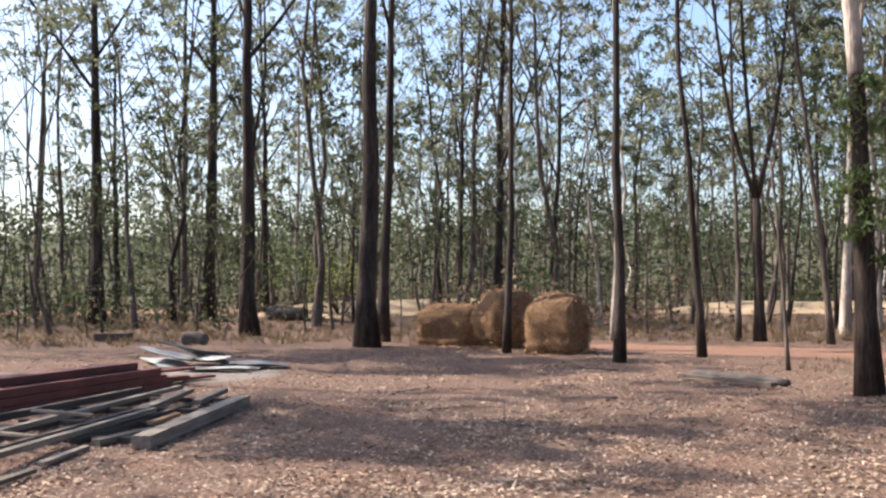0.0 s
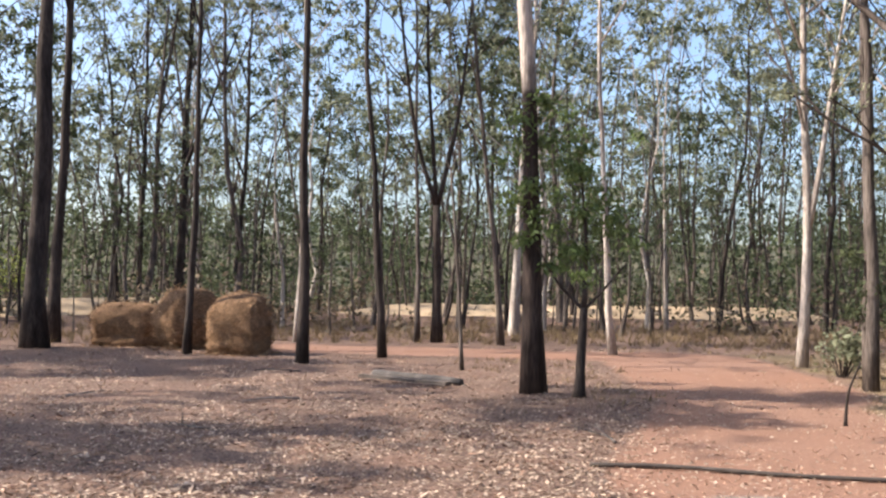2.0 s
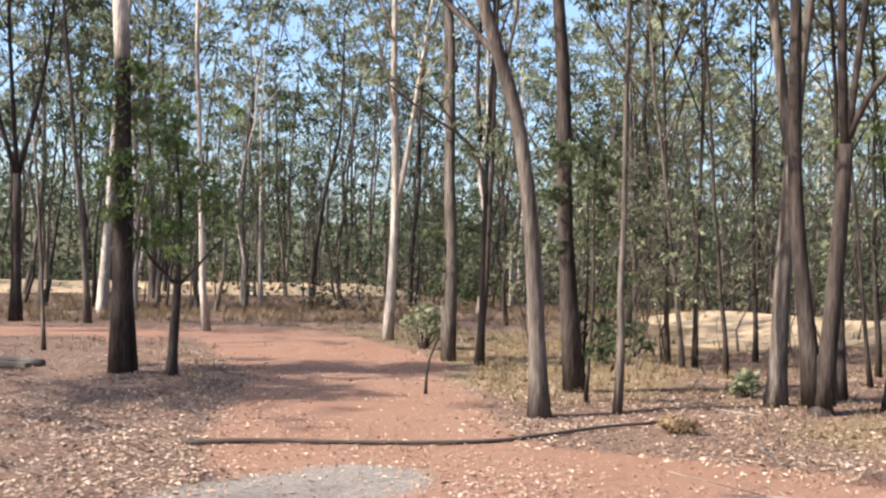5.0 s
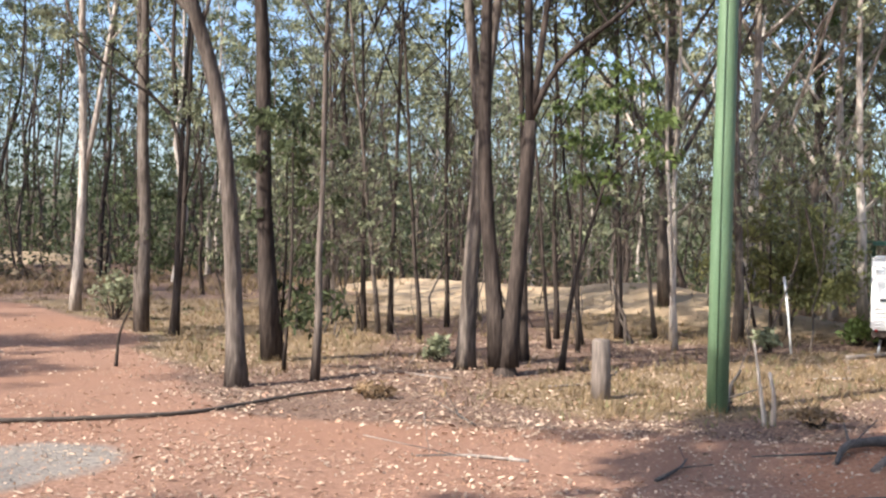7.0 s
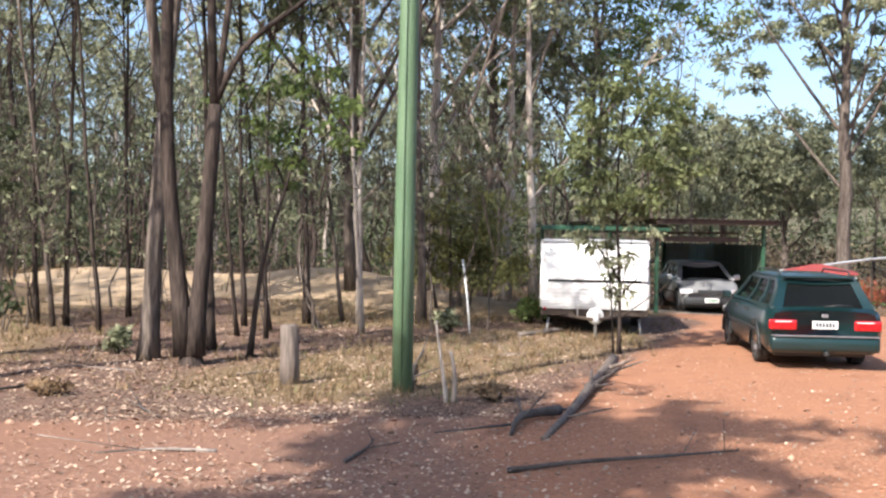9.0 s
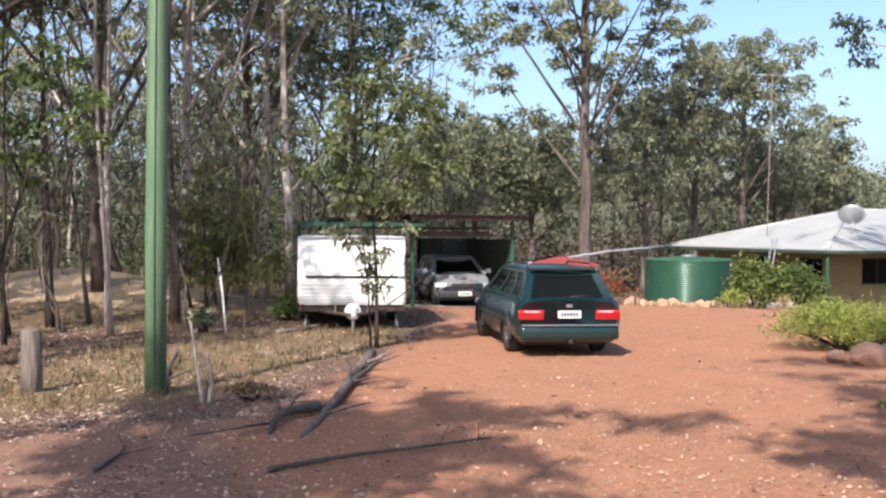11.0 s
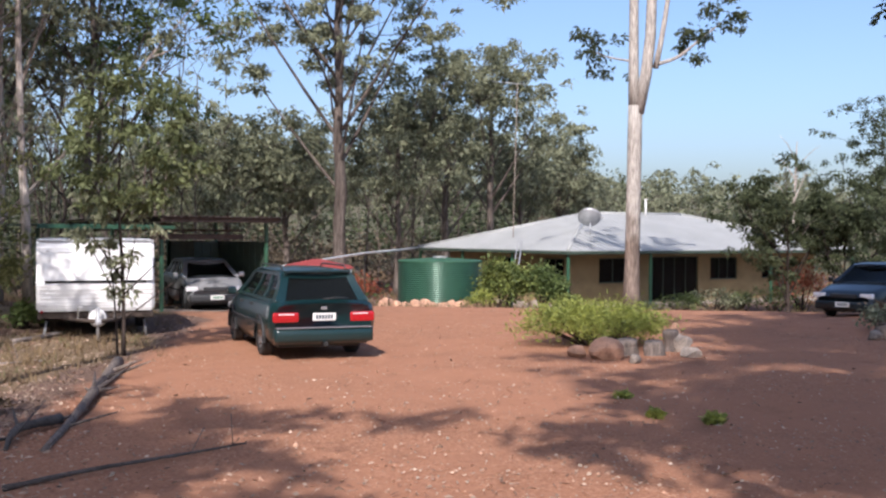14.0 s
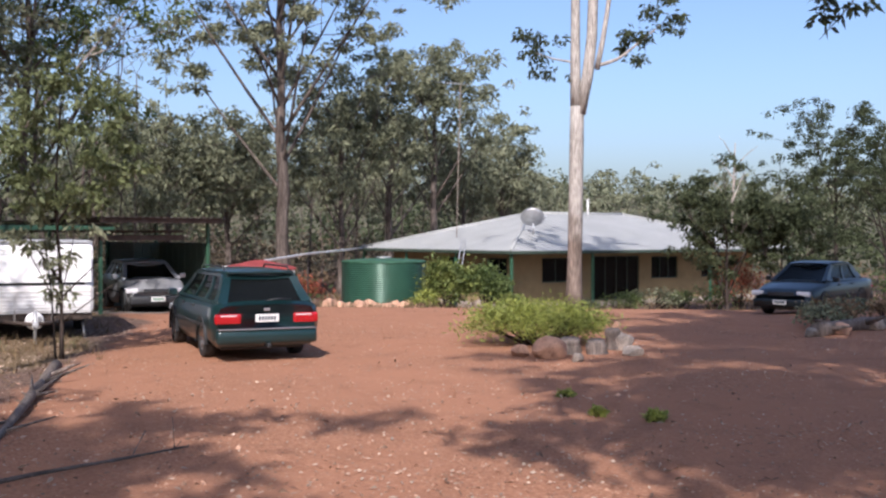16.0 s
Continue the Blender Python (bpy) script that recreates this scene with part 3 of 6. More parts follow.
forest_trees("side_woods", "gum woodland along the side of the clearing", spots_in(frng, 12, 95, 30, 18, 50, 13, 19), BARK_DARK, LEAF_DARK, 19, 8, 4, 30, 0.34, cluster=0.7)
forest_trees("back_woods", "gum woodland behind the clearing", spots_in(frng, 26, 225, 105, 36, 90, 12, 18), BARK_GREY, LEAF_GREY, 20, 7, 3, 24, 0.5, cluster=1.0)
forest_trees("thin_stems", "many thin bare trunks deep in the woods", spots_in(frng, 300, 30, -84, 40, 95, 6, 14, off_track), BARK_GREY, LEAF_GREY, 21, 3, 1, 20, 0.3, first=(0.5, 0.8), cluster=0.6, girth=0.0065, bend=0.13)
scrub("dry_scrub", "brown dry scrub under the gum trees", spots_in(frng, 330, 40, -84, 38, 110, 1.0, 3.2, off_track), LEAF_BROWN, 36, 60, 0.28)
scrub("woodland_scrub", "grey-green scrub under the gum trees", spots_in(frng, 280, 40, -84, 42, 110, 1.2, 4.0, off_track), LEAF_DARK, 31, 65, 0.3)
scrub("dark_scrub", "dark scrub under the gum trees", spots_in(frng, 420, 40, -84, 52, 110, 1.5, 5.5, off_track), LEAF_DARK, 32, 70, 0.34)
scrub("far_scrub", "distant wooded slope of grey-green scrub", spots_in(frng, 800, 40, -84, 92, 200, 4.0, 8.0), LEAF_DARK, 33, 75, 0.8)
scrub("low_far_scrub", "distant scrub behind the house", spots_in(frng, 420, -84, -130, 84, 190, 2.4, 4.2), LEAF_DARK, 35, 70, 0.65)
scrub("yard_scrub", "scrub behind the carport and the tank", spots_in(frng, 150, -80, -106, 58, 100, 1.8, 4.0), LEAF_BROWN, 34, 80, 0.32)


# ---- trees with shapes of their own ----
def shaped_tree(x, y, stems, bark_mat, leaf_mat, seed, label, tufts=(), leaves=60, size=0.15, cluster=0.5, crown=None, name="gum_tree", group="woodland trees", category="tree"):
    """Stems as (points, start radius, end radius, crown limbs); tufts are points that carry leaves."""
    rng = np.random.default_rng(seed)
    wood, lv = [], []
    for pts, r0, r1, limbs in stems:
        n = max(6, 3 * len(pts))
        P = curve_points(pts, n)
        R = np.linspace(r0, r1, n)
        if pts[0][2] < 0.3:
            R[0] *= 1.45
            R[1] *= 1.12
        wood.append(tube_arrays(P, R, 9 if r0 > 0.05 else 5))
        if limbs:
            w, l = limbs_and_leaves(rng, P, R, 0.35 * (P[-1][2] - P[0][2]), limbs, 4, leaves, size, 0.8, cluster)
            wood += w
            lv.append(l)
    if len(tufts):
        lv.append(clumps(rng, np.array(tufts), leaves, size, cluster))
    return plant_tree(wood, join(lv) if lv else None, bark_mat, leaf_mat, x, y, label, category, group, name)


shaped_tree(10.03, 10.61, [([(10.03, 10.61, -0.08), (9.94, 10.69, 2.29), (9.85, 10.77, 3.39), (9.71, 10.91, 4.51), (9.49, 11.1, 5.04), (9.31, 11.24, 5.89), (9.0, 11.5, 8.5), (8.9, 11.6, 12.5)], 0.125, 0.05, 9),
                           ([(9.6, 10.98, 4.7), (9.75, 10.85, 5.5), (9.7, 10.9, 7.0)], 0.03, 0.02, 3)],
            BARK_GREY, LEAF_GREY, 101, "leaning grey gum tree with a crooked trunk")
shaped_tree(16.61, 23.53, [([(16.61, 23.53, -0.08), (16.75, 23.43, 3.7), (16.63, 23.51, 6.71), (16.64, 23.5, 8.22), (16.6, 23.5, 14)], 0.125, 0.05, 9),
                           ([(16.75, 23.43, 3.6), (16.98, 23.26, 5.05), (17.06, 23.2, 5.95), (17.5, 22.9, 9.5)], 0.085, 0.035, 6)],
            BARK_PALE, LEAF_GREY, 102, "pale forked gum tree with peeling bark", size=0.18)
shaped_tree(14.29, 16.99, [([(14.29, 16.99, -0.08), (14.39, 16.9, 2.99), (14.27, 17.01, 4.58), (13.44, 17.67, 5.05), (12.6, 18.3, 5.9)], 0.07, 0.02, 4),
                           ([(14.27, 17.01, 4.58), (14.18, 17.08, 5.84), (14.25, 17.02, 7.21), (14.3, 17.0, 9.5)], 0.05, 0.02, 5)],
            BARK_DARK, LEAF_GREY, 103, "crooked dark tree with a long bent bough")
shaped_tree(10.17, 13.37, [([(10.17, 13.37, -0.05), (10.19, 13.35, 0.49), (10.34, 13.24, 0.93)], 0.028, 0.014, 0)], BARK_DARK, LEAF_GREY, 104, "small bent dead stem", name="dead_sapling", group="dead stems", category="dead sapling")
shaped_tree(7.76, 24.19, [([(7.76, 24.19, -0.05), (7.63, 24.23, 2.69), (7.46, 24.28, 4.75)], 0.045, 0.03, 0), ([(7.46, 24.28, 4.7), (7.2, 24.4, 5.3)], 0.025, 0.01, 0), ([(7.46, 24.28, 4.7), (7.6, 24.2, 5.1)], 0.02, 0.01, 0)],
            BARK_GREY, LEAF_GREY, 105, "thin dead trunk with a broken top", name="dead_tree", group="dead stems", category="dead tree")
shaped_tree(10.43, 35.39, [([(10.43, 35.39, -0.08), (10.38, 35.41, 4.72)], 0.17, 0.13, 0), ([(10.38, 35.41, 4.6), (9.63, 35.62, 7.0), (9.2, 35.7, 10.5), (8.9, 35.8, 14)], 0.085, 0.03, 7),
                           ([(10.38, 35.41, 4.6), (10.83, 35.28, 6.47), (11.15, 35.17, 8.23), (11.6, 35.1, 13)], 0.085, 0.03, 7), ([(10.38, 35.41, 4.6), (10.16, 35.47, 7.8), (10.02, 35.51, 9.73), (10, 35.5, 15)], 0.08, 0.03, 7)],
            BARK_DARK, LEAF_GREY, 106, "dark gum tree that forks into three stems", size=0.2)
shaped_tree(7.94, 17.85, [([(7.94, 17.85, -0.06), (8.0, 17.9, 0.8), (8.08, 17.97, 1.6)], 0.10, 0.075, 0), ([(8.08, 17.97, 1.55), (8.4, 17.8, 1.95), (8.79, 17.63, 2.45)], 0.035, 0.014, 0),
                          ([(8.08, 17.97, 1.55), (7.62, 18.17, 2.06), (7.3, 18.3, 2.7)], 0.04, 0.014, 0), ([(8.08, 17.97, 1.55), (8.12, 17.95, 2.9), (8.0, 18.0, 4.2)], 0.055, 0.02, 0)],
            BARK_DARK, LEAF_FRESH, 107, "small forked tree with fine green foliage", leaves=150, size=0.15, cluster=0.5,
            tufts=[(7.6, 18.3, 4.7), (8.1, 18.2, 4.5), (7.2, 18.5, 4.4), (8.5, 18.0, 3.7), (8.7, 17.9, 3.2), (7.0, 18.5, 5.0), (7.4, 18.4, 5.4), (6.9, 18.5, 3.6), (7.9, 18.0, 2.6), (7.5, 18.2, 3.0), (8.0, 18.0, 3.3), (7.3, 18.3, 3.3), (7.1, 18.4, 2.8), (8.1, 18.0, 4.0), (7.7, 18.1, 4.2), (7.2, 18.3, 3.8), (8.4, 17.9, 3.0), (7.6, 18.2, 2.3)])
shaped_tree(13.83, 9.54, [([(13.83, 9.54, -0.08), (13.88, 9.47, 2.02), (13.94, 9.38, 3.73)], 0.14, 0.11, 0), ([(13.94, 9.38, 3.6), (13.85, 9.51, 4.74), (13.7, 9.7, 7), (13.6, 9.8, 12)], 0.09, 0.04, 4),
                          ([(13.94, 9.38, 3.6), (13.98, 9.32, 4.76), (14.15, 9.1, 7), (14.4, 9.0, 12.5)], 0.085, 0.04, 4)],
            BARK_GREY, LEAF_GREY, 108, "tall gum tree that forks above head height", leaves=38)
shaped_tree(13.5, 8.58, [([(13.5, 8.58, -0.08), (13.49, 8.60, 0.5), (13.49, 8.61, 0.85)], 0.185, 0.10, 0), ([(13.47, 8.66, 0.15), (13.35, 8.82, 2.02), (13.28, 8.92, 3.24), (13.3, 8.9, 6), (13.2, 9.1, 11)], 0.125, 0.04, 3),
                         ([(13.51, 8.56, 0.15), (13.61, 8.42, 2.03), (13.66, 8.33, 3.8)], 0.13, 0.10, 0), ([(13.66, 8.33, 3.7), (13.62, 8.4, 4.66), (13.63, 8.38, 7), (13.6, 8.4, 11)], 0.075, 0.03, 3),
                         ([(13.66, 8.33, 3.7), (13.72, 8.24, 4.67), (13.85, 8.0, 7), (14.1, 7.8, 11)], 0.055, 0.03, 2), ([(13.68, 8.3, 3.9), (13.82, 8.06, 4.59), (14.06, 7.64, 5.03), (14.3, 7.17, 5.38), (14.8, 6.4, 6.6)], 0.055, 0.02, 4)],
            BARK_DARK, LEAF_GREY, 109, "dark gum tree with a V of heavy stems from its foot", leaves=38)
shaped_tree(28.26, -8.46, [([(28.26, -8.46, -0.2), (28.25, -8.5, 2.25), (28.24, -8.54, 5.5)], 0.205, 0.195, 0), ([(28.24, -8.5, 5.3), (28.25, -8.46, 6.86), (28.25, -8.51, 8.39), (28.2, -8.2, 17)], 0.15, 0.05, 10),
                           ([(28.22, -8.6, 5.3), (28.09, -9.02, 6.85), (28.12, -8.91, 8.38), (28.1, -9.2, 17)], 0.17, 0.05, 10), ([(28.07, -9.04, 6.5), (28.02, -9.23, 7.46), (27.98, -9.35, 8.4), (27.9, -9.8, 12)], 0.08, 0.03, 5),
                           ([(28.08, -9.05, 6.6), (27.9, -9.6, 6.75), (27.7, -10.1, 7.2), (27.5, -10.7, 7.7)], 0.055, 0.012, 0), ([(28.24, -8.46, 6.7), (28.4, -7.9, 6.8), (28.55, -7.4, 7.0)], 0.035, 0.012, 0)],
            BARK_RUSTY, LEAF_DARK, 110, "pale smooth gum tree with a forked trunk and rusty bark patches", leaves=115, size=0.17, cluster=0.42,
            tufts=[(28.52, -7.55, 6.8), (28.46, -7.7, 6.4), (28.6, -7.2, 7.4), (28.6, -7.3, 6.9), (28.5, -7.5, 7.3), (27.46, -10.79, 7.6), (27.6, -10.4, 7.9), (27.7, -10.2, 7.3), (27.75, -10.1, 6.7), (27.4, -11.1, 7.8), (27.5, -10.8, 8.3), (27.8, -9.8, 7.4)],
            group="trees by the house")

shaped_tree(14.6, 8.25, [([(14.6, 8.25, -0.06), (14.7, 8.1, 1.6), (14.95, 7.8, 2.7), (15.1, 7.6, 3.9)], 0.05, 0.014, 0), ([(14.95, 7.8, 2.6), (14.9, 8.2, 3.4), (14.9, 8.5, 4.1)], 0.022, 0.008, 0), ([(15.0, 7.7, 3.0), (15.1, 7.2, 3.5), (15.1, 6.9, 3.8)], 0.02, 0.008, 0)],
            BARK_DARK, LEAF_FRESH, 119, "leaning young gum tree with broad green leaves", leaves=75, size=0.17, cluster=0.34, group="young trees",
            tufts=[(14.9, 8.5, 4.1), (14.9, 8.3, 3.6), (15.0, 8.0, 4.2), (15.1, 7.6, 4.1), (15.1, 7.5, 4.6), (15.0, 7.9, 3.5), (15.1, 7.2, 3.6), (15.1, 6.9, 3.9), (15.1, 7.1, 4.4), (15.0, 7.7, 3.0), (14.9, 8.2, 3.0), (15.1, 6.8, 3.3), (15.0, 8.3, 4.7)])

# young tree before the caravan
shaped_tree(17.82, 3.1, [([(17.82, 3.1, -0.05), (17.85, 3.1, 1.2), (17.8, 3.2, 2.6), (17.85, 3.1, 4.2)], 0.036, 0.014, 0), ([(17.85, 3.1, 1.2), (17.7, 3.6, 2.0)], 0.018, 0.008, 0), ([(17.84, 3.1, 1.0), (17.9, 2.6, 1.5)], 0.016, 0.008, 0),
                         ([(17.82, 3.15, 2.2), (17.7, 2.5, 3.2)], 0.018, 0.008, 0), ([(17.82, 3.15, 2.3), (17.8, 3.8, 3.0)], 0.018, 0.008, 0), ([(17.8, 3.2, 2.6), (17.9, 2.2, 3.4)], 0.018, 0.008, 0), ([(17.83, 3.1, 0.6), (17.7, 2.3, 1.2)], 0.014, 0.006, 0)],
            BARK_DARK, LEAF_YOUNG, 111, "young gum tree with fresh yellow-green leaves before the caravan", leaves=110, size=0.14, cluster=0.36, group="young trees",
            tufts=[(17.8 + 0.5 * q * math.cos(2.4 * i), 3.0 + 0.95 * q * math.sin(2.4 * i), 3.45 + 1.1 * u) for i in range(34) for q, u in ((math.sqrt(max(0.05, 1 - ((i + 0.5) / 17 - 1) ** 2)), (i + 0.5) / 17 - 1),)])
shaped_tree(17.86, 3.2, [([(17.86, 3.2, -0.05), (17.9, 3.25, 0.9), (17.9, 3.4, 2.2)], 0.02, 0.006, 0), ([(17.87, 3.2, 0.7), (17.9, 3.0, 1.5), (17.9, 2.9, 2.1)], 0.013, 0.005, 0), ([(17.9, 3.25, 1.0), (17.9, 3.6, 1.7), (17.9, 3.75, 2.0)], 0.012, 0.005, 0)],
            BARK_DARK, LEAF_GREY, 118, "thin sapling with grey hanging leaves before the caravan", leaves=75, size=0.14, cluster=0.28, group="young trees", name="sapling", category="sapling",
            tufts=[(17.9, 3.4, 2.2), (17.9, 3.75, 2.0), (17.9, 3.6, 1.75), (17.9, 2.9, 2.1), (17.9, 3.0, 1.6), (17.9, 3.25, 1.3), (17.9, 3.3, 1.8), (17.88, 3.1, 1.0), (17.9, 3.7, 2.4)])
rr = np.random.default_rng(5)
shaped_tree(23.6, 8.0, [([(23.6 + a, 8.0 + b, -0.06), (23.6 + a * 2, 8.0 + b * 2, 1.6), (23.6 + a * 3.5, 8.0 + b * 3.5, 3.0)], 0.04, 0.015, 0) for a, b in ((0.2, 0.1), (-0.1, 0.3), (0.1, -0.3), (-0.25, -0.05))],
            BARK_DARK, LEAF_OLIVE, 112, "bushy fine-leaved wattle with soft olive foliage", leaves=130, size=0.15, cluster=0.5, group="young trees",
            tufts=[(23.6 + rr.normal() * 0.6, 7.7 + rr.normal() * 0.75, 0.8 + abs(rr.normal()) * 1.35) for _ in range(52)])
for k, (x, y, h, r, s) in enumerate(((27.4, 9.9, 15, 0.15, 1.0), (25.0, 11.2, 13, 0.14, 0.9), (31.5, 9.0, 14.5, 0.15, 1.0), (35.5, 7.4, 12.0, 0.2, 0.8), (29.0, 13.0, 14, 0.14, 1.0), (34.0, 10.5, 12.5, 0.14, 0.9))):
    gum(x, y, 0.01, -0.01, r, h, 150 + k, BARK_GREY if k % 2 else BARK_PALE, LEAF_FRESH if k == 3 else LEAF_GREY, 0.12, limbs=17, twigs=6, leaves=95, size=0.23, label="leafy gum tree behind the carport", bend=0.05, spread=s * 1.1, cluster=0.7)
# the great gum tree behind the cars, and the group beyond the tank
for k, (x, y, h, r, f, s) in enumerate(((49.0, -1.2, 16.5, 0.34, 0.28, 1.0), (58.0, -9.4, 11.0, 0.26, 0.3, 0.95), (57.0, -6.8, 9.8, 0.24, 0.25, 0.95), (54.0, -4.0, 8.2, 0.2, 0.2, 0.95), (52.0, 4.2, 5.8, 0.18, 0.2, 0.9), (58.0, 1.6, 6.4, 0.2, 0.2, 0.9), (66.0, -12.5, 7.2, 0.2, 0.2, 0.9), (72.0, -16.6, 7.4, 0.2, 0.25, 0.9))):
    gum(x, y, 0.01, 0.0, r, h, 170 + k, BARK_GREY, LEAF_GREY, f, limbs=22 if k == 0 else 14, twigs=8 if k == 0 else 6, leaves=140 if k == 0 else 100, size=0.28, label="broad-crowned grey gum tree beyond the yard", bend=0.05, spread=s * 1.2, cluster=0.8)
for x, y, h, k in ((39.6, -18.1, 3.3, 190), (40.0, -20.6, 3.0, 191), (61, -35, 8.8, 192), (57, -36, 7.5, 193), (58, -40, 9.0, 195), (50, -32.5, 5.0, 196)):
    gum(x, y, 0.0, 0.0, 0.03 + h * 0.014, h, k, BARK_DARK, LEAF_DARK, 0.05 if h < 4.5 else 0.2, limbs=14, twigs=5, leaves=150 if h < 4.5 else 110, size=0.15 + 0.01 * h, label="dense dark-leaved small tree near the house" if h < 4.5 else "dark gum tree beside the yard", cluster=0.42 + 0.03 * h, spread=1.1)
shaped_tree(54.5, -25.2, [([(54.5, -25.2, -1.2), (54.5, -25.2, 3.5), (54.4, -25.3, 7.0)], 0.12, 0.02, 0)] + [([(54.45, -25.25, 3.5 + i * 0.5), (54.45 + math.sin(i * 2.4) * 0.5, -25.25 + math.cos(i * 2.4) * 0.7, 4.4 + i * 0.5), (54.45 + math.sin(i * 2.4) * 1.0, -25.25 + math.cos(i * 2.4) * 1.3, 5.0 + i * 0.45)], 0.035, 0.01, 0) for i in range(6)],
            BARK_PALE, LEAF_GREY, 194, "bare dead tree beyond the house", name="dead_tree", group="dead stems", category="dead tree")
# trees out of sight whose crowns shade the yard
for x, y, h, k, w in ((-4.4, 7.0, 13, 200, 0.7), (-2, -4.5, 18, 202, 1.1), (-5.6, -1.5, 14.5, 201, 1.1), (-0.2, -5.6, 19, 203, 1.1), (-2.6, -2.2, 11, 223, 0.9), (-3.2, -3.4, 19, 214, 1.1), (-6.8, -3.0, 16, 215, 1.0), (-4.2, -1.6, 12.5, 216, 0.9), (1.5, -6.5, 18, 204, 1.1), (5, -8, 18, 205, 1.1), (11, -10.8, 16, 206, 1.1), (3, -11.5, 18, 207, 1.1), (14, -14.5, 17, 208, 1.1), (12, -19.5, 15, 211, 1.1),
                      (-15.5, 31, 15, 210, 1.0), (-16.5, 18.5, 13, 221, 0.9), (-19.5, 35.5, 16, 222, 1.0), (-11.2, 22.8, 17.5, 212, 0.9)):
    gum(x, y, 0.0, 0.0, 0.15, h, k, BARK_GREY, LEAF_DARK, 0.65, limbs=11, twigs=5, leaves=70, size=0.4, label="gum tree at the edge of the yard", cluster=0.85, spread=w)
shaped_tree(13.2, -11.6, [([(13.2, -11.6, -0.1), (13.1, -11.4, 4.0), (13.2, -11.5, 9.0)], 0.14, 0.05, 6), ([(13.1, -11.4, 4.4), (12.9, -9.6, 5.9), (12.75, -8.0, 5.6), (12.7, -7.1, 5.1)], 0.05, 0.008, 0), ([(12.75, -8.0, 5.6), (12.9, -7.5, 4.9), (13.0, -7.2, 4.55)], 0.015, 0.005, 0)],
            BARK_GREY, LEAF_DARK, 217, "gum tree with a long bough hanging over the yard", leaves=50, size=0.17, cluster=0.3,
            tufts=[(12.7, -7.1, 5.1), (12.75, -7.5, 5.3), (12.8, -7.8, 5.6), (12.7, -6.9, 5.35), (12.9, -8.2, 5.7), (13.0, -7.3, 4.8)], group="trees by the house")


def shrub(x, y, rx, ry, h, leaf_mat, seed, label, leaves=900, size=0.09, name="shrub", group="garden shrubs", hang=0.0, clumps=24, width=0.28):
    rng = np.random.default_rng(seed)
    z = gz(x, y)
    ob = thing(name, Matrix.Translation((x, y, z)), label, "shrub", group)
    tips, wood = [], []
    for i in range(clumps):
        a, q = rng.uniform(0, 6.28), math.sqrt(rng.uniform(0, 1))
        t = np.array([math.cos(a) * rx * q, math.sin(a) * ry * q, h * (0.35 + 0.6 * math.sqrt(max(0, 1 - q * q))) * rng.uniform(0.65, 1.05)])
        tips.append(t)
        wood.append(tube_arrays(curve_points([(t[0] * 0.15, t[1] * 0.15, -0.05), (t[0] * 0.5, t[1] * 0.5, t[2] * 0.6), t], 4), [0.02, 0.015, 0.01, 0.005], 4, False))
    link_mesh("stem", *join(wood), BARK_DARK, ob)
    c = np.repeat(np.array(tips), leaves // clumps, axis=0)
    c = c + rng.normal(size=c.shape) * np.array([0.24 * rx, 0.24 * ry, 0.14 * h])
    c[:, 2] = np.maximum(c[:, 2], 0.02)
    V, F = leaf_arrays(c, rng, size, size * width, hang)
    link_mesh("foliage", V, F, leaf_mat, ob)
    return ob


shrub(39.3, -6.95, 0.9, 0.85, 1.8, LEAF_SHRUB, 301, "rounded yellow-green garden shrub beside the tank", 4200, 0.15)
shrub(39.5, -8.35, 0.8, 0.8, 1.45, LEAF_FRESH, 302, "dark green garden shrub beside the tank", 4200, 0.14)
shrub(38.4, -9.2, 0.5, 0.5, 0.6, LEAF_SHRUB, 303, "small yellow-green garden shrub", 1200, 0.12)
shrub(38.6, -6.0, 0.6, 0.6, 0.7, LEAF_LIME, 304, "low lime-green garden shrub", 700, 0.11)
shrub(38.2, -1.4, 0.8, 0.8, 1.1, LEAF_RED, 305, "rusty red-leaved shrub by the driveway", 900, 0.12)
shrub(41.5, -0.6, 1.5, 1.5, 1.4, LEAF_FRESH, 306, "leafy green shrub behind the wagon", 1800, 0.13)
shrub(41.6, -19.6, 1.0, 1.0, 1.9, LEAF_RED, 307, "red-flowering bush against the house", 1500, 0.12)
for k, (x, y, r, h) in enumerate(((42.5, -15.0, 0.9, 0.7), (42.9, -16.4, 1.0, 0.9), (43.5, -17.8, 0.9, 0.7), (41.4, -12.8, 0.7, 0.5), (42.0, -18.6, 1.1, 1.0), (33.5, -18.5, 1.0, 0.8), (32, -20, 1.2, 1.1))):
    shrub(x, y, r, r, h, LEAF_GREY if k % 2 else LEAF_FRESH, 310 + k, "low grey-green garden plant along the house wall", 700, 0.12)
shrub(19.0, -5.0, 0.8, 1.15, 0.72, LEAF_LIME, 320, "sprawling yellow-green feathery bush in the rock bed", 9000, 0.12, hang=-0.3, clumps=75, width=0.10)
for k, (x, y, s) in enumerate(((11.44, -3.72, 0.06), (10.99, -4.21, 0.09), (12.7, -3.7, 0.07), (10.4, 8.56, 0.2), (12.2, 3.6, 0.2))):
    shrub(x, y, s * 1.05, s * 1.05, s * 0.95, LEAF_LIME if k < 3 else LEAF_DRY, 330 + k, "small tuft of weeds on the bare earth" if k < 3 else "dry tuft of weeds beside the track", 260, 0.08, name="weed_tuft", group="weed tufts")
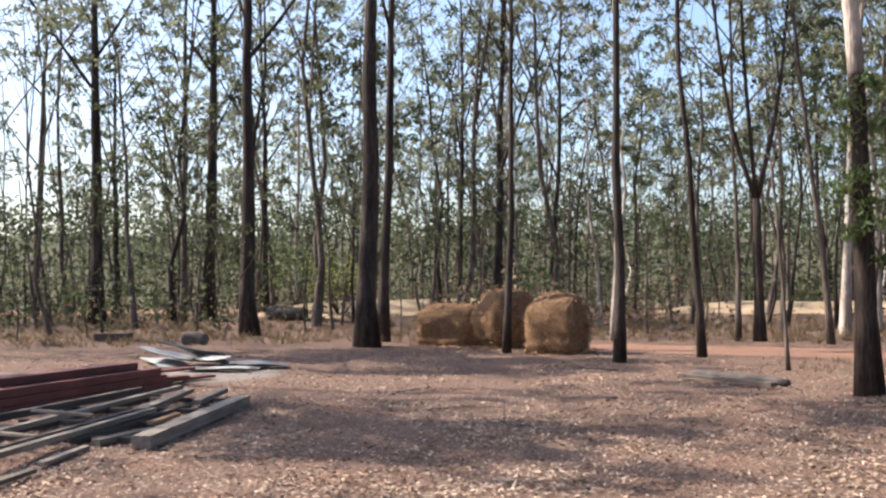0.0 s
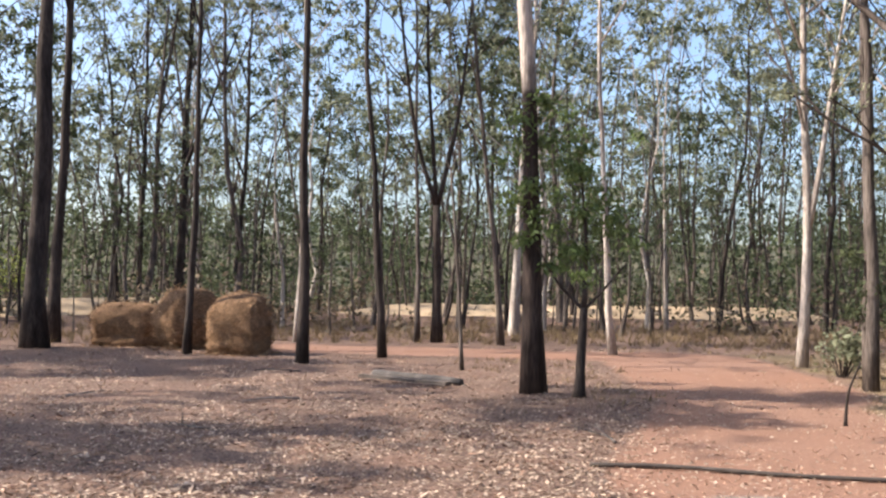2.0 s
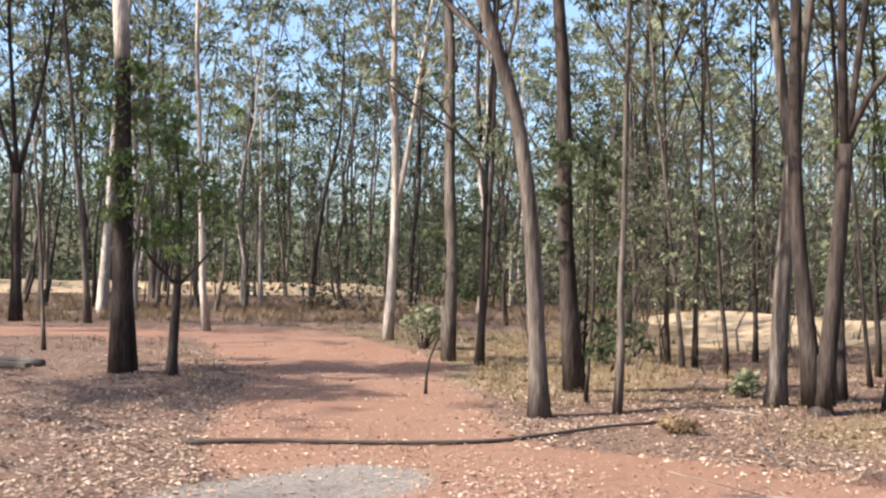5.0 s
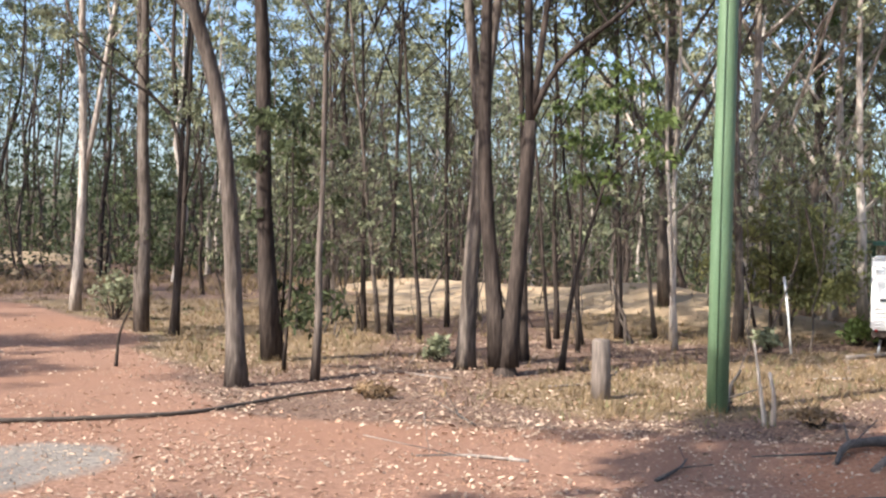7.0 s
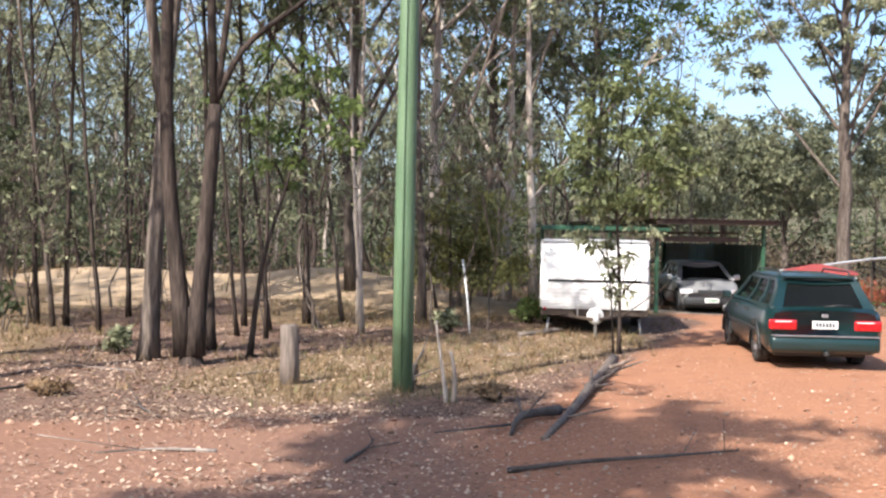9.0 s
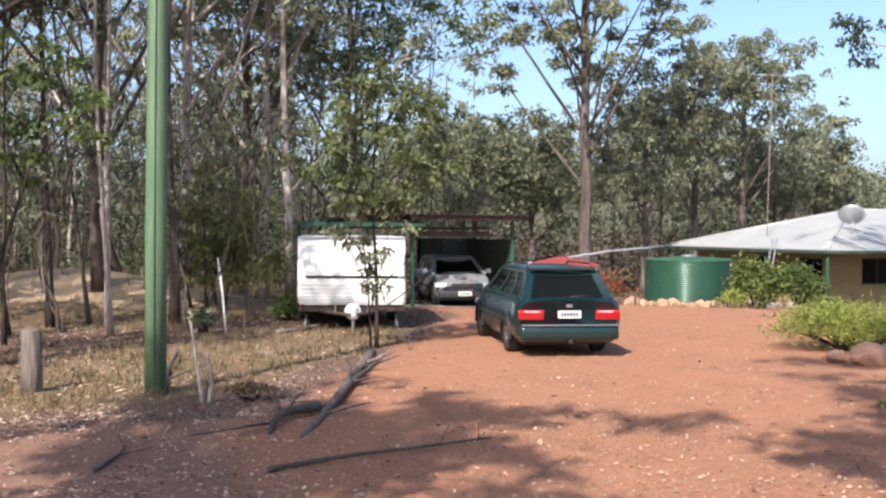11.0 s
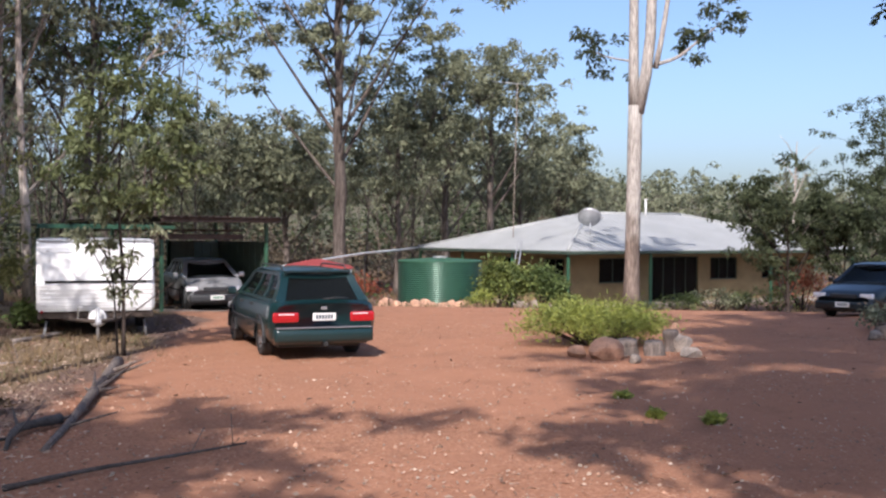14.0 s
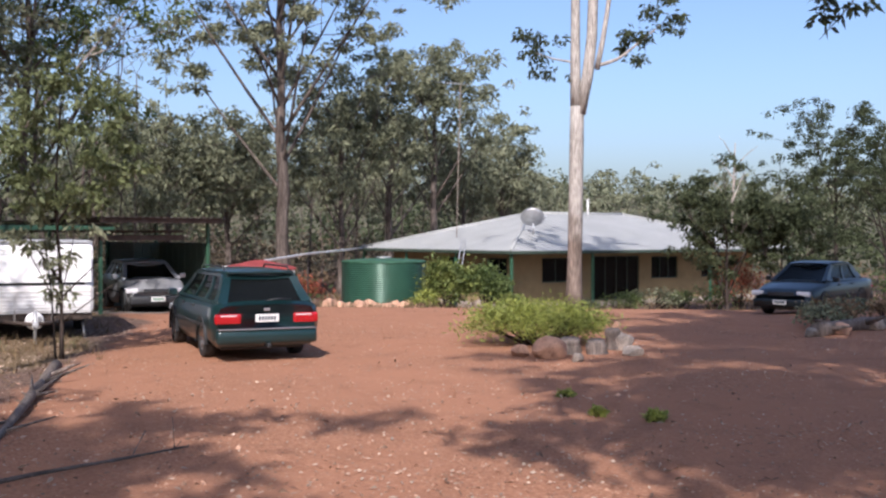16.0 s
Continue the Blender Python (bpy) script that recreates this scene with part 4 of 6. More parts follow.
for k, (x, y, h, m) in enumerate(((14.3, 10.4, 0.35, LEAF_GREY), (-5.0, 52, 3.0, LEAF_LIME), (-7.5, 56, 3.4, LEAF_FRESH), (-22.3, 63.8, 2.0, LEAF_FRESH), (15.5, 20.5, 1.0, LEAF_GREY), (22.6, 5.9, 0.5, LEAF_FRESH), (20.0, 6.9, 0.4, LEAF_GREY))):
    shrub(x, y, h * 0.5, h * 0.5, h, m, 350 + k, "leafy green sapling bush among the trunks", int(300 + 260 * h), 0.13 + 0.02 * (h > 2.5), name="bush", group="bushes in the woods")

for k, (x, y, zs) in enumerate(((12.45, 12.25, (1.0, 1.8, 2.6, 3.2, 3.9)), (14.3, 18.1, (1.4, 2.1, 2.8)), (11.6, 11.3, (0.7, 3.3, 3.7)))):
    rg = np.random.default_rng(380 + k)
    shaped_tree(x, y, [([(x, y, -0.05), (x + 0.05, y - 0.1, 1.5), (x - 0.1, y - 0.2, zs[-1])], 0.03, 0.012, 0)], BARK_DARK, LEAF_DARK, 381 + k, "thin sapling with sprays of dark leaves beside a trunk",
                tufts=[(x + rg.normal() * 0.3, y - 0.2 + rg.normal() * 0.3, z + rg.normal() * 0.1) for z in zs for _ in range(2)], leaves=105, size=0.15, cluster=0.40, name="sapling", group="young trees", category="sapling")


# ---- hard things ----
PAINT_WHITE = mat("caravan_white", (0.80, 0.80, 0.79), 0.35, vary=0.06, scale=1.5, bump=0.03, detail=30, coat=0.2)
PAINT_GREEN_CAR = mat("deep_green_paint", (0.007, 0.029, 0.031), 0.28, metal=0.1, vary=0.1, scale=2, bump=0.0, coat=0.45)
PAINT_BLUE_CAR = mat("dark_blue_green_paint", (0.006, 0.012, 0.014), 0.32, metal=0.0, vary=0.1, scale=2, bump=0.0, coat=0.35)
PAINT_SILVER = mat("silver_paint", (0.46, 0.47, 0.48), 0.32, metal=0.5, vary=0.06, scale=2, bump=0.0, coat=0.5)
PLASTIC_DARK = mat("dark_plastic", (0.028, 0.030, 0.032), 0.55, vary=0.2, scale=8, bump=0.05)
RUBBER = mat("tyre_rubber", (0.025, 0.024, 0.023), 0.85, vary=0.3, scale=12, bump=0.2)
ALLOY = mat("wheel_alloy", (0.45, 0.45, 0.46), 0.35, metal=0.8, vary=0.15, scale=10, bump=0.05)
LAMP_RED = mat("red_lens", (0.40, 0.012, 0.016), 0.15, vary=0.2, scale=20, bump=0.0, coat=0.6)
LAMP_CLEAR = mat("clear_lens", (0.72, 0.73, 0.74), 0.12, vary=0.1, scale=20, bump=0.0, coat=0.6)
PLATE = mat("plate_white", (0.75, 0.75, 0.72), 0.4, vary=0.05, scale=20, bump=0.0)
INK = mat("plate_ink", (0.03, 0.05, 0.07), 0.5, vary=0.1, scale=20, bump=0.0)
INK_GREEN = mat("plate_ink_green", (0.03, 0.20, 0.10), 0.5, vary=0.1, scale=20, bump=0.0)
STEEL = mat("galvanised_steel", (0.50, 0.51, 0.52), 0.45, metal=0.6, vary=0.2, scale=4, bump=0.08)
STEEL_GREEN = mat("green_painted_steel", (0.045, 0.13, 0.075), 0.5, vary=0.3, scale=3, bump=0.1)
TANK_GREEN = mat("tank_green_steel", (0.036, 0.105, 0.068), 0.28, metal=0.2, vary=0.15, scale=1.5, bump=0.04)
POLE_GREEN = mat("pole_green_paint", (0.125, 0.200, 0.112), 0.6, vary=0.3, scale=2.0, bump=0.2, stretch=(3, 3, 0.4), second=(0.085, 0.150, 0.082))
ROOF_TIN = mat("pale_roof_tin", (0.40, 0.41, 0.395), 0.5, metal=0.15, vary=0.12, scale=0.7, bump=0.03)
RUST_DARK = mat("dark_rusted_steel", (0.085, 0.062, 0.050), 0.75, metal=0.2, vary=0.4, scale=5, bump=0.2)
BRICK_TAN = mat("tan_render", (0.31, 0.232, 0.125), 0.85, vary=0.18, scale=2.0, bump=0.25, detail=40)
TRIM_AND_SHADED_PANEL = mat("dark_green_trim_and_shaded_panel", (0.05, 0.075, 0.055), 0.5, vary=0.2, scale=4, bump=0.05)
TIMBER_GREY = mat("weathered_timber", (0.25, 0.205, 0.165), 0.9, vary=0.5, scale=2.5, bump=0.4, detail=35, stretch=(0.4, 4, 4), obj=0.3)
TIMBER_DARK = mat("dark_old_timber", (0.10, 0.078, 0.064), 0.9, vary=0.4, scale=2.5, bump=0.5, detail=35, stretch=(0.5, 4, 4), obj=0.25)
RED_OXIDE = mat("red_oxide_paint", (0.150, 0.046, 0.038), 0.7, vary=0.3, scale=3, bump=0.15, obj=0.25)
TIN_OLD = mat("old_grey_tin", (0.36, 0.38, 0.39), 0.5, metal=0.4, vary=0.35, scale=2.2, bump=0.2, second=(0.20, 0.19, 0.18), obj=0.25)
HAY = mat("dry_hay", (0.29, 0.172, 0.095), 0.9, vary=0.45, scale=6, bump=0.9, detail=70, stretch=(1, 3, 3), second=(0.155, 0.090, 0.050), spec=0.15)
STRAW = mat("loose_straw", (0.33, 0.205, 0.118), 0.85, vary=0.3, scale=5, bump=0, island=0.4, spec=0.15)
STONE_PINK = mat("pink_sandstone", (0.55, 0.32, 0.21), 0.85, vary=0.3, scale=5, bump=0.6, detail=30, obj=0.2)
STONE_GREY = mat("grey_fieldstone", (0.37, 0.31, 0.255), 0.9, vary=0.4, scale=5, bump=0.7, detail=30, obj=0.25)
WOOD_SILVER = mat("silvered_dead_wood", (0.33, 0.285, 0.25), 0.9, vary=0.45, scale=3, bump=0.6, detail=30, stretch=(1, 1, 0.4), second=(0.13, 0.105, 0.09))
CHAR = mat("blackened_wood", (0.10, 0.085, 0.076), 0.9, vary=0.5, scale=4, bump=0.7, detail=25)
POST_WOOD = mat("split_post_wood", (0.185, 0.148, 0.125), 0.9, vary=0.7, scale=3, bump=1.0, detail=8, stretch=(4, 4, 0.35), second=(0.10, 0.08, 0.068))
PVC = mat("white_plastic", (0.74, 0.74, 0.72), 0.4, vary=0.1, scale=6, bump=0.03)
CLOTH_RED = mat("red_cloth", (0.28, 0.045, 0.040), 0.8, vary=0.2, scale=5, bump=0.15)


def glass(name, tint, rough=0.04):
    m = bpy.data.materials.new(name)
    m.use_nodes = True
    b = m.node_tree.nodes["Principled BSDF"]
    b.inputs["Base Color"].default_value = (*tint, 1)
    b.inputs["Roughness"].default_value = rough
    b.inputs["Transmission Weight"].default_value = 0.75
    b.inputs["IOR"].default_value = 1.2
    return m


CAR_GLASS = glass("tinted_car_glass", (0.025, 0.03, 0.03))
PANE = glass("window_glass", (0.03, 0.034, 0.036))


def bm_from(v, f):
    bm = bmesh.new()
    vs = [bm.verts.new(p) for p in v]
    for q in f:
        q = list(dict.fromkeys(int(i) for i in q))
        if len(q) > 2:
            bm.faces.new([vs[i] for i in q])
    return bm


def pipe(name, pts, r, material, parent, label="", sides=8):
    v, f = tube_arrays(np.array(pts, dtype=float), np.full(len(pts), r), sides)
    return link_mesh(name, v, f, material, parent, label, smooth=True)


def lathe(profile, sides=24, axis="z"):
    """Verts and faces of a turned shape; profile is (radius, height)."""
    v, f = [], []
    for r, z in profile:
        for i in range(sides):
            a = 2 * math.pi * i / sides
            v.append((r * math.cos(a), r * math.sin(a), z) if axis == "z" else (r * math.cos(a), z, r * math.sin(a)))
    for j in range(len(profile) - 1):
        for i in range(sides):
            k = (i + 1) % sides
            f.append((j * sides + i, j * sides + k, (j + 1) * sides + k, (j + 1) * sides + i))
    return v, f


def bars(name, parent, m, width, height, count, material):
    """A row of plain bars in place of writing, on the plane y = 0 of m."""
    step = width / count
    for i in range(count):
        b = part(name, box(-width / 2 + i * step + step * 0.15, -width / 2 + (i + 1) * step - step * 0.15, -0.004, 0.0, -height / 2, height / 2, 0), material, parent)
        b.matrix_local = m


# ---- cars ----
def loft(sections, close_ends=True):
    """Skin over rings with the same number of points."""
    k = len(sections[0])
    v = [p for s in sections for p in s]
    f = []
    for j in range(len(sections) - 1):
        for i in range(k):
            n = (i + 1) % k
            f.append((j * k + i, j * k + n, (j + 1) * k + n, (j + 1) * k + i))
    if close_ends:
        f.append(tuple(range(k)))
        f.append(tuple(range((len(sections) - 1) * k, len(sections) * k))[::-1])
    return v, f


def ring(x, hw, z0, z1, crown=0.02, tuck=0.86, hard=0.10):
    """A car's cross-section, from sill to top."""
    zm = z0 + (z1 - z0) * 0.55
    half = [(hw * tuck, z0), (hw * 0.98, z0 + (z1 - z0) * 0.18), (hw, zm), (hw * 0.975, z1 - hard), (hw * 0.93, z1 - hard * 0.3), (hw * 0.80, z1), (hw * 0.35, z1 + crown)]
    pts = [(x, y, z) for y, z in half]
    return pts + [(x, -y, z) for _, y, z in reversed(pts)]


def wheel(parent, x, y, r, side):
    w = thing("wheel", Matrix.Identity(4), "", "")
    for key in ("label", "category"):
        if key in w:
            del w[key]
    w.parent = parent
    w.location = (x, y, r)
    t = 0.095
    v, f = lathe([(r * 0.62, -t), (r * 0.93, -t), (r, -t * 0.7), (r, t * 0.7), (r * 0.93, t), (r * 0.62, t), (r * 0.60, t * 0.4), (r * 0.60, -t * 0.4), (r * 0.62, -t)], 28, "y")
    part("tyre", bm_from(v, f), RUBBER, w, smooth=True)
    v, f = lathe([(0.001, side * t * 0.75), (r * 0.16, side * t * 0.8), (r * 0.2, side * t * 0.55), (r * 0.5, side * t * 0.7), (r * 0.62, side * t * 0.95), (r * 0.62, -side * t * 0.5)], 20, "y")
    bm = bm_from(v, f)
    for i in range(6):
        add_box(bm, r * 0.15, r * 0.55, side * t * 0.62 - 0.006, side * t * 0.62 + 0.022, -0.02, 0.02, 0, Matrix.Rotation(i * math.pi / 3, 4, "Y"))
    part("rim", bm, ALLOY, w, smooth=True)


def arch(parent, x, y, r, side, material):
    """A dark lipped ring on the body, coloured for the wheel well's shade."""
    v, f = [], []
    n = 14
    for i in range(n + 1):
        a = math.pi * (-0.06 + 1.12 * i / n)
        for q, d in ((r * 1.0, 0.0), (r * 1.22, 0.0), (r * 1.22, -0.05), (r * 1.0, -0.10)):
            v.append((x + q * math.cos(a), y + side * d, r + q * math.sin(a)))
    for i in range(n):
        for k in range(3):
            f.append((i * 4 + k, i * 4 + k + 1, (i + 1) * 4 + k + 1, (i + 1) * 4 + k))
    part("wheel_arch_shade", bm_from(v, f), material, parent)


def car(m, label, paint, estate, length=4.6, width=1.72, height=1.46, tail=True, nose_plate=INK, group="parked cars"):
    ob = thing("car", m, label, "car", group)
    L, hw = length / 2, width / 2
    nose = [(-L, 0.72, 0.32, 0.60), (-L + 0.06, 0.80, 0.26, 0.70)]
    if estate:
        deck = [(-L, 0.78, 0.33, 0.88), (-L + 0.05, 0.84, 0.25, 0.93), (-L + 0.5, hw, 0.22, 0.93)]
    else:
        deck = [(-L, 0.76, 0.33, 0.86), (-L + 0.06, 0.82, 0.25, 0.92), (-L + 0.5, hw, 0.22, 0.94)]
    body = deck + [(-0.6, hw, 0.20, 0.92), (0.5, hw, 0.20, 0.91), (0.95, hw, 0.21, 0.92), (1.5, hw * 0.98, 0.22, 0.84), (L - 0.35, hw * 0.95, 0.23, 0.74), (L - 0.08, hw * 0.87, 0.26, 0.66), (L, hw * 0.80, 0.33, 0.58)]
    v, f = loft([ring(*s) for s in body])
    part("body", bm_from(v, f), paint, ob, smooth=True)
    h = height
    if estate:
        xb0, xt0, w0, wt, cells = -L + 0.09, -L + 0.46, 0.76, 0.575, ((0.08, 0.27), (0.31, 0.55), (0.59, 0.90))
    else:
        xb0, xt0, w0, wt, cells = -L + 0.62, -L + 1.22, 0.74, 0.59, ((0.17, 0.50), (0.55, 0.90))
    xb1, xt1, w1, zb, zt = 1.18, 0.32, 0.77, 0.90, h - 0.05
    sides = {"left": ((xb0, w0, zb), (xb1, w1, zb), (xt1, wt, zt), (xt0, wt, zt), cells, (0.10, 0.90), 0.0, 0.035),
             "right": ((xb1, -w1, zb), (xb0, -w0, zb), (xt0, -wt, zt), (xt1, -wt, zt), [(1 - q, 1 - p) for p, q in cells], (0.10, 0.90), 0.0, 0.035),
             "rear": ((xb0, -w0, zb), (xb0, w0, zb), (xt0, wt, zt), (xt0, -wt, zt), ((0.10, 0.90),), (0.06, 0.86), 0.05, 0.02),
             "front": ((xb1, w1, zb), (xb1, -w1, zb), (xt1, -wt, zt), (xt1, wt, zt), ((0.07, 0.93),), (0.03, 0.92), 0.09, 0.02)}
    shell = bmesh.new()
    for p00, p10, p11, p01, spans, (v0, v1), swell, belly in sides.values():
        us = sorted({0.0, 1.0, *np.linspace(0, 1, 9), *[u for sp in spans for u in sp]})
        vs_ = sorted({0.0, 1.0, *np.linspace(v0, v1, 5)})
        out = (Vector(p10) - Vector(p00)).cross(Vector(p01) - Vector(p00)).normalized()

        def at(u, v):
            low, high = Vector(p00).lerp(Vector(p10), u), Vector(p01).lerp(Vector(p11), u)
            return low.lerp(high, v) + out * (swell * 4 * u * (1 - u) + belly * 4 * v * (1 - v))

        panes = [bmesh.new() for _ in spans]
        for i in range(len(us) - 1):
            for j in range(len(vs_) - 1):
                um, vm = (us[i] + us[i + 1]) / 2, (vs_[j] + vs_[j + 1]) / 2
                hit = [k for k, sp in enumerate(spans) if sp[0] < um < sp[1] and v0 < vm < v1]
                bm = panes[hit[0]] if hit else shell
                bm.faces.new([bm.verts.new(at(u, v)) for u, v in ((us[i], vs_[j]), (us[i + 1], vs_[j]), (us[i + 1], vs_[j + 1]), (us[i], vs_[j + 1]))])
        for bm in panes:
            bmesh.ops.remove_doubles(bm, verts=bm.verts, dist=0.001)
            bmesh.ops.solidify(bm, geom=list(bm.faces), thickness=0.006)
            part("window_pane", bm, CAR_GLASS, ob, "tinted glass")
    bmesh.ops.remove_doubles(shell, verts=shell.verts, dist=0.001)
    bmesh.ops.solidify(shell, geom=list(shell.faces), thickness=0.03)
    part("window_frame", shell, paint, ob)
    rows = [(xt0 - 0.05, wt * 0.90, zt - 0.005), (xt0 + 0.06, wt * 1.0, zt + 0.03), (xt0 + 0.5, wt * 1.03, zt + 0.045), (xt1 - 0.5, wt * 1.03, zt + 0.05), (xt1 - 0.05, wt * 1.0, zt + 0.03), (xt1 + 0.05, wt * 0.92, zt - 0.005)]
    v, f = loft([[(x, w, z - 0.035), (x, w * 0.97, z - 0.008), (x, w * 0.7, z + 0.012), (x, 0, z + 0.02), (x, -w * 0.7, z + 0.012), (x, -w * 0.97, z - 0.008), (x, -w, z - 0.035), (x, 0, z - 0.03)] for x, w, z in rows])
    part("roof", bm_from(v, f), paint, ob, smooth=True)
    for sx in (-0.35, 0.55):
        for sy in (-0.36, 0.36):
            seat = part("seat", box(sx - 0.28, sx - 0.12, sy - 0.24, sy + 0.24, 0.5, 1.08, 0.05), PLASTIC_DARK, ob)
            part("headrest", box(sx - 0.26, sx - 0.16, sy - 0.12, sy + 0.12, 1.09, 1.22, 0.03), PLASTIC_DARK, seat)
    for s in (-1, 1):
        if estate and length > 4:
            pipe("roof_rail", [(xt0 + 0.2, s * 0.53, h), (xt0 + 0.3, s * 0.53, h + 0.055), (-0.1, s * 0.53, h + 0.055), (0.02, s * 0.53, h)], 0.015, PLASTIC_DARK, ob, sides=6)
        mi = part("mirror", box(0.80, 0.92, s * (hw + 0.02) - 0.02, s * (hw + 0.17), 0.90, 1.03, 0.03), paint, ob)
        part("door_trim", box(-1.4, 1.0, s * hw - 0.006, s * hw + 0.012, 0.52, 0.57, 0.004), PLASTIC_DARK, ob)
        for xh in (-0.55, 0.35):
            part("door_handle", box(xh - 0.09, xh + 0.09, s * (hw * 0.985) - 0.01, s * (hw * 0.985) + 0.025, 0.80, 0.835, 0.006), PLASTIC_DARK, ob)
        for xw in (-1.28, 1.32):
            wheel(ob, xw, s * (hw - 0.11), 0.31, s)
            arch(ob, xw, s * (hw + 0.012), 0.31, s, PLASTIC_DARK)
        part("headlamp", box(L - 0.16, L - 0.01, s * 0.62 - 0.20, s * 0.62 + 0.13, 0.55, 0.68, 0.03), LAMP_CLEAR, ob, "clear headlamp")
    # nose
    part("front_bumper", box(L - 0.18, L + 0.06, -hw * 0.88, hw * 0.88, 0.25, 0.47, 0.06), PLASTIC_DARK if paint is PAINT_SILVER else paint, ob, smooth=True)
    part("grille", box(L - 0.05, L + 0.012, -0.36, 0.36, 0.55, 0.66, 0.02), PLASTIC_DARK, ob)
    pl = part("number_plate", box(L + 0.055, L + 0.07, -0.186, 0.186, 0.33, 0.45, 0.004), PLATE, ob, "white number plate")
    bars("plate_bar", pl, Matrix.Translation((L + 0.0705, 0, 0.39)) @ Matrix.Rotation(radians(90), 4, "Z"), 0.28, 0.06, 6, nose_plate)
    part("bonnet_edge", box(1.16, 1.22, -0.68, 0.68, 0.885, 0.915, 0.008), PLASTIC_DARK, ob)
    # tail
    part("rear_bumper", box(-L - 0.09, -L + 0.2, -hw * 0.96, hw * 0.96, 0.28, 0.52, 0.07), paint, ob, smooth=True)
    part("bumper_strip", box(-L - 0.098, -L + 0.12, -hw * 0.93, hw * 0.93, 0.515, 0.532, 0.006), ALLOY, ob)
    pl = part("number_plate", box(-L - 0.035, -L - 0.01, -0.186, 0.186, 0.63, 0.75, 0.004), PLATE, ob, "white number plate")
    bars("plate_bar", pl, Matrix.Translation((-L - 0.0355, 0, 0.69)) @ Matrix.Rotation(radians(-90), 4, "Z"), 0.29, 0.065, 6, INK)
    for s in (-1, 1):
        tl = part("tail_lamp", box(-L - 0.018, -L + 0.30, s * 0.62 - 0.22, s * 0.62 + 0.20, 0.60, 0.77, 0.045), LAMP_RED, ob, "red tail lamp")
        # clear strip high on the lamp; its pale colour also holds a white highlight
        part("clear_strip_highlight", box(-L - 0.022, -L - 0.004, s * 0.60 - 0.12, s * 0.60 + 0.13, 0.725, 0.742, 0.004), LAMP_CLEAR, tl)
    part("badge", box(-L - 0.012, -L + 0.0, -0.05, 0.05, 0.80, 0.85, 0.01), ALLOY, ob)
    if estate:
        part("tailgate_lip", box(-L + 0.36, -L + 0.60, -0.53, 0.53, h - 0.045, h - 0.012, 0.012), paint, ob)
        pipe("rear_wiper", [(-L + 0.04, 0.0, 0.96), (-L + 0.06, -0.2, 0.985), (-L + 0.08, -0.42, 0.97)], 0.012, PLASTIC_DARK, ob, sides=5)
        part("tow_bar", box(-L - 0.16, -L + 0.1, -0.03, 0.03, 0.24, 0.30, 0.01), PLASTIC_DARK, ob)
    part("underside", box(-L + 0.3, L - 0.3, -hw * 0.8, hw * 0.8, 0.18, 0.30, 0.02), PLASTIC_DARK, ob)
    return ob


def on_land(x, y, rz, dz=0.0):
    return pose(x, y, gz(x, y) + dz, 0, 0, rz)


car(on_land(19.3, 0.44, 14.0), "dark green estate car parked on the red driveway", PAINT_GREEN_CAR, True, 4.6, 1.68, 1.42)
car(on_land(27.6, -15.2, 129.5), "dark blue-green saloon car parked near the house", PAINT_BLUE_CAR, False, 4.55, 1.70, 1.42)
car(on_land(30.9, 3.2, 197.0), "silver hatchback parked under the carport", PAINT_SILVER, True, 3.9, 1.62, 1.38, nose_plate=INK_GREEN)


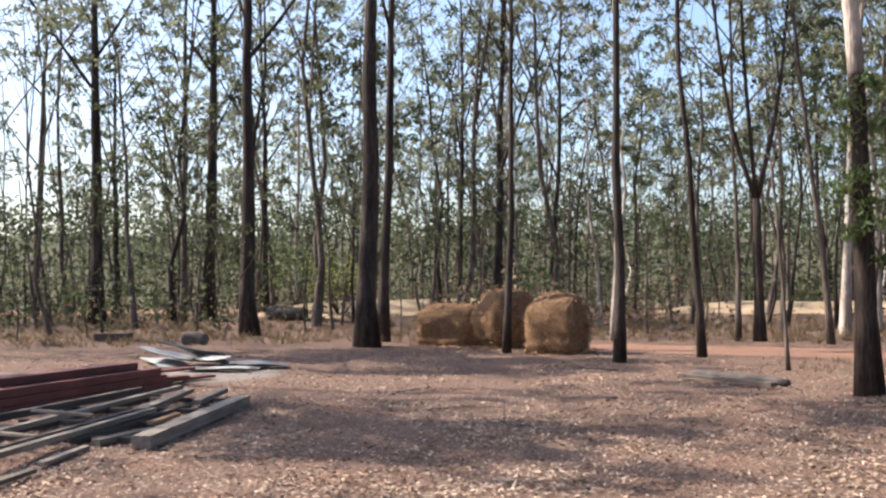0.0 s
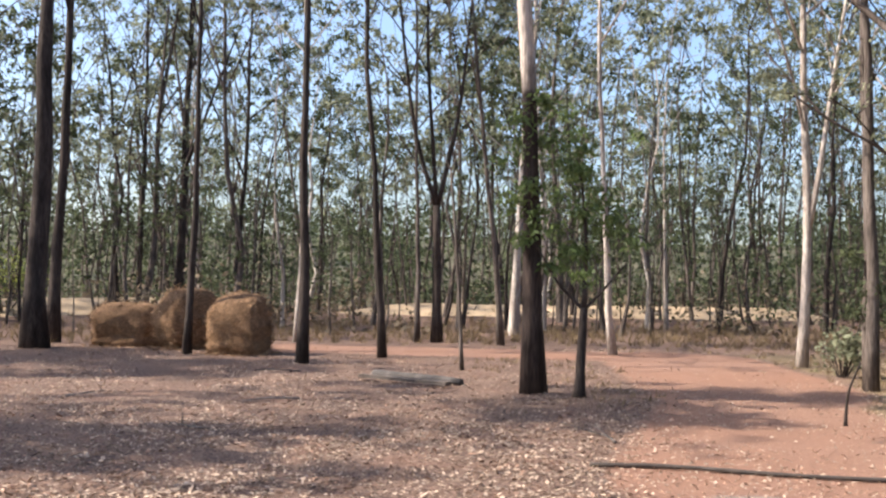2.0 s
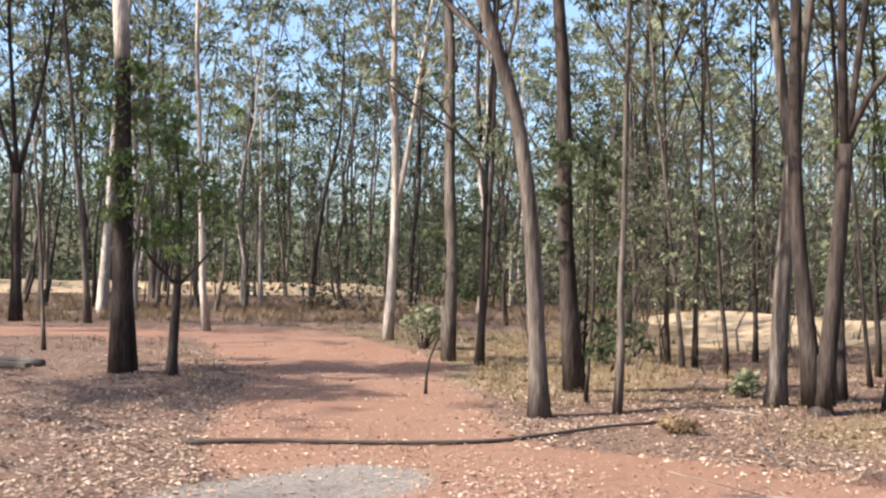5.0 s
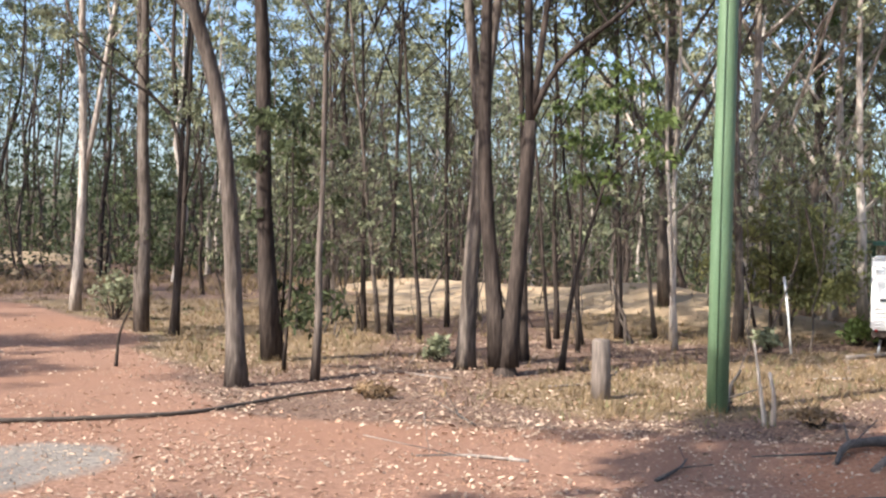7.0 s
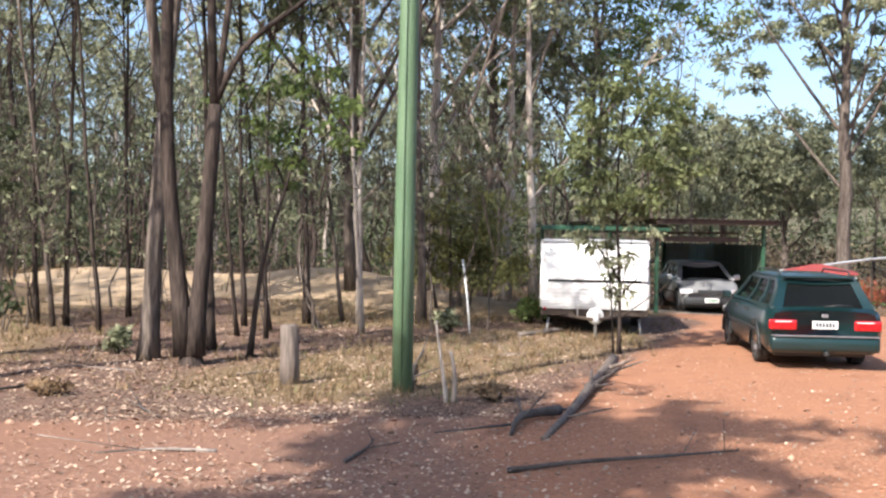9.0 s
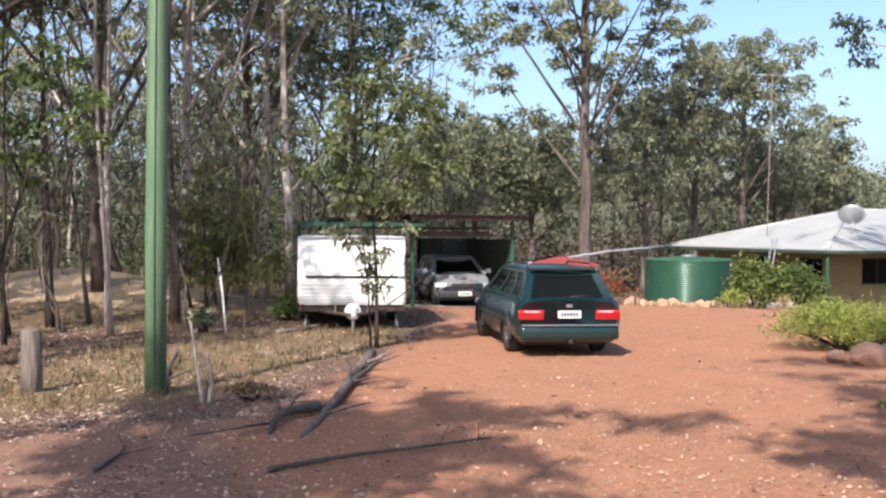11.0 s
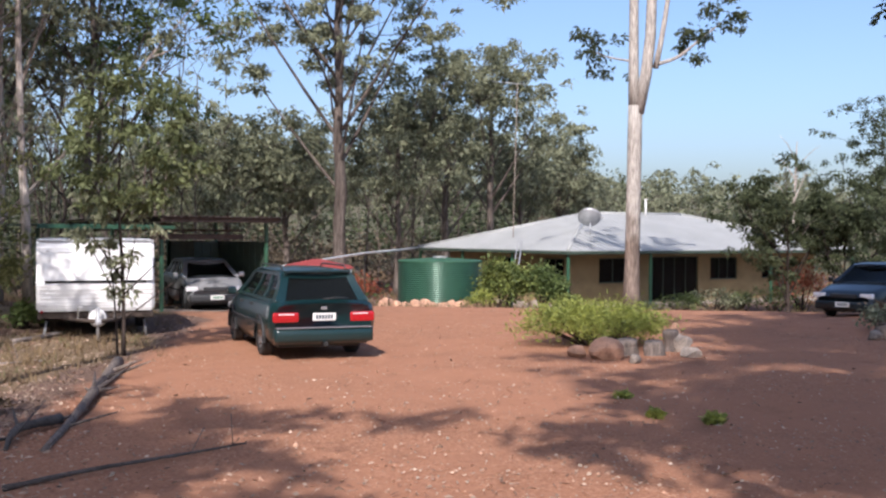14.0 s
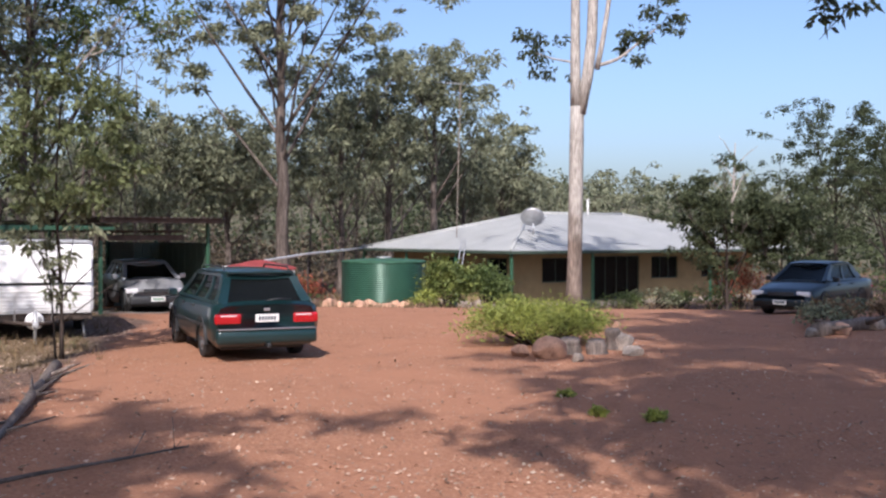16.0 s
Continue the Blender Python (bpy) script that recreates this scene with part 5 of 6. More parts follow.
# ---- caravan ----
def caravan():
    m = pose(21.2, 4.2, gz(21.2, 4.2), 0, 0, -77.0)
    ob = thing("caravan", m, "white ribbed caravan with a drawbar under the carport roof", "caravan")
    W = 1.08
    prof = [(0.0, 0.50), (-0.03, 0.64), (-0.06, 1.0), (-0.02, 1.06), (0.02, 1.50), (0.06, 1.72), (0.16, 1.84), (0.35, 1.88), (4.0, 1.88), (4.2, 1.80), (4.25, 1.0), (4.2, 0.50)]
    v = [(x, y, z) for x in (-W, W) for y, z in prof]
    k = len(prof)
    f = [tuple(range(k)), tuple(range(k, 2 * k))[::-1]] + [(i, k + i, k + (i + 1) % k, (i + 1) % k) for i in range(k)]
    bm = bm_from(v, f)
    bmesh.ops.recalc_face_normals(bm, faces=bm.faces)
    bmesh.ops.bevel(bm, geom=[e for e in bm.edges if abs(e.verts[0].co.x - e.verts[1].co.x) < 1e-4], offset=0.04, segments=2, affect="EDGES")
    part("body", bm, PAINT_WHITE, ob)
    for z in (0.56, 0.62, 0.68, 0.76, 0.84, 0.92, 1.56, 1.63, 1.70):
        y = float(np.interp(z, [p[1] for p in prof[:7]], [p[0] for p in prof[:7]]))
        part("rib", box(-W + 0.06, W - 0.06, y - 0.012, y + 0.02, z - 0.012, z + 0.012, 0.006), PAINT_WHITE, ob)
    part("window", box(-W + 0.16, W - 0.16, -0.032, 0.03, 1.00, 1.48, 0.01), PANE, ob, "dark front window")
    bm = box(-W + 0.10, W - 0.04, -0.02, 0.0, -0.52, 0.0, 0.006)
    fl = part("window_shield", bm, PAINT_WHITE, ob, "white hinged stone shield")
    fl.matrix_local = pose(0, -0.02, 1.60, -9)
    part("awning_rail", box(-W, W, 0.10, 0.13, 1.83, 1.87, 0.008), STEEL, ob)
    part("skirt", box(-W + 0.02, W - 0.02, 0.05, 4.15, 0.36, 0.51, 0.02), RUST_DARK, ob)
    for s in (-1, 1):
        pipe("drawbar", [(s * 0.62, 0.15, 0.36), (0.0, -1.15, 0.38)], 0.035, RUST_DARK, ob)
        pipe("gas_bottle_stay", [(s * 0.33, -0.12, 0.38), (s * 0.33, -0.12, 0.58), (s * 0.28, -0.22, 0.58)], 0.018, PVC, ob)
        pipe("corner_leg", [(s * 0.9, 0.3, 0.3), (s * 0.95, 0.25, -0.02)], 0.025, STEEL, ob)
        w = new("wheel")
        w.parent = ob
        w.location = (s * (W - 0.12), 2.3, 0.32)
        v, f = lathe([(0.2, -0.09), (0.30, -0.09), (0.32, -0.05), (0.32, 0.05), (0.30, 0.09), (0.2, 0.09), (0.02, 0.06), (0.02, -0.06), (0.2, -0.09)], 24, "y")
        t = part("tyre", bm_from(v, f), RUBBER, w)
        t.rotation_euler = (0, 0, radians(90))
    j = new("jockey_wheel")
    j.parent = ob
    j.location = (0, -0.95, 0.0)
    v, f = lathe([(0.04, -0.05), (0.14, -0.05), (0.165, 0), (0.14, 0.05), (0.04, 0.05)], 18, "y")
    t = part("tyre", bm_from(v, f), PVC, j)
    t.location = (0, 0.2, 0.42)
    pipe("post", [(0, 0, 0.0), (0, 0, 0.62)], 0.028, STEEL, j)
    part("coupling", box(-0.05, 0.05, -1.35, -1.1, 0.34, 0.42, 0.02), STEEL, ob)
    pipe("side_lamp", [(-0.98, -0.045, 0.50), (-0.98, -0.07, 0.50)], 0.03, LAMP_RED, ob)


caravan()


# ---- carport ----
def carport():
    m = Matrix(((0.6, 0.8, 0, 28.1), (-0.8, 0.6, 0, 3.95), (0, 0, 1, -0.08), (0, 0, 0, 1)))
    ob = thing("carport", m, "open steel carport with green posts and a flat tin roof", "carport")
    for x, y, top in ((0, 0, 2.2), (3.2, 0, 2.42), (3.2, 2.6, 2.4), (3.2, 5.4, 2.38), (0, 5.4, 2.2), (-3.1, 0.3, 2.18), (0, 2.7, 2.2)):
        part("post", box(x - 0.04, x + 0.04, y - 0.04, y + 0.04, -0.3, top, 0.006), STEEL_GREEN, ob)
    part("beam", box(-0.2, 3.4, -0.42, -0.34, 2.37, 2.50, 0.008), RUST_DARK, ob)
    part("beam", box(-0.05, 2.4, -0.05, 0.03, 1.92, 2.06, 0.008), RUST_DARK, ob)
    part("beam", box(-0.1, 3.3, 5.3, 5.4, 2.28, 2.40, 0.008), RUST_DARK, ob)
    part("rail", box(0.1, 3.1, 5.36, 5.42, 1.2, 1.26, 0.004), RUST_DARK, ob)
    part("fascia", box(-3.45, 0.1, -0.50, -0.46, 2.18, 2.27, 0.004), STEEL_GREEN, ob)

    def sheet(x0, x1, y0, y1, z0, z1, material, name, label=""):
        n = int((x1 - x0) / 0.05)
        xs = np.linspace(x0, x1, n)
        zs = 0.012 * np.sin(np.arange(n) * math.pi / 2)
        v, f = [], []
        for y, z in ((y0, z0), (y1, z1)):
            for o in (0.0, -0.012):
                v += [(x, y, z + d + o) for x, d in zip(xs, zs)]
        for i in range(n - 1):
            f += [(i, i + 1, 2 * n + i + 1, 2 * n + i), (n + i, 3 * n + i, 3 * n + i + 1, n + i + 1), (i, n + i, n + i + 1, i + 1), (2 * n + i, 2 * n + i + 1, 3 * n + i + 1, 3 * n + i)]
        return part(name, bm_from(v, f), material, ob, label)

    sheet(-0.25, 3.5, -0.5, 5.7, 2.52, 2.44, RUST_DARK, "roof_sheet", "dull dark tin roof")
    sheet(-3.5, -0.27, -0.5, 1.1, 2.28, 2.26, STEEL_GREEN, "roof_sheet", "green tin roof")
    for y in (1.5, 3.0, 4.5):
        part("purlin", box(-0.2, 3.4, y - 0.03, y + 0.03, 2.13, 2.19, 0.004), RUST_DARK, ob)
    # wall panels take the dark trim colour, which puts the carport's shade into them
    for i in range(18):
        part("wall_panel", box(3.25, 3.268, 0.02 + i * 0.3, 0.31 + i * 0.3, -0.25, 1.85, 0.004), TRIM_AND_SHADED_PANEL, ob)
    for i in range(3):
        part("wall_panel", box(2.35 + i * 0.28, 2.62 + i * 0.28, 2.4, 2.418, -0.1, 1.82, 0.004), TRIM_AND_SHADED_PANEL, ob)
    for i in range(10):
        part("wall_panel", box(-0.045, -0.028, 0.6 + i * 0.46, 1.05 + i * 0.46, -0.2, 1.95, 0.004), TRIM_AND_SHADED_PANEL, ob)


carport()


# ---- house ----
def house():
    m = pose(42.9, -10.19, -1.06, 0, 0, -64.7)
    ob = thing("house", m, "low tan house with a pale hipped tin roof and verandah", "house")
    W, B, E, RZ, s = 18.2, 12.0, 2.42, 4.12, 6.0

    # roof faces with standing ribs: front, back and the two hips
    P, Q = (s, s, RZ), (W - s, s, RZ)
    c = [(0, 0, E), (W, 0, E), (W, B, E), (0, B, E)]
    bm = bm_from([*c, P, Q, *[(x, y, z - 0.05) for x, y, z in c], (s, s, RZ - 0.05), (W - s, s, RZ - 0.05)],
                 [(0, 1, 5, 4), (1, 2, 5), (2, 3, 4, 5), (3, 0, 4), (7, 6, 10, 11), (8, 7, 11), (9, 8, 11, 10), (6, 9, 10), (0, 6, 7, 1), (1, 7, 8, 2), (2, 8, 9, 3), (3, 9, 6, 0)])
    roof = part("roof", bm, ROOF_TIN, ob, "pale ribbed tin roof")
    slope = (RZ - E) / s
    bm = bmesh.new()
    t = 0.38
    while t < W:
        d = min(t, W - t, s)
        v, f = tube_arrays(np.array([(t, 0.01, E + 0.012), (t, d, E + 0.012 + slope * d)]), [0.022, 0.022], 4)
        vs = [bm.verts.new(q) for q in v]
        for q in f:
            bm.faces.new([vs[i] for i in dict.fromkeys(int(i) for i in q)])
        t += 0.38
    t = 0.38
    while t < B:
        d = min(t, B - t, s)
        v, f = tube_arrays(np.array([(0.01, t, E + 0.012), (d, t, E + 0.012 + slope * d)]), [0.022, 0.022], 4)
        vs = [bm.verts.new(q) for q in v]
        for q in f:
            bm.faces.new([vs[i] for i in dict.fromkeys(int(i) for i in q)])
        t += 0.38
    part("ribs", bm, ROOF_TIN, roof)
    for a, b_ in ((c[0], P), (c[1], Q), (c[3], P), (P, Q)):
        pipe("ridge_cap", [(a[0], a[1], a[2] + 0.02), (b_[0], b_[1], b_[2] + 0.02)], 0.07, ROOF_TIN, roof, sides=6)
    for x0, x1, y0, y1 in ((-0.1, W + 0.1, -0.12, 0.0), (-0.12, 0.0, 0.0, B), (W, W + 0.12, 0, B), (-0.1, W + 0.1, B, B + 0.12)):
        part("gutter", box(x0, x1, y0, y1, E - 0.16, E - 0.03, 0.02), TRIM_AND_SHADED_PANEL, ob, "dark green gutter")
    part("soffit", box(0.02, W - 0.02, 0.02, B - 0.02, E - 0.12, E - 0.07), TRIM_AND_SHADED_PANEL, ob)

    # walls with real openings; x along the front, y into the house
    y0, x0 = 1.7, 1.3

    def wall(name, fixed, a, b_, holes, along):
        bm = bmesh.new()
        cuts = sorted({a, b_, *[h[0] for h in holes], *[h[1] for h in holes]})
        for i in range(len(cuts) - 1):
            u0, u1 = cuts[i], cuts[i + 1]
            hit = [h for h in holes if h[0] <= u0 and h[1] >= u1]
            spans = [(-0.2, E - 0.12)] if not hit else [(-0.2, hit[0][2]), (hit[0][3], E - 0.12)]
            for z0, z1 in spans:
                if z1 - z0 < 0.02:
                    continue
                if along == "x":
                    add_box(bm, u0, u1, fixed, fixed + 0.2, z0, z1)
                else:
                    add_box(bm, fixed, fixed + 0.2, u0, u1, z0, z1)
        bmesh.ops.remove_doubles(bm, verts=bm.verts, dist=0.0005)
        return part(name, bm, BRICK_TAN, ob)

    front = [(3.1, 4.75, 0.95, 2.05), (6.2, 9.1, 0.06, 2.1), (9.9, 11.7, 1.0, 2.05), (13.4, 14.9, 1.0, 2.05)]
    left = [(1.7, 3.4, 0.95, 2.05), (5.4, 7.0, 0.95, 2.05)]
    wall("wall", y0, x0, W - 0.95, front, "x")
    wall("wall", x0, y0 + 0.2, B - 0.95, left, "y")
    wall("wall", B - 1.15, x0 + 0.2, W - 0.95, [], "x")
    wall("wall", W - 1.15, y0 + 0.2, B - 1.15, [], "y")
    part("floor_slab", box(0.1, W - 0.1, 0.1, B - 0.1, -0.3, 0.05, 0.02), STONE_GREY, ob)

    def window(u0, u1, z0, z1, fixed, along, panes):
        w = new("window")
        w.parent = ob
        if along == "y":
            w.matrix_local = Matrix.Translation((fixed, 0, 0)) @ Matrix(((0, 1, 0, 0), (1, 0, 0, 0), (0, 0, 1, 0), (0, 0, 0, 1)))
        else:
            w.matrix_local = Matrix.Translation((0, fixed, 0))
        bm = bmesh.new()
        t = 0.05
        for a, b_, c0, c1 in ((u0, u1, z0, z0 + t), (u0, u1, z1 - t, z1), (u0, u0 + t, z0 + t, z1 - t), (u1 - t, u1, z0 + t, z1 - t)):
            add_box(bm, a, b_, 0.05, 0.12, c0, c1)
        step = (u1 - u0 - 2 * t) / panes
        for i in range(1, panes):
            add_box(bm, u0 + t + i * step - 0.02, u0 + t + i * step + 0.02, 0.052, 0.118, z0 + t, z1 - t)
        part("frame", bm, TRIM_AND_SHADED_PANEL, w)
        for i in range(panes):
            g = part("pane", box(u0 + t + i * step, u0 + t + (i + 1) * step, 0.08, 0.086, z0 + t, z1 - t), PANE, w)
            g.visible_shadow = False
        if z0 > 0.5:
            part("sill", box(u0 - 0.05, u1 + 0.05, -0.05, 0.06, z0 - 0.06, z0, 0.01), BRICK_TAN, w)
        # a curtain drawn to one side
        bm = bmesh.new()
        n = 14
        vs = [[bm.verts.new((u0 + 0.08 + (u1 - u0) * 0.3 * i / n, 0.22 + 0.03 * math.sin(i * 1.6), z)) for i in range(n + 1)] for z in (z0 + 0.02, z1 - 0.02)]
        for i in range(n):
            bm.faces.new((vs[0][i], vs[0][i + 1], vs[1][i + 1], vs[1][i]))
        part("curtain", bm, PLATE, w)

    window(*front[0], y0, "x", 2)
    window(*front[1], y0, "x", 4)
    window(*front[2], y0, "x", 3)
    window(*front[3], y0, "x", 2)
    window(*left[0], x0, "y", 2)
    window(*left[1], x0, "y", 2)
    for x, y in ((0.08, 0.08), (0.08, 4.0), (0.08, 8.0), (0.08, B - 0.1), (4.6, 0.08), (12.2, 0.08), (W - 0.1, 0.08)):
        part("verandah_post", box(x - 0.05, x + 0.05, y - 0.05, y + 0.05, -0.3, E - 0.1, 0.006), STEEL_GREEN, ob, "green verandah post")
    for x, y, h in ((8.2, 5.2, 1.15), (9.4, 5.6, 0.8)):
        z = E + slope * min(x, y, s)
        pipe("flue", [(x, y, z - 0.1), (x, y, z + h)], 0.055, PVC, ob)
        pipe("flue_cap", [(x, y, z + h), (x, y, z + h + 0.06)], 0.09, PVC, ob)
    return m


HOUSE = house()


def dish():
    x, y = 3.0, 2.2
    m = HOUSE @ Matrix.Translation((x, y, 2.42 + 0.283 * 2.2))
    ob = thing("satellite_dish", m, "grey satellite dish on a bracket on the roof", "satellite dish")
    pipe("mast", [(0, 0, -0.05), (0, 0, 0.55)], 0.03, STEEL, ob)
    for dx, dy in ((-0.6, 0.15), (0.35, 0.3)):
        pipe("stay", [(dx, dy, 0.05), (0, 0, 0.35)], 0.014, STEEL, ob)
    prof = [(0.001, 0.0), (0.15, 0.01), (0.3, 0.045), (0.45, 0.105), (0.52, 0.145), (0.53, 0.14), (0.45, 0.09), (0.3, 0.03), (0.15, -0.005), (0.001, -0.012)]
    v, f = lathe(prof, 28)
    d = part("reflector", bm_from(v, f), STEEL, ob, smooth=True)
    d.matrix_local = Matrix.Translation((0.0, 0.05, 0.72)) @ Matrix.Rotation(radians(38), 4, "Y") @ Matrix.Rotation(radians(-35), 4, "X")
    pipe("feed_arm", [(0, 0, 0.5), (0.1, -0.35, 0.5), (0.25, -0.5, 0.78)], 0.015, STEEL, ob)
    part("feed_horn", box(0.2, 0.3, -0.55, -0.45, 0.74, 0.84, 0.02), PVC, ob)


dish()


def mast():
    ob = thing("aerial_mast", pose(49.18, -9.01, -1.1), "tall thin steel mast with a television aerial", "aerial")
    pipe("pole", [(0, 0, 0), (-0.01, -0.1, 5.0), (-0.04, -0.22, 10.15)], 0.022, TIMBER_GREY, ob)
    pipe("boom", [(0.17, 0.95, 10.22), (-0.11, -0.6, 10.08)], 0.018, STEEL, ob)
    for i in range(8):
        t = i / 7
        x, y, z = 0.17 - 0.28 * t, 0.95 - 1.55 * t, 10.22 - 0.14 * t
        pipe("element", [(x - 0.3 + 0.1 * t, y + 0.05, z), (x + 0.3 - 0.1 * t, y - 0.05, z)], 0.008, STEEL, ob, sides=5)


mast()


def ladder():
    ob = thing("ladder", pose(41.5, -8.2, gz(41.5, -8.2)), "aluminium ladder leaning on the eave", "ladder")
    top, foot = np.array([0.55, 0.15, 2.95]), np.array([-0.3, 0.75, 0.0])
    side = np.array([0.17, -0.12, 0.0])
    for s in (-1, 1):
        pipe("stile", [foot + side * s, top + side * s], 0.025, STEEL, ob, sides=6)
    for i in range(10):
        p = foot + (top - foot) * (i + 0.6) / 10.2
        pipe("rung", [p - side, p + side], 0.014, STEEL, ob, sides=5)


ladder()


# ---- water tank ----
def tank():
    ob = thing("water_tank", pose(42.6, -4.9, gz(42.6, -4.9)), "round corrugated green steel rainwater tank", "water tank")
    R, H = 1.68, 2.08
    prof = [(R, -0.1)]
    n = 26
    for i in range(n * 4):
        prof.append((R + 0.018 * math.sin(i * math.pi / 2), H * i / (n * 4)))
    v, f = lathe(prof, 48)
    part("shell", bm_from(v, f), TANK_GREEN, ob, smooth=True)
    v, f = lathe([(R + 0.03, H - 0.03), (R + 0.03, H + 0.02), (R - 0.1, H + 0.06), (0.01, H + 0.16)], 48)
    part("lid", bm_from(v, f), STEEL_GREEN, ob)
    v, f = lathe([(0.3, H + 0.12), (0.3, H + 0.2), (0.01, H + 0.2)], 20)
    part("hatch", bm_from(v, f), STEEL, ob)
    pipe("tap", [(-R - 0.02, -0.3, 0.15), (-R - 0.14, -0.3, 0.15), (-R - 0.14, -0.3, 0.08)], 0.02, STEEL, ob)


tank()


def rock(x, y, sx, sy, sz, seed, material, label, group, sink=0.12):
    rng = np.random.default_rng(seed)
    bm = bmesh.new()
    bmesh.ops.create_icosphere(bm, subdivisions=3, radius=1.0)
    o = rng.uniform(-50, 50, 3)
    cut = [(rng.normal(size=3), rng.uniform(0.62, 0.85)) for _ in range(7)]
    for v in bm.verts:
        p = np.array(v.co)
        for n_, d in cut:
            n_ = n_ / np.linalg.norm(n_)
            k = p @ n_ - d
            if k > 0:
                p = p - n_ * k * 0.9
        p = p * (1 + 0.12 * noise.noise(Vector(p * 1.7 + o)) + 0.05 * noise.noise(Vector(p * 5 + o)))
        v.co = (p[0] * sx, p[1] * sy, p[2] * sz)
    me = bpy.data.meshes.new("rock")
    bm.to_mesh(me)
    bm.free()
    me.materials.append(material)
    ob = new("rock", me)
    ob.matrix_world = Matrix.Translation((x, y, gz(x, y) + sz * (1 - sink * 2) * 0.7)) @ Matrix.Rotation(rng.uniform(0, 6.28), 4, "Z")
    return tagged(ob, label, "rock", group)


for i in range(13):
    x, y = 40.2 + 0.25 * math.sin(i * 2.1), -2.6 - i * 0.36
    rock(x, y, 0.34 + 0.1 * math.sin(i * 3.3), 0.3, 0.24 + 0.05 * math.cos(i * 1.7), 400 + i, STONE_PINK, "pinkish sandstone lump edging the tank", "rocks round the tank")
rock(39.0, -8.0, 0.3, 0.25, 0.3, 420, STONE_GREY, "grey fieldstone in the garden edge", "rocks round the tank")
for i, (x, y, a, b_, c_, mt, lb) in enumerate(((17.2, -4.25, 0.17, 0.15, 0.13, STONE_PINK, "pink sandstone lump at the front of the bed"), (16.9, -4.66, 0.30, 0.27, 0.24, STONE_PINK, "large pale pink sandstone lump in the bed edge"),
                                               (16.3, -4.95, 0.12, 0.1, 0.1, STONE_GREY, "small grey stone before the bed"),
                                               (17.0, -6.1, 0.2, 0.17, 0.12, STONE_GREY, "flat grey stone in the bed edge"), (17.9, -6.25, 0.22, 0.2, 0.24, STONE_GREY, "grey stone in the bed edge"), (18.5, -6.35, 0.14, 0.12, 0.3, STONE_PINK, "pale upright stone in the bed edge"))):
    rock(x, y, a, b_, c_, 430 + i, mt, lb, "stones round the bed")


def log(pts, r0, r1, material, label, name="log", category="log", group="fallen wood", seed=0, stubs=0):
    rng = np.random.default_rng(seed)
    P = curve_points([(x, y, gz(x, y) + z) for x, y, z in pts], max(8, 3 * len(pts)))
    R = np.linspace(r0, r1, len(P)) * (1 + rng.normal(size=len(P)) * 0.06)
    o = P[0].copy()
    parts_ = [tube_arrays(P - o, R, 10)]
    for _ in range(stubs):
        k = rng.integers(1, len(P) - 1)
        d = rng.normal(size=3)
        d[2] = abs(d[2]) * 0.5
        parts_.append(tube_arrays(np.array([P[k] - o, P[k] - o + d * 0.22, P[k] - o + d * 0.4]), [R[k] * 0.5, R[k] * 0.35, 0.006], 5))
    ob = link_mesh(name, *join(parts_), material, smooth=True)
    ob.location = o
    return tagged(ob, label, category, group)


for k, (x, y, h, r) in enumerate(((17.5, -5.2, 0.24, 0.20), (17.35, -5.62, 0.22, 0.19), (17.9, -6.1, 0.36, 0.15))):
    log([(x, y, -0.05), (x + 0.02, y + 0.02, h * 0.5), (x, y + 0.03, h)], r, r * 0.86, POST_WOOD, "short weathered grey stump piece in the bed edge", "stump", "stump", "stumps round the bed", seed=70 + k)
log([(16.05, 2.87, 0.12), (13.65, 2.7, 0.08), (11.46, 2.51, 0.06), (10.05, 2.46, 0.02)], 0.085, 0.03, POST_WOOD, "blackened fallen log on the leaf litter", seed=2, stubs=9)
log([(11.3, 2.6, 0.10), (10.7, 2.9, 0.12), (10.1, 2.8, 0.03)], 0.06, 0.02, CHAR, "broken black branch beside the log", seed=9, stubs=3)
log([(8.6, 2.4, 0.02), (8.71, 2.28, 0.03), (9.09, 1.79, 0.06), (9.58, 1.23, 0.05), (10.25, 0.66, 0.02)], 0.026, 0.008, CHAR, "thin dark fallen branch on the red earth", seed=3, stubs=3)
log([(5.0, 10.93, 0.03), (5.93, 10.57, 0.035), (6.36, 10.1, 0.035), (7.11, 9.56, 0.035), (7.98, 9.12, 0.035), (8.94, 9.2, 0.035), (10.03, 9.3, 0.035), (10.78, 9.21, 0.02)], 0.028, 0.02, TIMBER_DARK, "long thin bent pole lying across the track", seed=4)
# dark branch shape from the pole's foot, drawn in place of the pole's shadow
log([(12.6, 4.8, 0.02), (14.2, 5.4, 0.05), (16.0, 5.9, 0.10)], 0.035, 0.02, CHAR, "dark branch shape standing in for the green pole's shadow", seed=5, stubs=4)
log([(5.2, 22.3, 0.08), (5.9, 21.2, 0.09), (6.5, 20.3, 0.06)], 0.10, 0.08, CHAR, "dark log lying beside the grey one", seed=7)
log([(-8.3, 51.2, 0.3), (-7.4, 50.7, 0.34), (-6.5, 50.5, 0.28)], 0.36, 0.28, CHAR, "thick dark log among the far trees", seed=8)
log([(20.0, 5.4, 0.04), (20.8, 5.0, 0.06), (21.4, 4.9, 0.05)], 0.05, 0.04, WOOD_SILVER, "pale stick on the grass", seed=10)
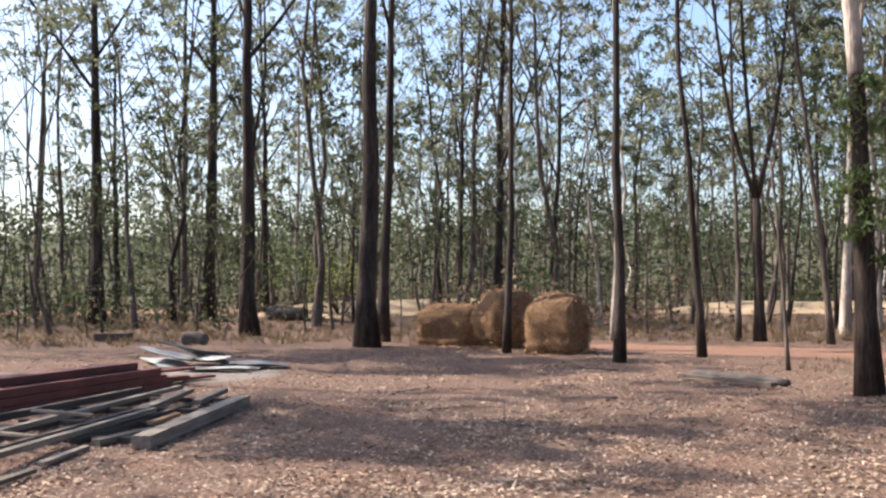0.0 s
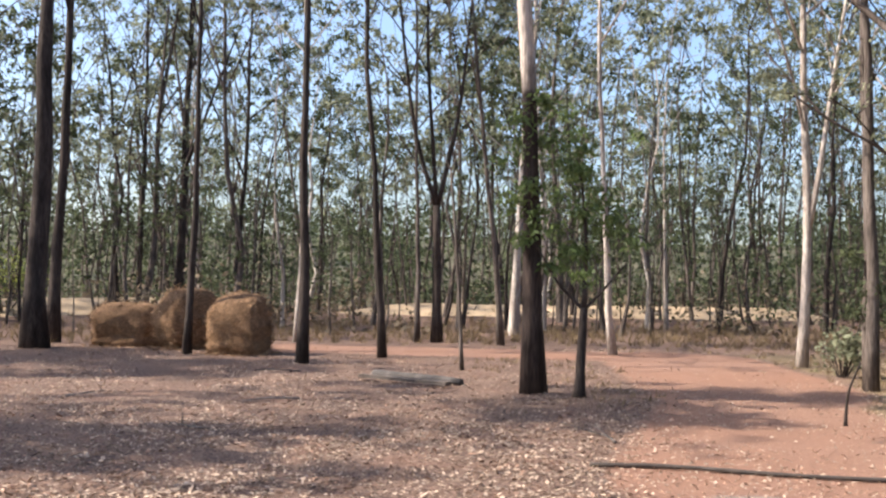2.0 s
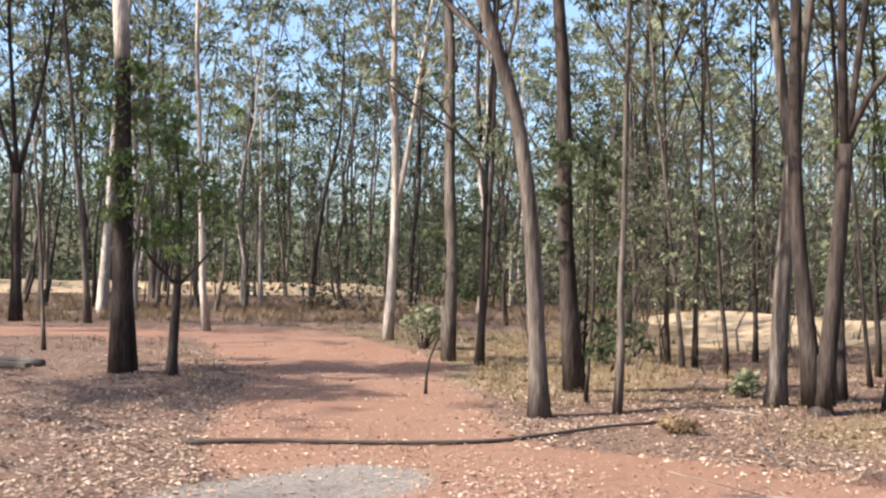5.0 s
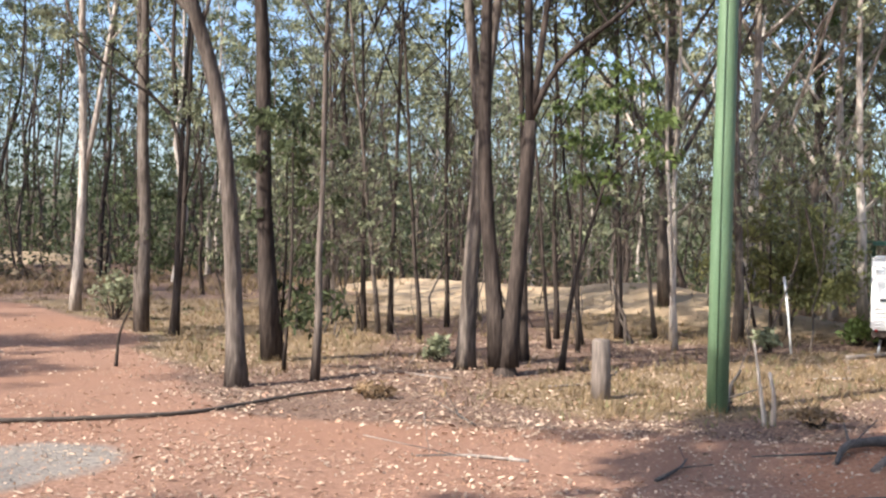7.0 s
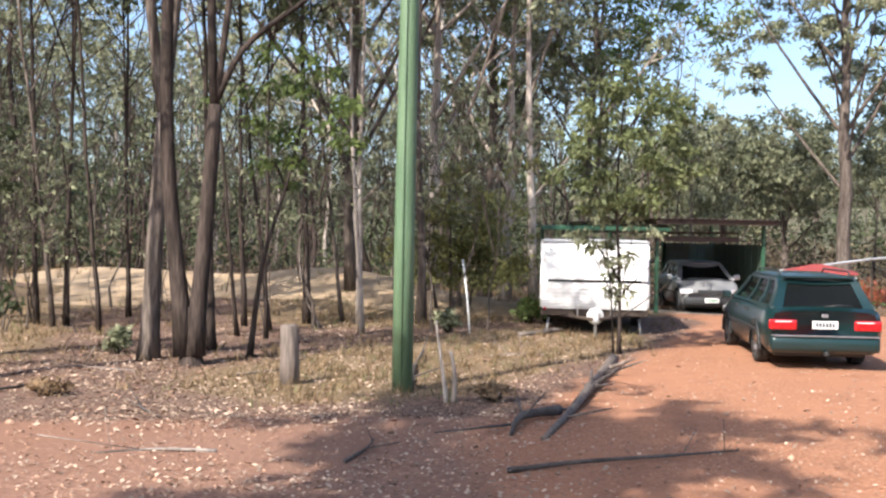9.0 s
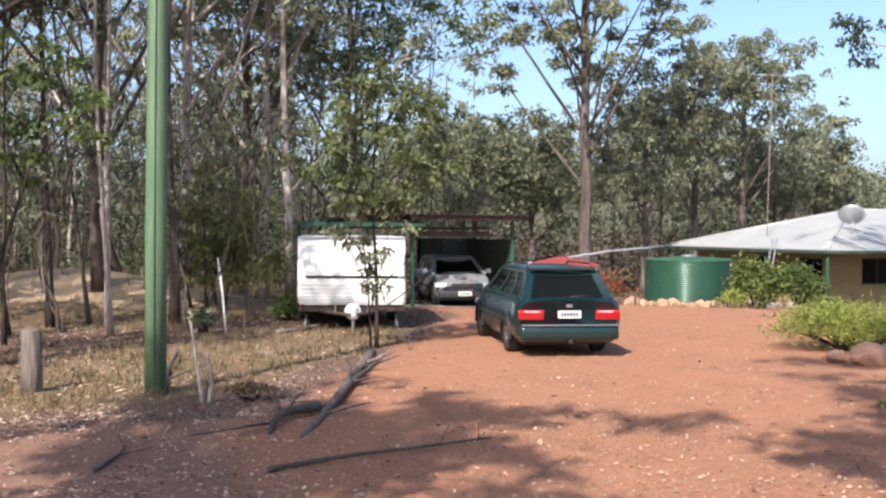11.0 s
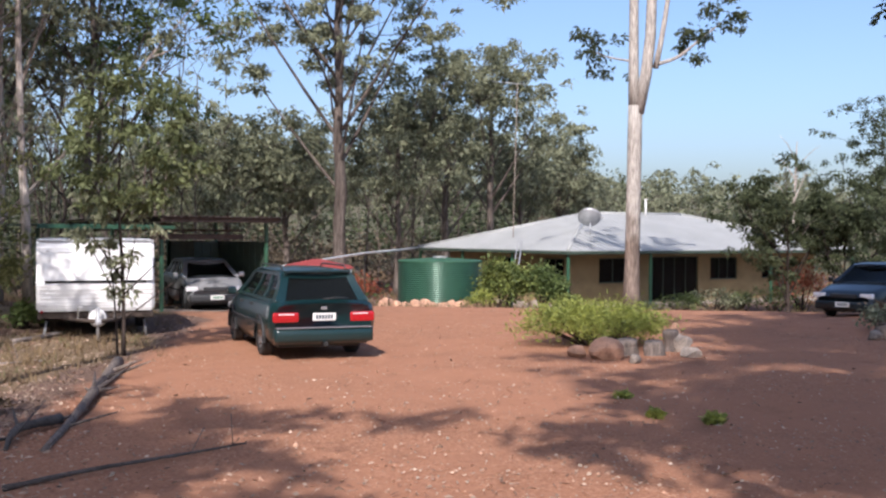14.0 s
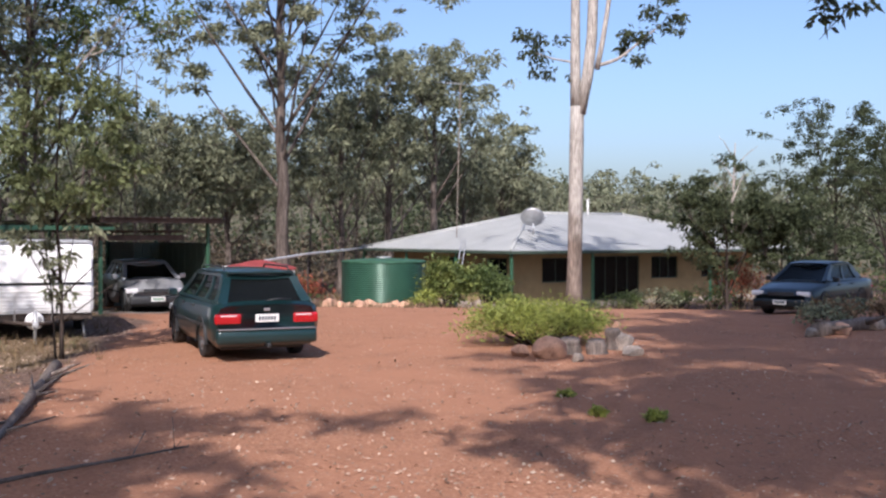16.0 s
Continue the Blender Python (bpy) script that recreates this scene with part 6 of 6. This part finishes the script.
for k, (x, y) in enumerate(((8.91, 3.81), (8.18, 5.5), (9.9, 6.9), (13.2, 7.2), (6.2, 13.0), (2.5, 18.5), (1.0, 15.0), (-0.5, 20), (3.5, 24.5), (12.5, 9.4), (14.8, 7.4), (16.9, 4.6))):
    a = k * 1.9
    log([(x - 0.5 * math.cos(a), y - 0.5 * math.sin(a), 0.012), (x, y, 0.03), (x + 0.55 * math.cos(a + 0.3), y + 0.55 * math.sin(a + 0.3), 0.015)], 0.018, 0.008, WOOD_SILVER if k % 2 else CHAR, "thin dry stick on the leaf litter", "stick", "stick", "dry sticks", 20 + k, 2)

log([(19.7, -10.9, 0.1), (20.5, -12.0, 0.13), (21.5, -13.6, 0.12)], 0.16, 0.12, POST_WOOD, "grey log edging the far bed of the yard", seed=80, stubs=5)
for i, (x, y, r_) in enumerate(((19.5, -10.7, 0.16), (20.0, -11.6, 0.2), (20.9, -12.9, 0.22), (21.6, -12.2, 0.2))):
    rock(x, y, r_ * 1.2, r_, r_ * 0.8, 440 + i, STONE_PINK if i % 2 else STONE_GREY, "rough stone beside the log edging", "stones beside the log")
for i, (x, y) in enumerate(((21.4, -11.9), (22.3, -12.7), (23.2, -13.6), (22.2, -14.0))):
    shrub(x, y, 0.5, 0.55, 0.55, LEAF_DRY if i % 2 else LEAF_GREY, 340 + i, "straggly dry garden plant behind the log", 500, 0.11)

# stump post, green pole, marker stake, dead saplings
sp = thing("stump_post", pose(12.43, 6.43, gz(12.43, 6.43)), "short weathered grey timber post", "post")
v, f = tube_arrays(np.array([(0, 0, -0.1), (0.005, 0, 0.3), (0.0, 0.01, 0.74), (0, 0.01, 0.77)]), [0.13, 0.125, 0.118, 0.09], 14)
link_mesh("trunk", v, f, POST_WOOD, sp, smooth=True)
gp = thing("utility_pole", pose(12.51, 4.89, gz(12.51, 4.89)), "green painted timber power pole", "pole")
v, f = tube_arrays(np.array([(0, 0, -0.2), (0.0, 0, 2.0), (0.01, -0.02, 5.0), (0.02, -0.05, 9.0)]), [0.132, 0.128, 0.118, 0.105], 20)
link_mesh("shaft", v, f, POLE_GREEN, gp, smooth=True)
pipe("conduit", [(-0.135, -0.03, -0.1), (-0.13, -0.03, 3.0), (-0.115, -0.05, 8.8)], 0.012, POLE_GREEN, gp)
st = thing("marker_stake", pose(20.3, 6.5, gz(20.3, 6.5)), "thin white plastic marker stake", "stake")
pipe("stake", [(0, 0, -0.1), (-0.02, 0.07, 0.7), (-0.05, 0.16, 1.42)], 0.022, PVC, st)
pipe("cap", [(-0.05, 0.16, 1.42), (-0.052, 0.164, 1.45)], 0.026, PVC, st)
shaped_tree(11.9, 4.08, [([(11.9, 4.08, -0.05), (11.88, 4.16, 0.5), (11.85, 4.22, 0.95)], 0.03, 0.012, 0), ([(11.93, 4.02, -0.05), (11.95, 4.0, 0.3), (11.9, 4.05, 0.6)], 0.035, 0.02, 0)], BARK_PALE, LEAF_GREY, 501, "pale dead sapling stems on dry grass", name="dead_sapling", group="dead stems", category="dead sapling")


# ---- round hay bales ----
def hay_bale(x, y, rz, r, w, seed, label, slump=0.0, flat=0.0):
    rng = np.random.default_rng(seed)
    ob = thing("hay_bale", pose(x, y, gz(x, y), 0, 0, rz), label, "hay bale", "hay bales")
    n, k = 40, 12
    v, f = [], []
    prof = [(0.02, -w / 2 - 0.08), (r * 0.45, -w / 2 - 0.05), (r * 0.72, -w / 2), (r * 0.84, -w / 2 + 0.06)] + [(r * (1.04 - 0.16 * abs(2 * i / k - 1) ** 2.5), -w / 2 + w * i / k) for i in range(1, k)] + [(r * 0.84, w / 2 - 0.06), (r * 0.72, w / 2), (r * 0.45, w / 2 + 0.05), (0.02, w / 2 + 0.08)]
    vv, f = lathe(prof, n, "y")
    for p in vv:
        p = Vector(p)
        d = 1 + 0.13 * noise.noise(p * 1.5 + Vector((seed, 0, 0))) + 0.05 * noise.noise(p * 4.5 + Vector((0, seed, 0)))
        q = p * d
        z = q.z + r
        if z < r * 0.5:
            s = 1 + (0.28 + slump) * (1 - z / (r * 0.5))
            q.x *= s
            q.y *= 1 + slump * 0.5 * (1 - z / (r * 0.5))
        z = max(z, 0.0) * (1 - flat)
        v.append((q.x, q.y, z - 0.04))
    part("body", bm_from(v, f), HAY, ob, smooth=True)
    pts = []
    for _ in range(2600):
        p = Vector(v[rng.integers(0, len(v))]) + Vector(rng.normal(size=3) * 0.05)
        pts.append((p.x, p.y, max(p.z, 0.01)))
    for _ in range(500):
        a, q = rng.uniform(0, 6.28), r * rng.uniform(0.8, 1.5 + slump)
        pts.append((math.cos(a) * q, math.sin(a) * q * 0.8, 0.02))
    V, F = leaf_arrays(np.array(pts), rng, 0.16, 0.012, 0.1)
    link_mesh("loose_straw", V, F, STRAW, ob)
    return ob


hay_bale(3.25, 30.5, 62, 0.84, 1.45, 1, "round brown hay bale with a ragged face", 0.38)
hay_bale(1.95, 33.0, 30, 0.92, 1.3, 2, "round brown hay bale behind a thin trunk", 0.08)
hay_bale(0.25, 34.8, 70, 0.78, 1.9, 3, "collapsed hay bale spilling loose straw", 0.55, 0.14)


# ---- stacked timber, red boards and old roofing tin ----
def board(a, b, w, t, z, material, label, name="plank", group="timber pile", category="plank", tilt=0.0):
    (x0, y0), (x1, y1) = a, b
    L = math.hypot(x1 - x0, y1 - y0)
    bm = box(-L / 2, L / 2, -w / 2, w / 2, 0, t, 0.006)
    me = bpy.data.meshes.new(name)
    bm.to_mesh(me)
    bm.free()
    me.materials.append(material)
    ob = new(name, me)
    xm, ym = (x0 + x1) / 2, (y0 + y1) / 2
    ob.matrix_world = pose(xm, ym, gz(xm, ym) + z, tilt, 0, math.degrees(math.atan2(y1 - y0, x1 - x0)))
    return tagged(ob, label, category, group)


PALE = "long weathered grey timber plank in a loose pile"
board((-4.42, 11.8), (-4.32, 13.0), 0.10, 0.05, 0.02, TIMBER_GREY, "short pale timber offcut on leaf litter")
board((-4.9, 11.6), (-4.29, 15.9), 0.11, 0.07, 0.12, TIMBER_GREY, PALE)
board((-5.55, 13.0), (-4.64, 19.0), 0.10, 0.07, 0.16, TIMBER_GREY, PALE)
board((-3.66, 13.0), (-3.29, 17.6), 0.24, 0.16, 0.02, TIMBER_GREY, "thick grey timber beam on the ground")
board((-4.3, 13.3), (-3.89, 14.4), 0.14, 0.08, 0.02, TIMBER_GREY, "short grey timber block beside the beam")
board((-4.42, 15.7), (-4.42, 18.7), 0.16, 0.08, 0.12, TIMBER_GREY, PALE)
board((-4.0, 17.4), (-3.94, 19.3), 0.15, 0.08, 0.06, TIMBER_GREY, PALE)
board((-5.75, 15.05), (-4.7, 14.4), 0.06, 0.04, 0.24, TIMBER_GREY, "thin pale batten lying across the planks")
board((-5.5, 13.1), (-4.8, 12.7), 0.06, 0.04, 0.20, TIMBER_GREY, "thin pale batten lying across the planks")
board((-4.5, 10.4), (-4.35, 11.4), 0.10, 0.05, 0.02, TIMBER_GREY, "short pale timber offcut on leaf litter")
board((-3.98, 14.6), (-3.86, 15.6), 0.10, 0.05, 0.10, STRAW, "yellowish timber offcut in the pile")
board((-6.3, 14.8), (-5.35, 19.0), 0.12, 0.10, 0.10, TIMBER_DARK, "dark timber rail under the pile")
for i, (a, b, w) in enumerate((((-5.9, 13.2), (-5.0, 18.8), 0.1), ((-5.2, 12.6), (-4.55, 17.0), 0.1), ((-4.6, 13.4), (-4.1, 17.2), 0.12), ((-5.9, 14.0), (-5.2, 17.5), 0.12))):
    board(a, b, w, 0.08, 0.02 + 0.03 * (i % 2), TIMBER_DARK, "dark timber rail under the pile")
for i in range(4):
    board((-6.2 + i * 0.1, 14.0 + i * 1.5), (-3.9 + i * 0.1, 13.6 + i * 1.5), 0.1, 0.08, 0.0, TIMBER_DARK, "dark bearer under the timber pile")
for layer in range(4):
    for i in range(3 - (layer > 2)):
        o = 0.28 * i
        board((-7.7 + o + 0.12 * layer, 15.6 + 0.4 * layer), (-6.0 + o - 0.04 * layer, 20.7 - 0.25 * layer + 0.2 * i), 0.27, 0.13, 0.0 + 0.14 * layer, RED_OXIDE, "dark red painted steel section in a stack", "steel_section", "red steel stack", "steel beam")
for i, (a, b, z) in enumerate((((-6.4, 20.2), (-4.9, 22.6), 0.06), ((-6.8, 20.4), (-5.4, 22.9), 0.2), ((-6.5, 19.4), (-5.2, 21.6), 0.14))):
    board(a, b, 0.3, 0.05, z, RED_OXIDE, "dark red painted board beside the stack", "steel_section", "red steel stack", "steel beam")


def tin_sheet(x, y, rz, L, W, z, tilt, seed, label, buckle=0.06):
    rng = np.random.default_rng(seed)
    nx, ny = 44, 8
    v, f = [], []
    ph = rng.uniform(0, 6.28, 3)
    for o in (0.0, -0.006):
        for j in range(ny):
            for i in range(nx):
                a, b_ = W * (i / (nx - 1) - 0.5), L * (j / (ny - 1) - 0.5)
                v.append((a, b_, o + 0.012 * math.sin(i * math.pi / 2) + buckle * math.sin(a * 3 + ph[0]) * math.cos(b_ * 2.3 + ph[1]) + buckle))
    k = nx * ny
    for j in range(ny - 1):
        for i in range(nx - 1):
            q = (j * nx + i, j * nx + i + 1, (j + 1) * nx + i + 1, (j + 1) * nx + i)
            f += [q, tuple(t + k for t in reversed(q))]
    bm = bm_from(v, f)
    me = bpy.data.meshes.new("tin_sheet")
    bm.to_mesh(me)
    bm.free()
    me.materials.append(TIN_OLD)
    ob = new("tin_sheet", me)
    ob.matrix_world = pose(x, y, gz(x, y) + z, tilt, tilt * 0.4, rz)
    return tagged(ob, label, "roofing sheet", "old roofing tin")


TIN = "crumpled grey corrugated roofing sheet in a heap"
for i, (x, y, rz, L, W, z, t) in enumerate(((-7.0, 27.0, 30, 1.9, 0.8, 0.03, 3), (-6.4, 26.6, 75, 2.2, 0.9, 0.16, 9), (-5.7, 26.3, 20, 1.8, 0.8, 0.10, -7), (-5.0, 26.0, 60, 2.0, 0.8, 0.05, 5), (-4.4, 25.6, 100, 1.4, 0.7, 0.03, 4), (-6.2, 26.4, 130, 1.5, 0.8, 0.30, 14), (-5.2, 24.9, 80, 1.6, 0.6, 0.02, 2))):
    tin_sheet(x, y, rz, L, W, z, t, 600 + i, TIN, 0.05 + 0.02 * (i % 3))
log([(-6.6, 27.2, 0.62), (-6.3, 27.2, 0.66), (-6.0, 27.1, 0.6)], 0.17, 0.14, CHAR, "dark block of wood on top of the tin heap", seed=31)
rock(-7.5, 17.5, 0.5, 0.45, 0.35, 610, STONE_GREY, "grey lump beside the red stack", "stones by the pile")
board((-7.0, 25.2), (-4.3, 24.6), 0.1, 0.06, 0.02, TIMBER_GREY, "grey timber batten before the tin heap")
board((4.84, 21.98), (6.08, 19.81), 0.16, 0.07, 0.05, TIMBER_DARK, "old dark plank lying on the leaf litter")
board((-12.4, 38.5), (-11.2, 38.3), 0.6, 0.28, 0.0, TIMBER_DARK, "low dark timber crate among the trees", "timber_crate", "", "crate")

# ---- red cover and white pipe behind the estate car ----
rc = thing("shade_cover", pose(26.0, 0.0, gz(26, 0)), "red cloth shade cover on thin poles", "shade cover")
bm = bm_from([(-0.7, 0.85, 1.22), (-0.7, -0.85, 1.22), (0.7, -0.85, 1.22), (0.7, 0.85, 1.22), (0, 0.1, 1.40), (0, -0.1, 1.40), (-0.7, 0.85, 1.19), (-0.7, -0.85, 1.19), (0.7, -0.85, 1.19), (0.7, 0.85, 1.19)],
             [(0, 4, 3), (1, 2, 5), (0, 1, 5, 4), (2, 3, 4, 5), (0, 6, 7, 1), (1, 7, 8, 2), (2, 8, 9, 3), (3, 9, 6, 0)])
part("cloth", bm, CLOTH_RED, rc)
for x, y in ((-0.65, 0.8), (-0.65, -0.8), (0.65, -0.8), (0.65, 0.8)):
    pipe("pole", [(x, y, -0.05), (x, y, 1.22)], 0.016, STEEL, rc, sides=6)
wp = thing("water_pipe", pose(0, 0, 0), "white plastic pipe running to the house eave", "pipe")
pipe("pipe", [(26.0, 0.85, 1.20), (30, -0.2, 1.28), (36, -1.6, 1.36), (44, -3.4, 1.36), (53.6, -5.1, 1.35)], 0.04, PVC, wp)
for x, y, z in ((30, -0.2, 1.28), (36, -1.6, 1.36), (44, -3.4, 1.36)):
    pipe("stake", [(x, y, gz(x, y) - 0.1), (x, y, z)], 0.025, RUST_DARK, wp, sides=6)


# ---- leaf litter, bark, stones and dry grass, too many to count ----
def scatter(rng, count, d0, d1, a0=28.0, a1=-128.0):
    a = np.radians(rng.uniform(min(a0, a1), max(a0, a1), count))
    d = d0 * (d1 / d0) ** rng.uniform(0, 1, count)
    return -np.sin(a) * d, np.cos(a) * d


def ground_z(x, y):
    return land(x, y) + np.array([noise.noise((p * 0.7, q * 0.7, 0.3)) * 0.035 + noise.noise((p * 2.1, q * 2.1, 1.7)) * 0.018 for p, q in zip(x, y)])


def litter(name, label, count, seed, length, width, material, bare, d1=34):
    rng = np.random.default_rng(seed)
    x, y = scatter(rng, count, 7.0, d1)
    red, grass, sand, grey, _, yard = zones(x, y)
    clump = np.array([noise.noise((p * 0.55, q * 0.55, 4.0 + seed)) for p, q in zip(x, y)])
    keep = rng.uniform(0, 1, count) < np.clip(0.58 + clump * 1.5, 0.05, 1) * (1 - red * (1 - bare)) * (1 - grey * 0.7) * (1 - yard * 0.72)
    x, y = x[keep], y[keep]
    n = len(x)
    z = ground_z(x, y) + rng.uniform(0.006, 0.03, n)
    a = rng.uniform(0, 6.28, n)
    L, W = length * rng.uniform(0.5, 1.5, n), width * rng.uniform(0.5, 1.4, n)
    c = np.stack([x, y, z], -1)
    d = np.stack([np.cos(a), np.sin(a), rng.normal(size=n) * 0.22], -1) * L[:, None] * 0.5
    s = np.stack([-np.sin(a), np.cos(a), rng.normal(size=n) * 0.35], -1) * W[:, None] * 0.5
    V = np.stack([c - d, c + s + [0, 0, 0.008], c + d, c - s], 1).reshape(-1, 3)
    ob = link_mesh(name, V, np.arange(n * 4).reshape(n, 4), material)
    return tagged(ob, label, "leaf litter", kind="stuff")


LITTER_PALE = mat("pale_dry_leaves", (0.46, 0.345, 0.255), 0.8, vary=0.3, scale=3, bump=0, island=0.45, spec=0.2)
LITTER_BROWN = mat("brown_dry_leaves", (0.27, 0.165, 0.115), 0.85, vary=0.3, scale=3, bump=0, island=0.5, spec=0.2)
GRAVEL = mat("red_gravel", (0.42, 0.25, 0.165), 0.9, vary=0.35, scale=9, bump=0, island=0.5, spec=0.2)
litter("pale_leaf_litter", "pale dry gum leaves and bark strewn on the ground", 115000, 1, 0.066, 0.025, LITTER_PALE, 0.10)
litter("brown_leaf_litter", "brown dry gum leaves strewn on the ground", 68000, 2, 0.078, 0.026, LITTER_BROWN, 0.15)
litter("leaf_fragments", "small pale scraps of bark and leaf on the bare track", 60000, 3, 0.04, 0.022, LITTER_PALE, 1.0, 24)


def gravel():
    rng = np.random.default_rng(9)
    x, y = scatter(rng, 26000, 7.0, 30)
    red, *_ = zones(x, y)
    keep = rng.uniform(0, 1, len(x)) < 0.15 + red * 0.85
    x, y = x[keep], y[keep]
    n = len(x)
    r = 0.008 + 0.012 * rng.uniform(0, 1, n) ** 3
    r[rng.uniform(0, 1, n) < 0.012] *= 2.6
    z = ground_z(x, y)
    c = np.stack([x, y, z], -1)
    o = np.array([(1, 0.1, 0), (-0.2, 1, 0), (-1, -0.1, 0), (0.2, -1, 0), (0.1, 0, 0.9)])
    V = (c[:, None] + o[None] * (r[:, None, None] * rng.uniform(0.6, 1.4, (n, 5, 1)))).reshape(-1, 3)
    i = np.arange(n)[:, None, None] * 5
    F = (i + np.array([(0, 1, 4), (1, 2, 4), (2, 3, 4), (3, 0, 4)])[None]).reshape(-1, 3)
    tagged(link_mesh("gravel", V, F, GRAVEL), "small reddish stones on the bare driveway", "gravel", kind="stuff")


gravel()


def grass(name, label, count, seed, area, height, material, d0=10, d1=60):
    rng = np.random.default_rng(seed)
    x, y = scatter(rng, count, d0, d1)
    keep = rng.uniform(0, 1, count) < area(x, y)
    x, y = np.repeat(x[keep], 7), np.repeat(y[keep], 7)
    n = len(x)
    x, y = x + rng.normal(size=n) * 0.07, y + rng.normal(size=n) * 0.07
    z = land(x, y) - 0.01
    h = height * rng.uniform(0.4, 1.3, n)
    lean = rng.normal(size=(n, 2)) * 0.45
    a = rng.uniform(0, 6.28, n)
    w = 0.006 + 0.00035 * np.hypot(x, y)
    c = np.stack([x, y, z], -1)
    s = np.stack([np.cos(a) * w, np.sin(a) * w, np.zeros(n)], -1)
    tip = c + np.stack([lean[:, 0] * h, lean[:, 1] * h, h], -1)
    V = np.stack([c - s, c + s, tip], 1).reshape(-1, 3)
    return tagged(link_mesh(name, V, np.arange(n * 3).reshape(n, 3), material), label, "grass", kind="stuff")


GRASS_DRY = mat("dry_grass_blades", (0.265, 0.190, 0.108), 0.8, vary=0.3, scale=1.5, bump=0, island=0.4, translucent=0.25, spec=0.2)
GRASS_GREEN = mat("green_grass_blades", (0.225, 0.215, 0.105), 0.7, vary=0.3, scale=1.5, bump=0, island=0.4, translucent=0.3, spec=0.2)
grass("dry_grass", "dry straw-coloured grass between the trees", 26000, 21, lambda x, y: np.clip(zones(x, y)[1] * 0.42 + 0.12 * (np.hypot(x, y) > 16) * (x > 8), 0, 1) * (1 - zones(x, y)[0]) * (1 - zones(x, y)[2]), 0.16, GRASS_DRY)
grass("green_grass", "sparse green grass near the pole", 6000, 22, lambda x, y: zones(x, y)[1] * 0.3 * (1 - zones(x, y)[0]), 0.13, GRASS_GREEN, 10, 30)
grass("far_grass", "tall dry grass on the floor of the woods", 16000, 23, lambda x, y: 0.7 * (1 - zones(x, y)[0]) * (1 - zones(x, y)[2] * 0.8), 0.32, GRASS_DRY, 36, 110)
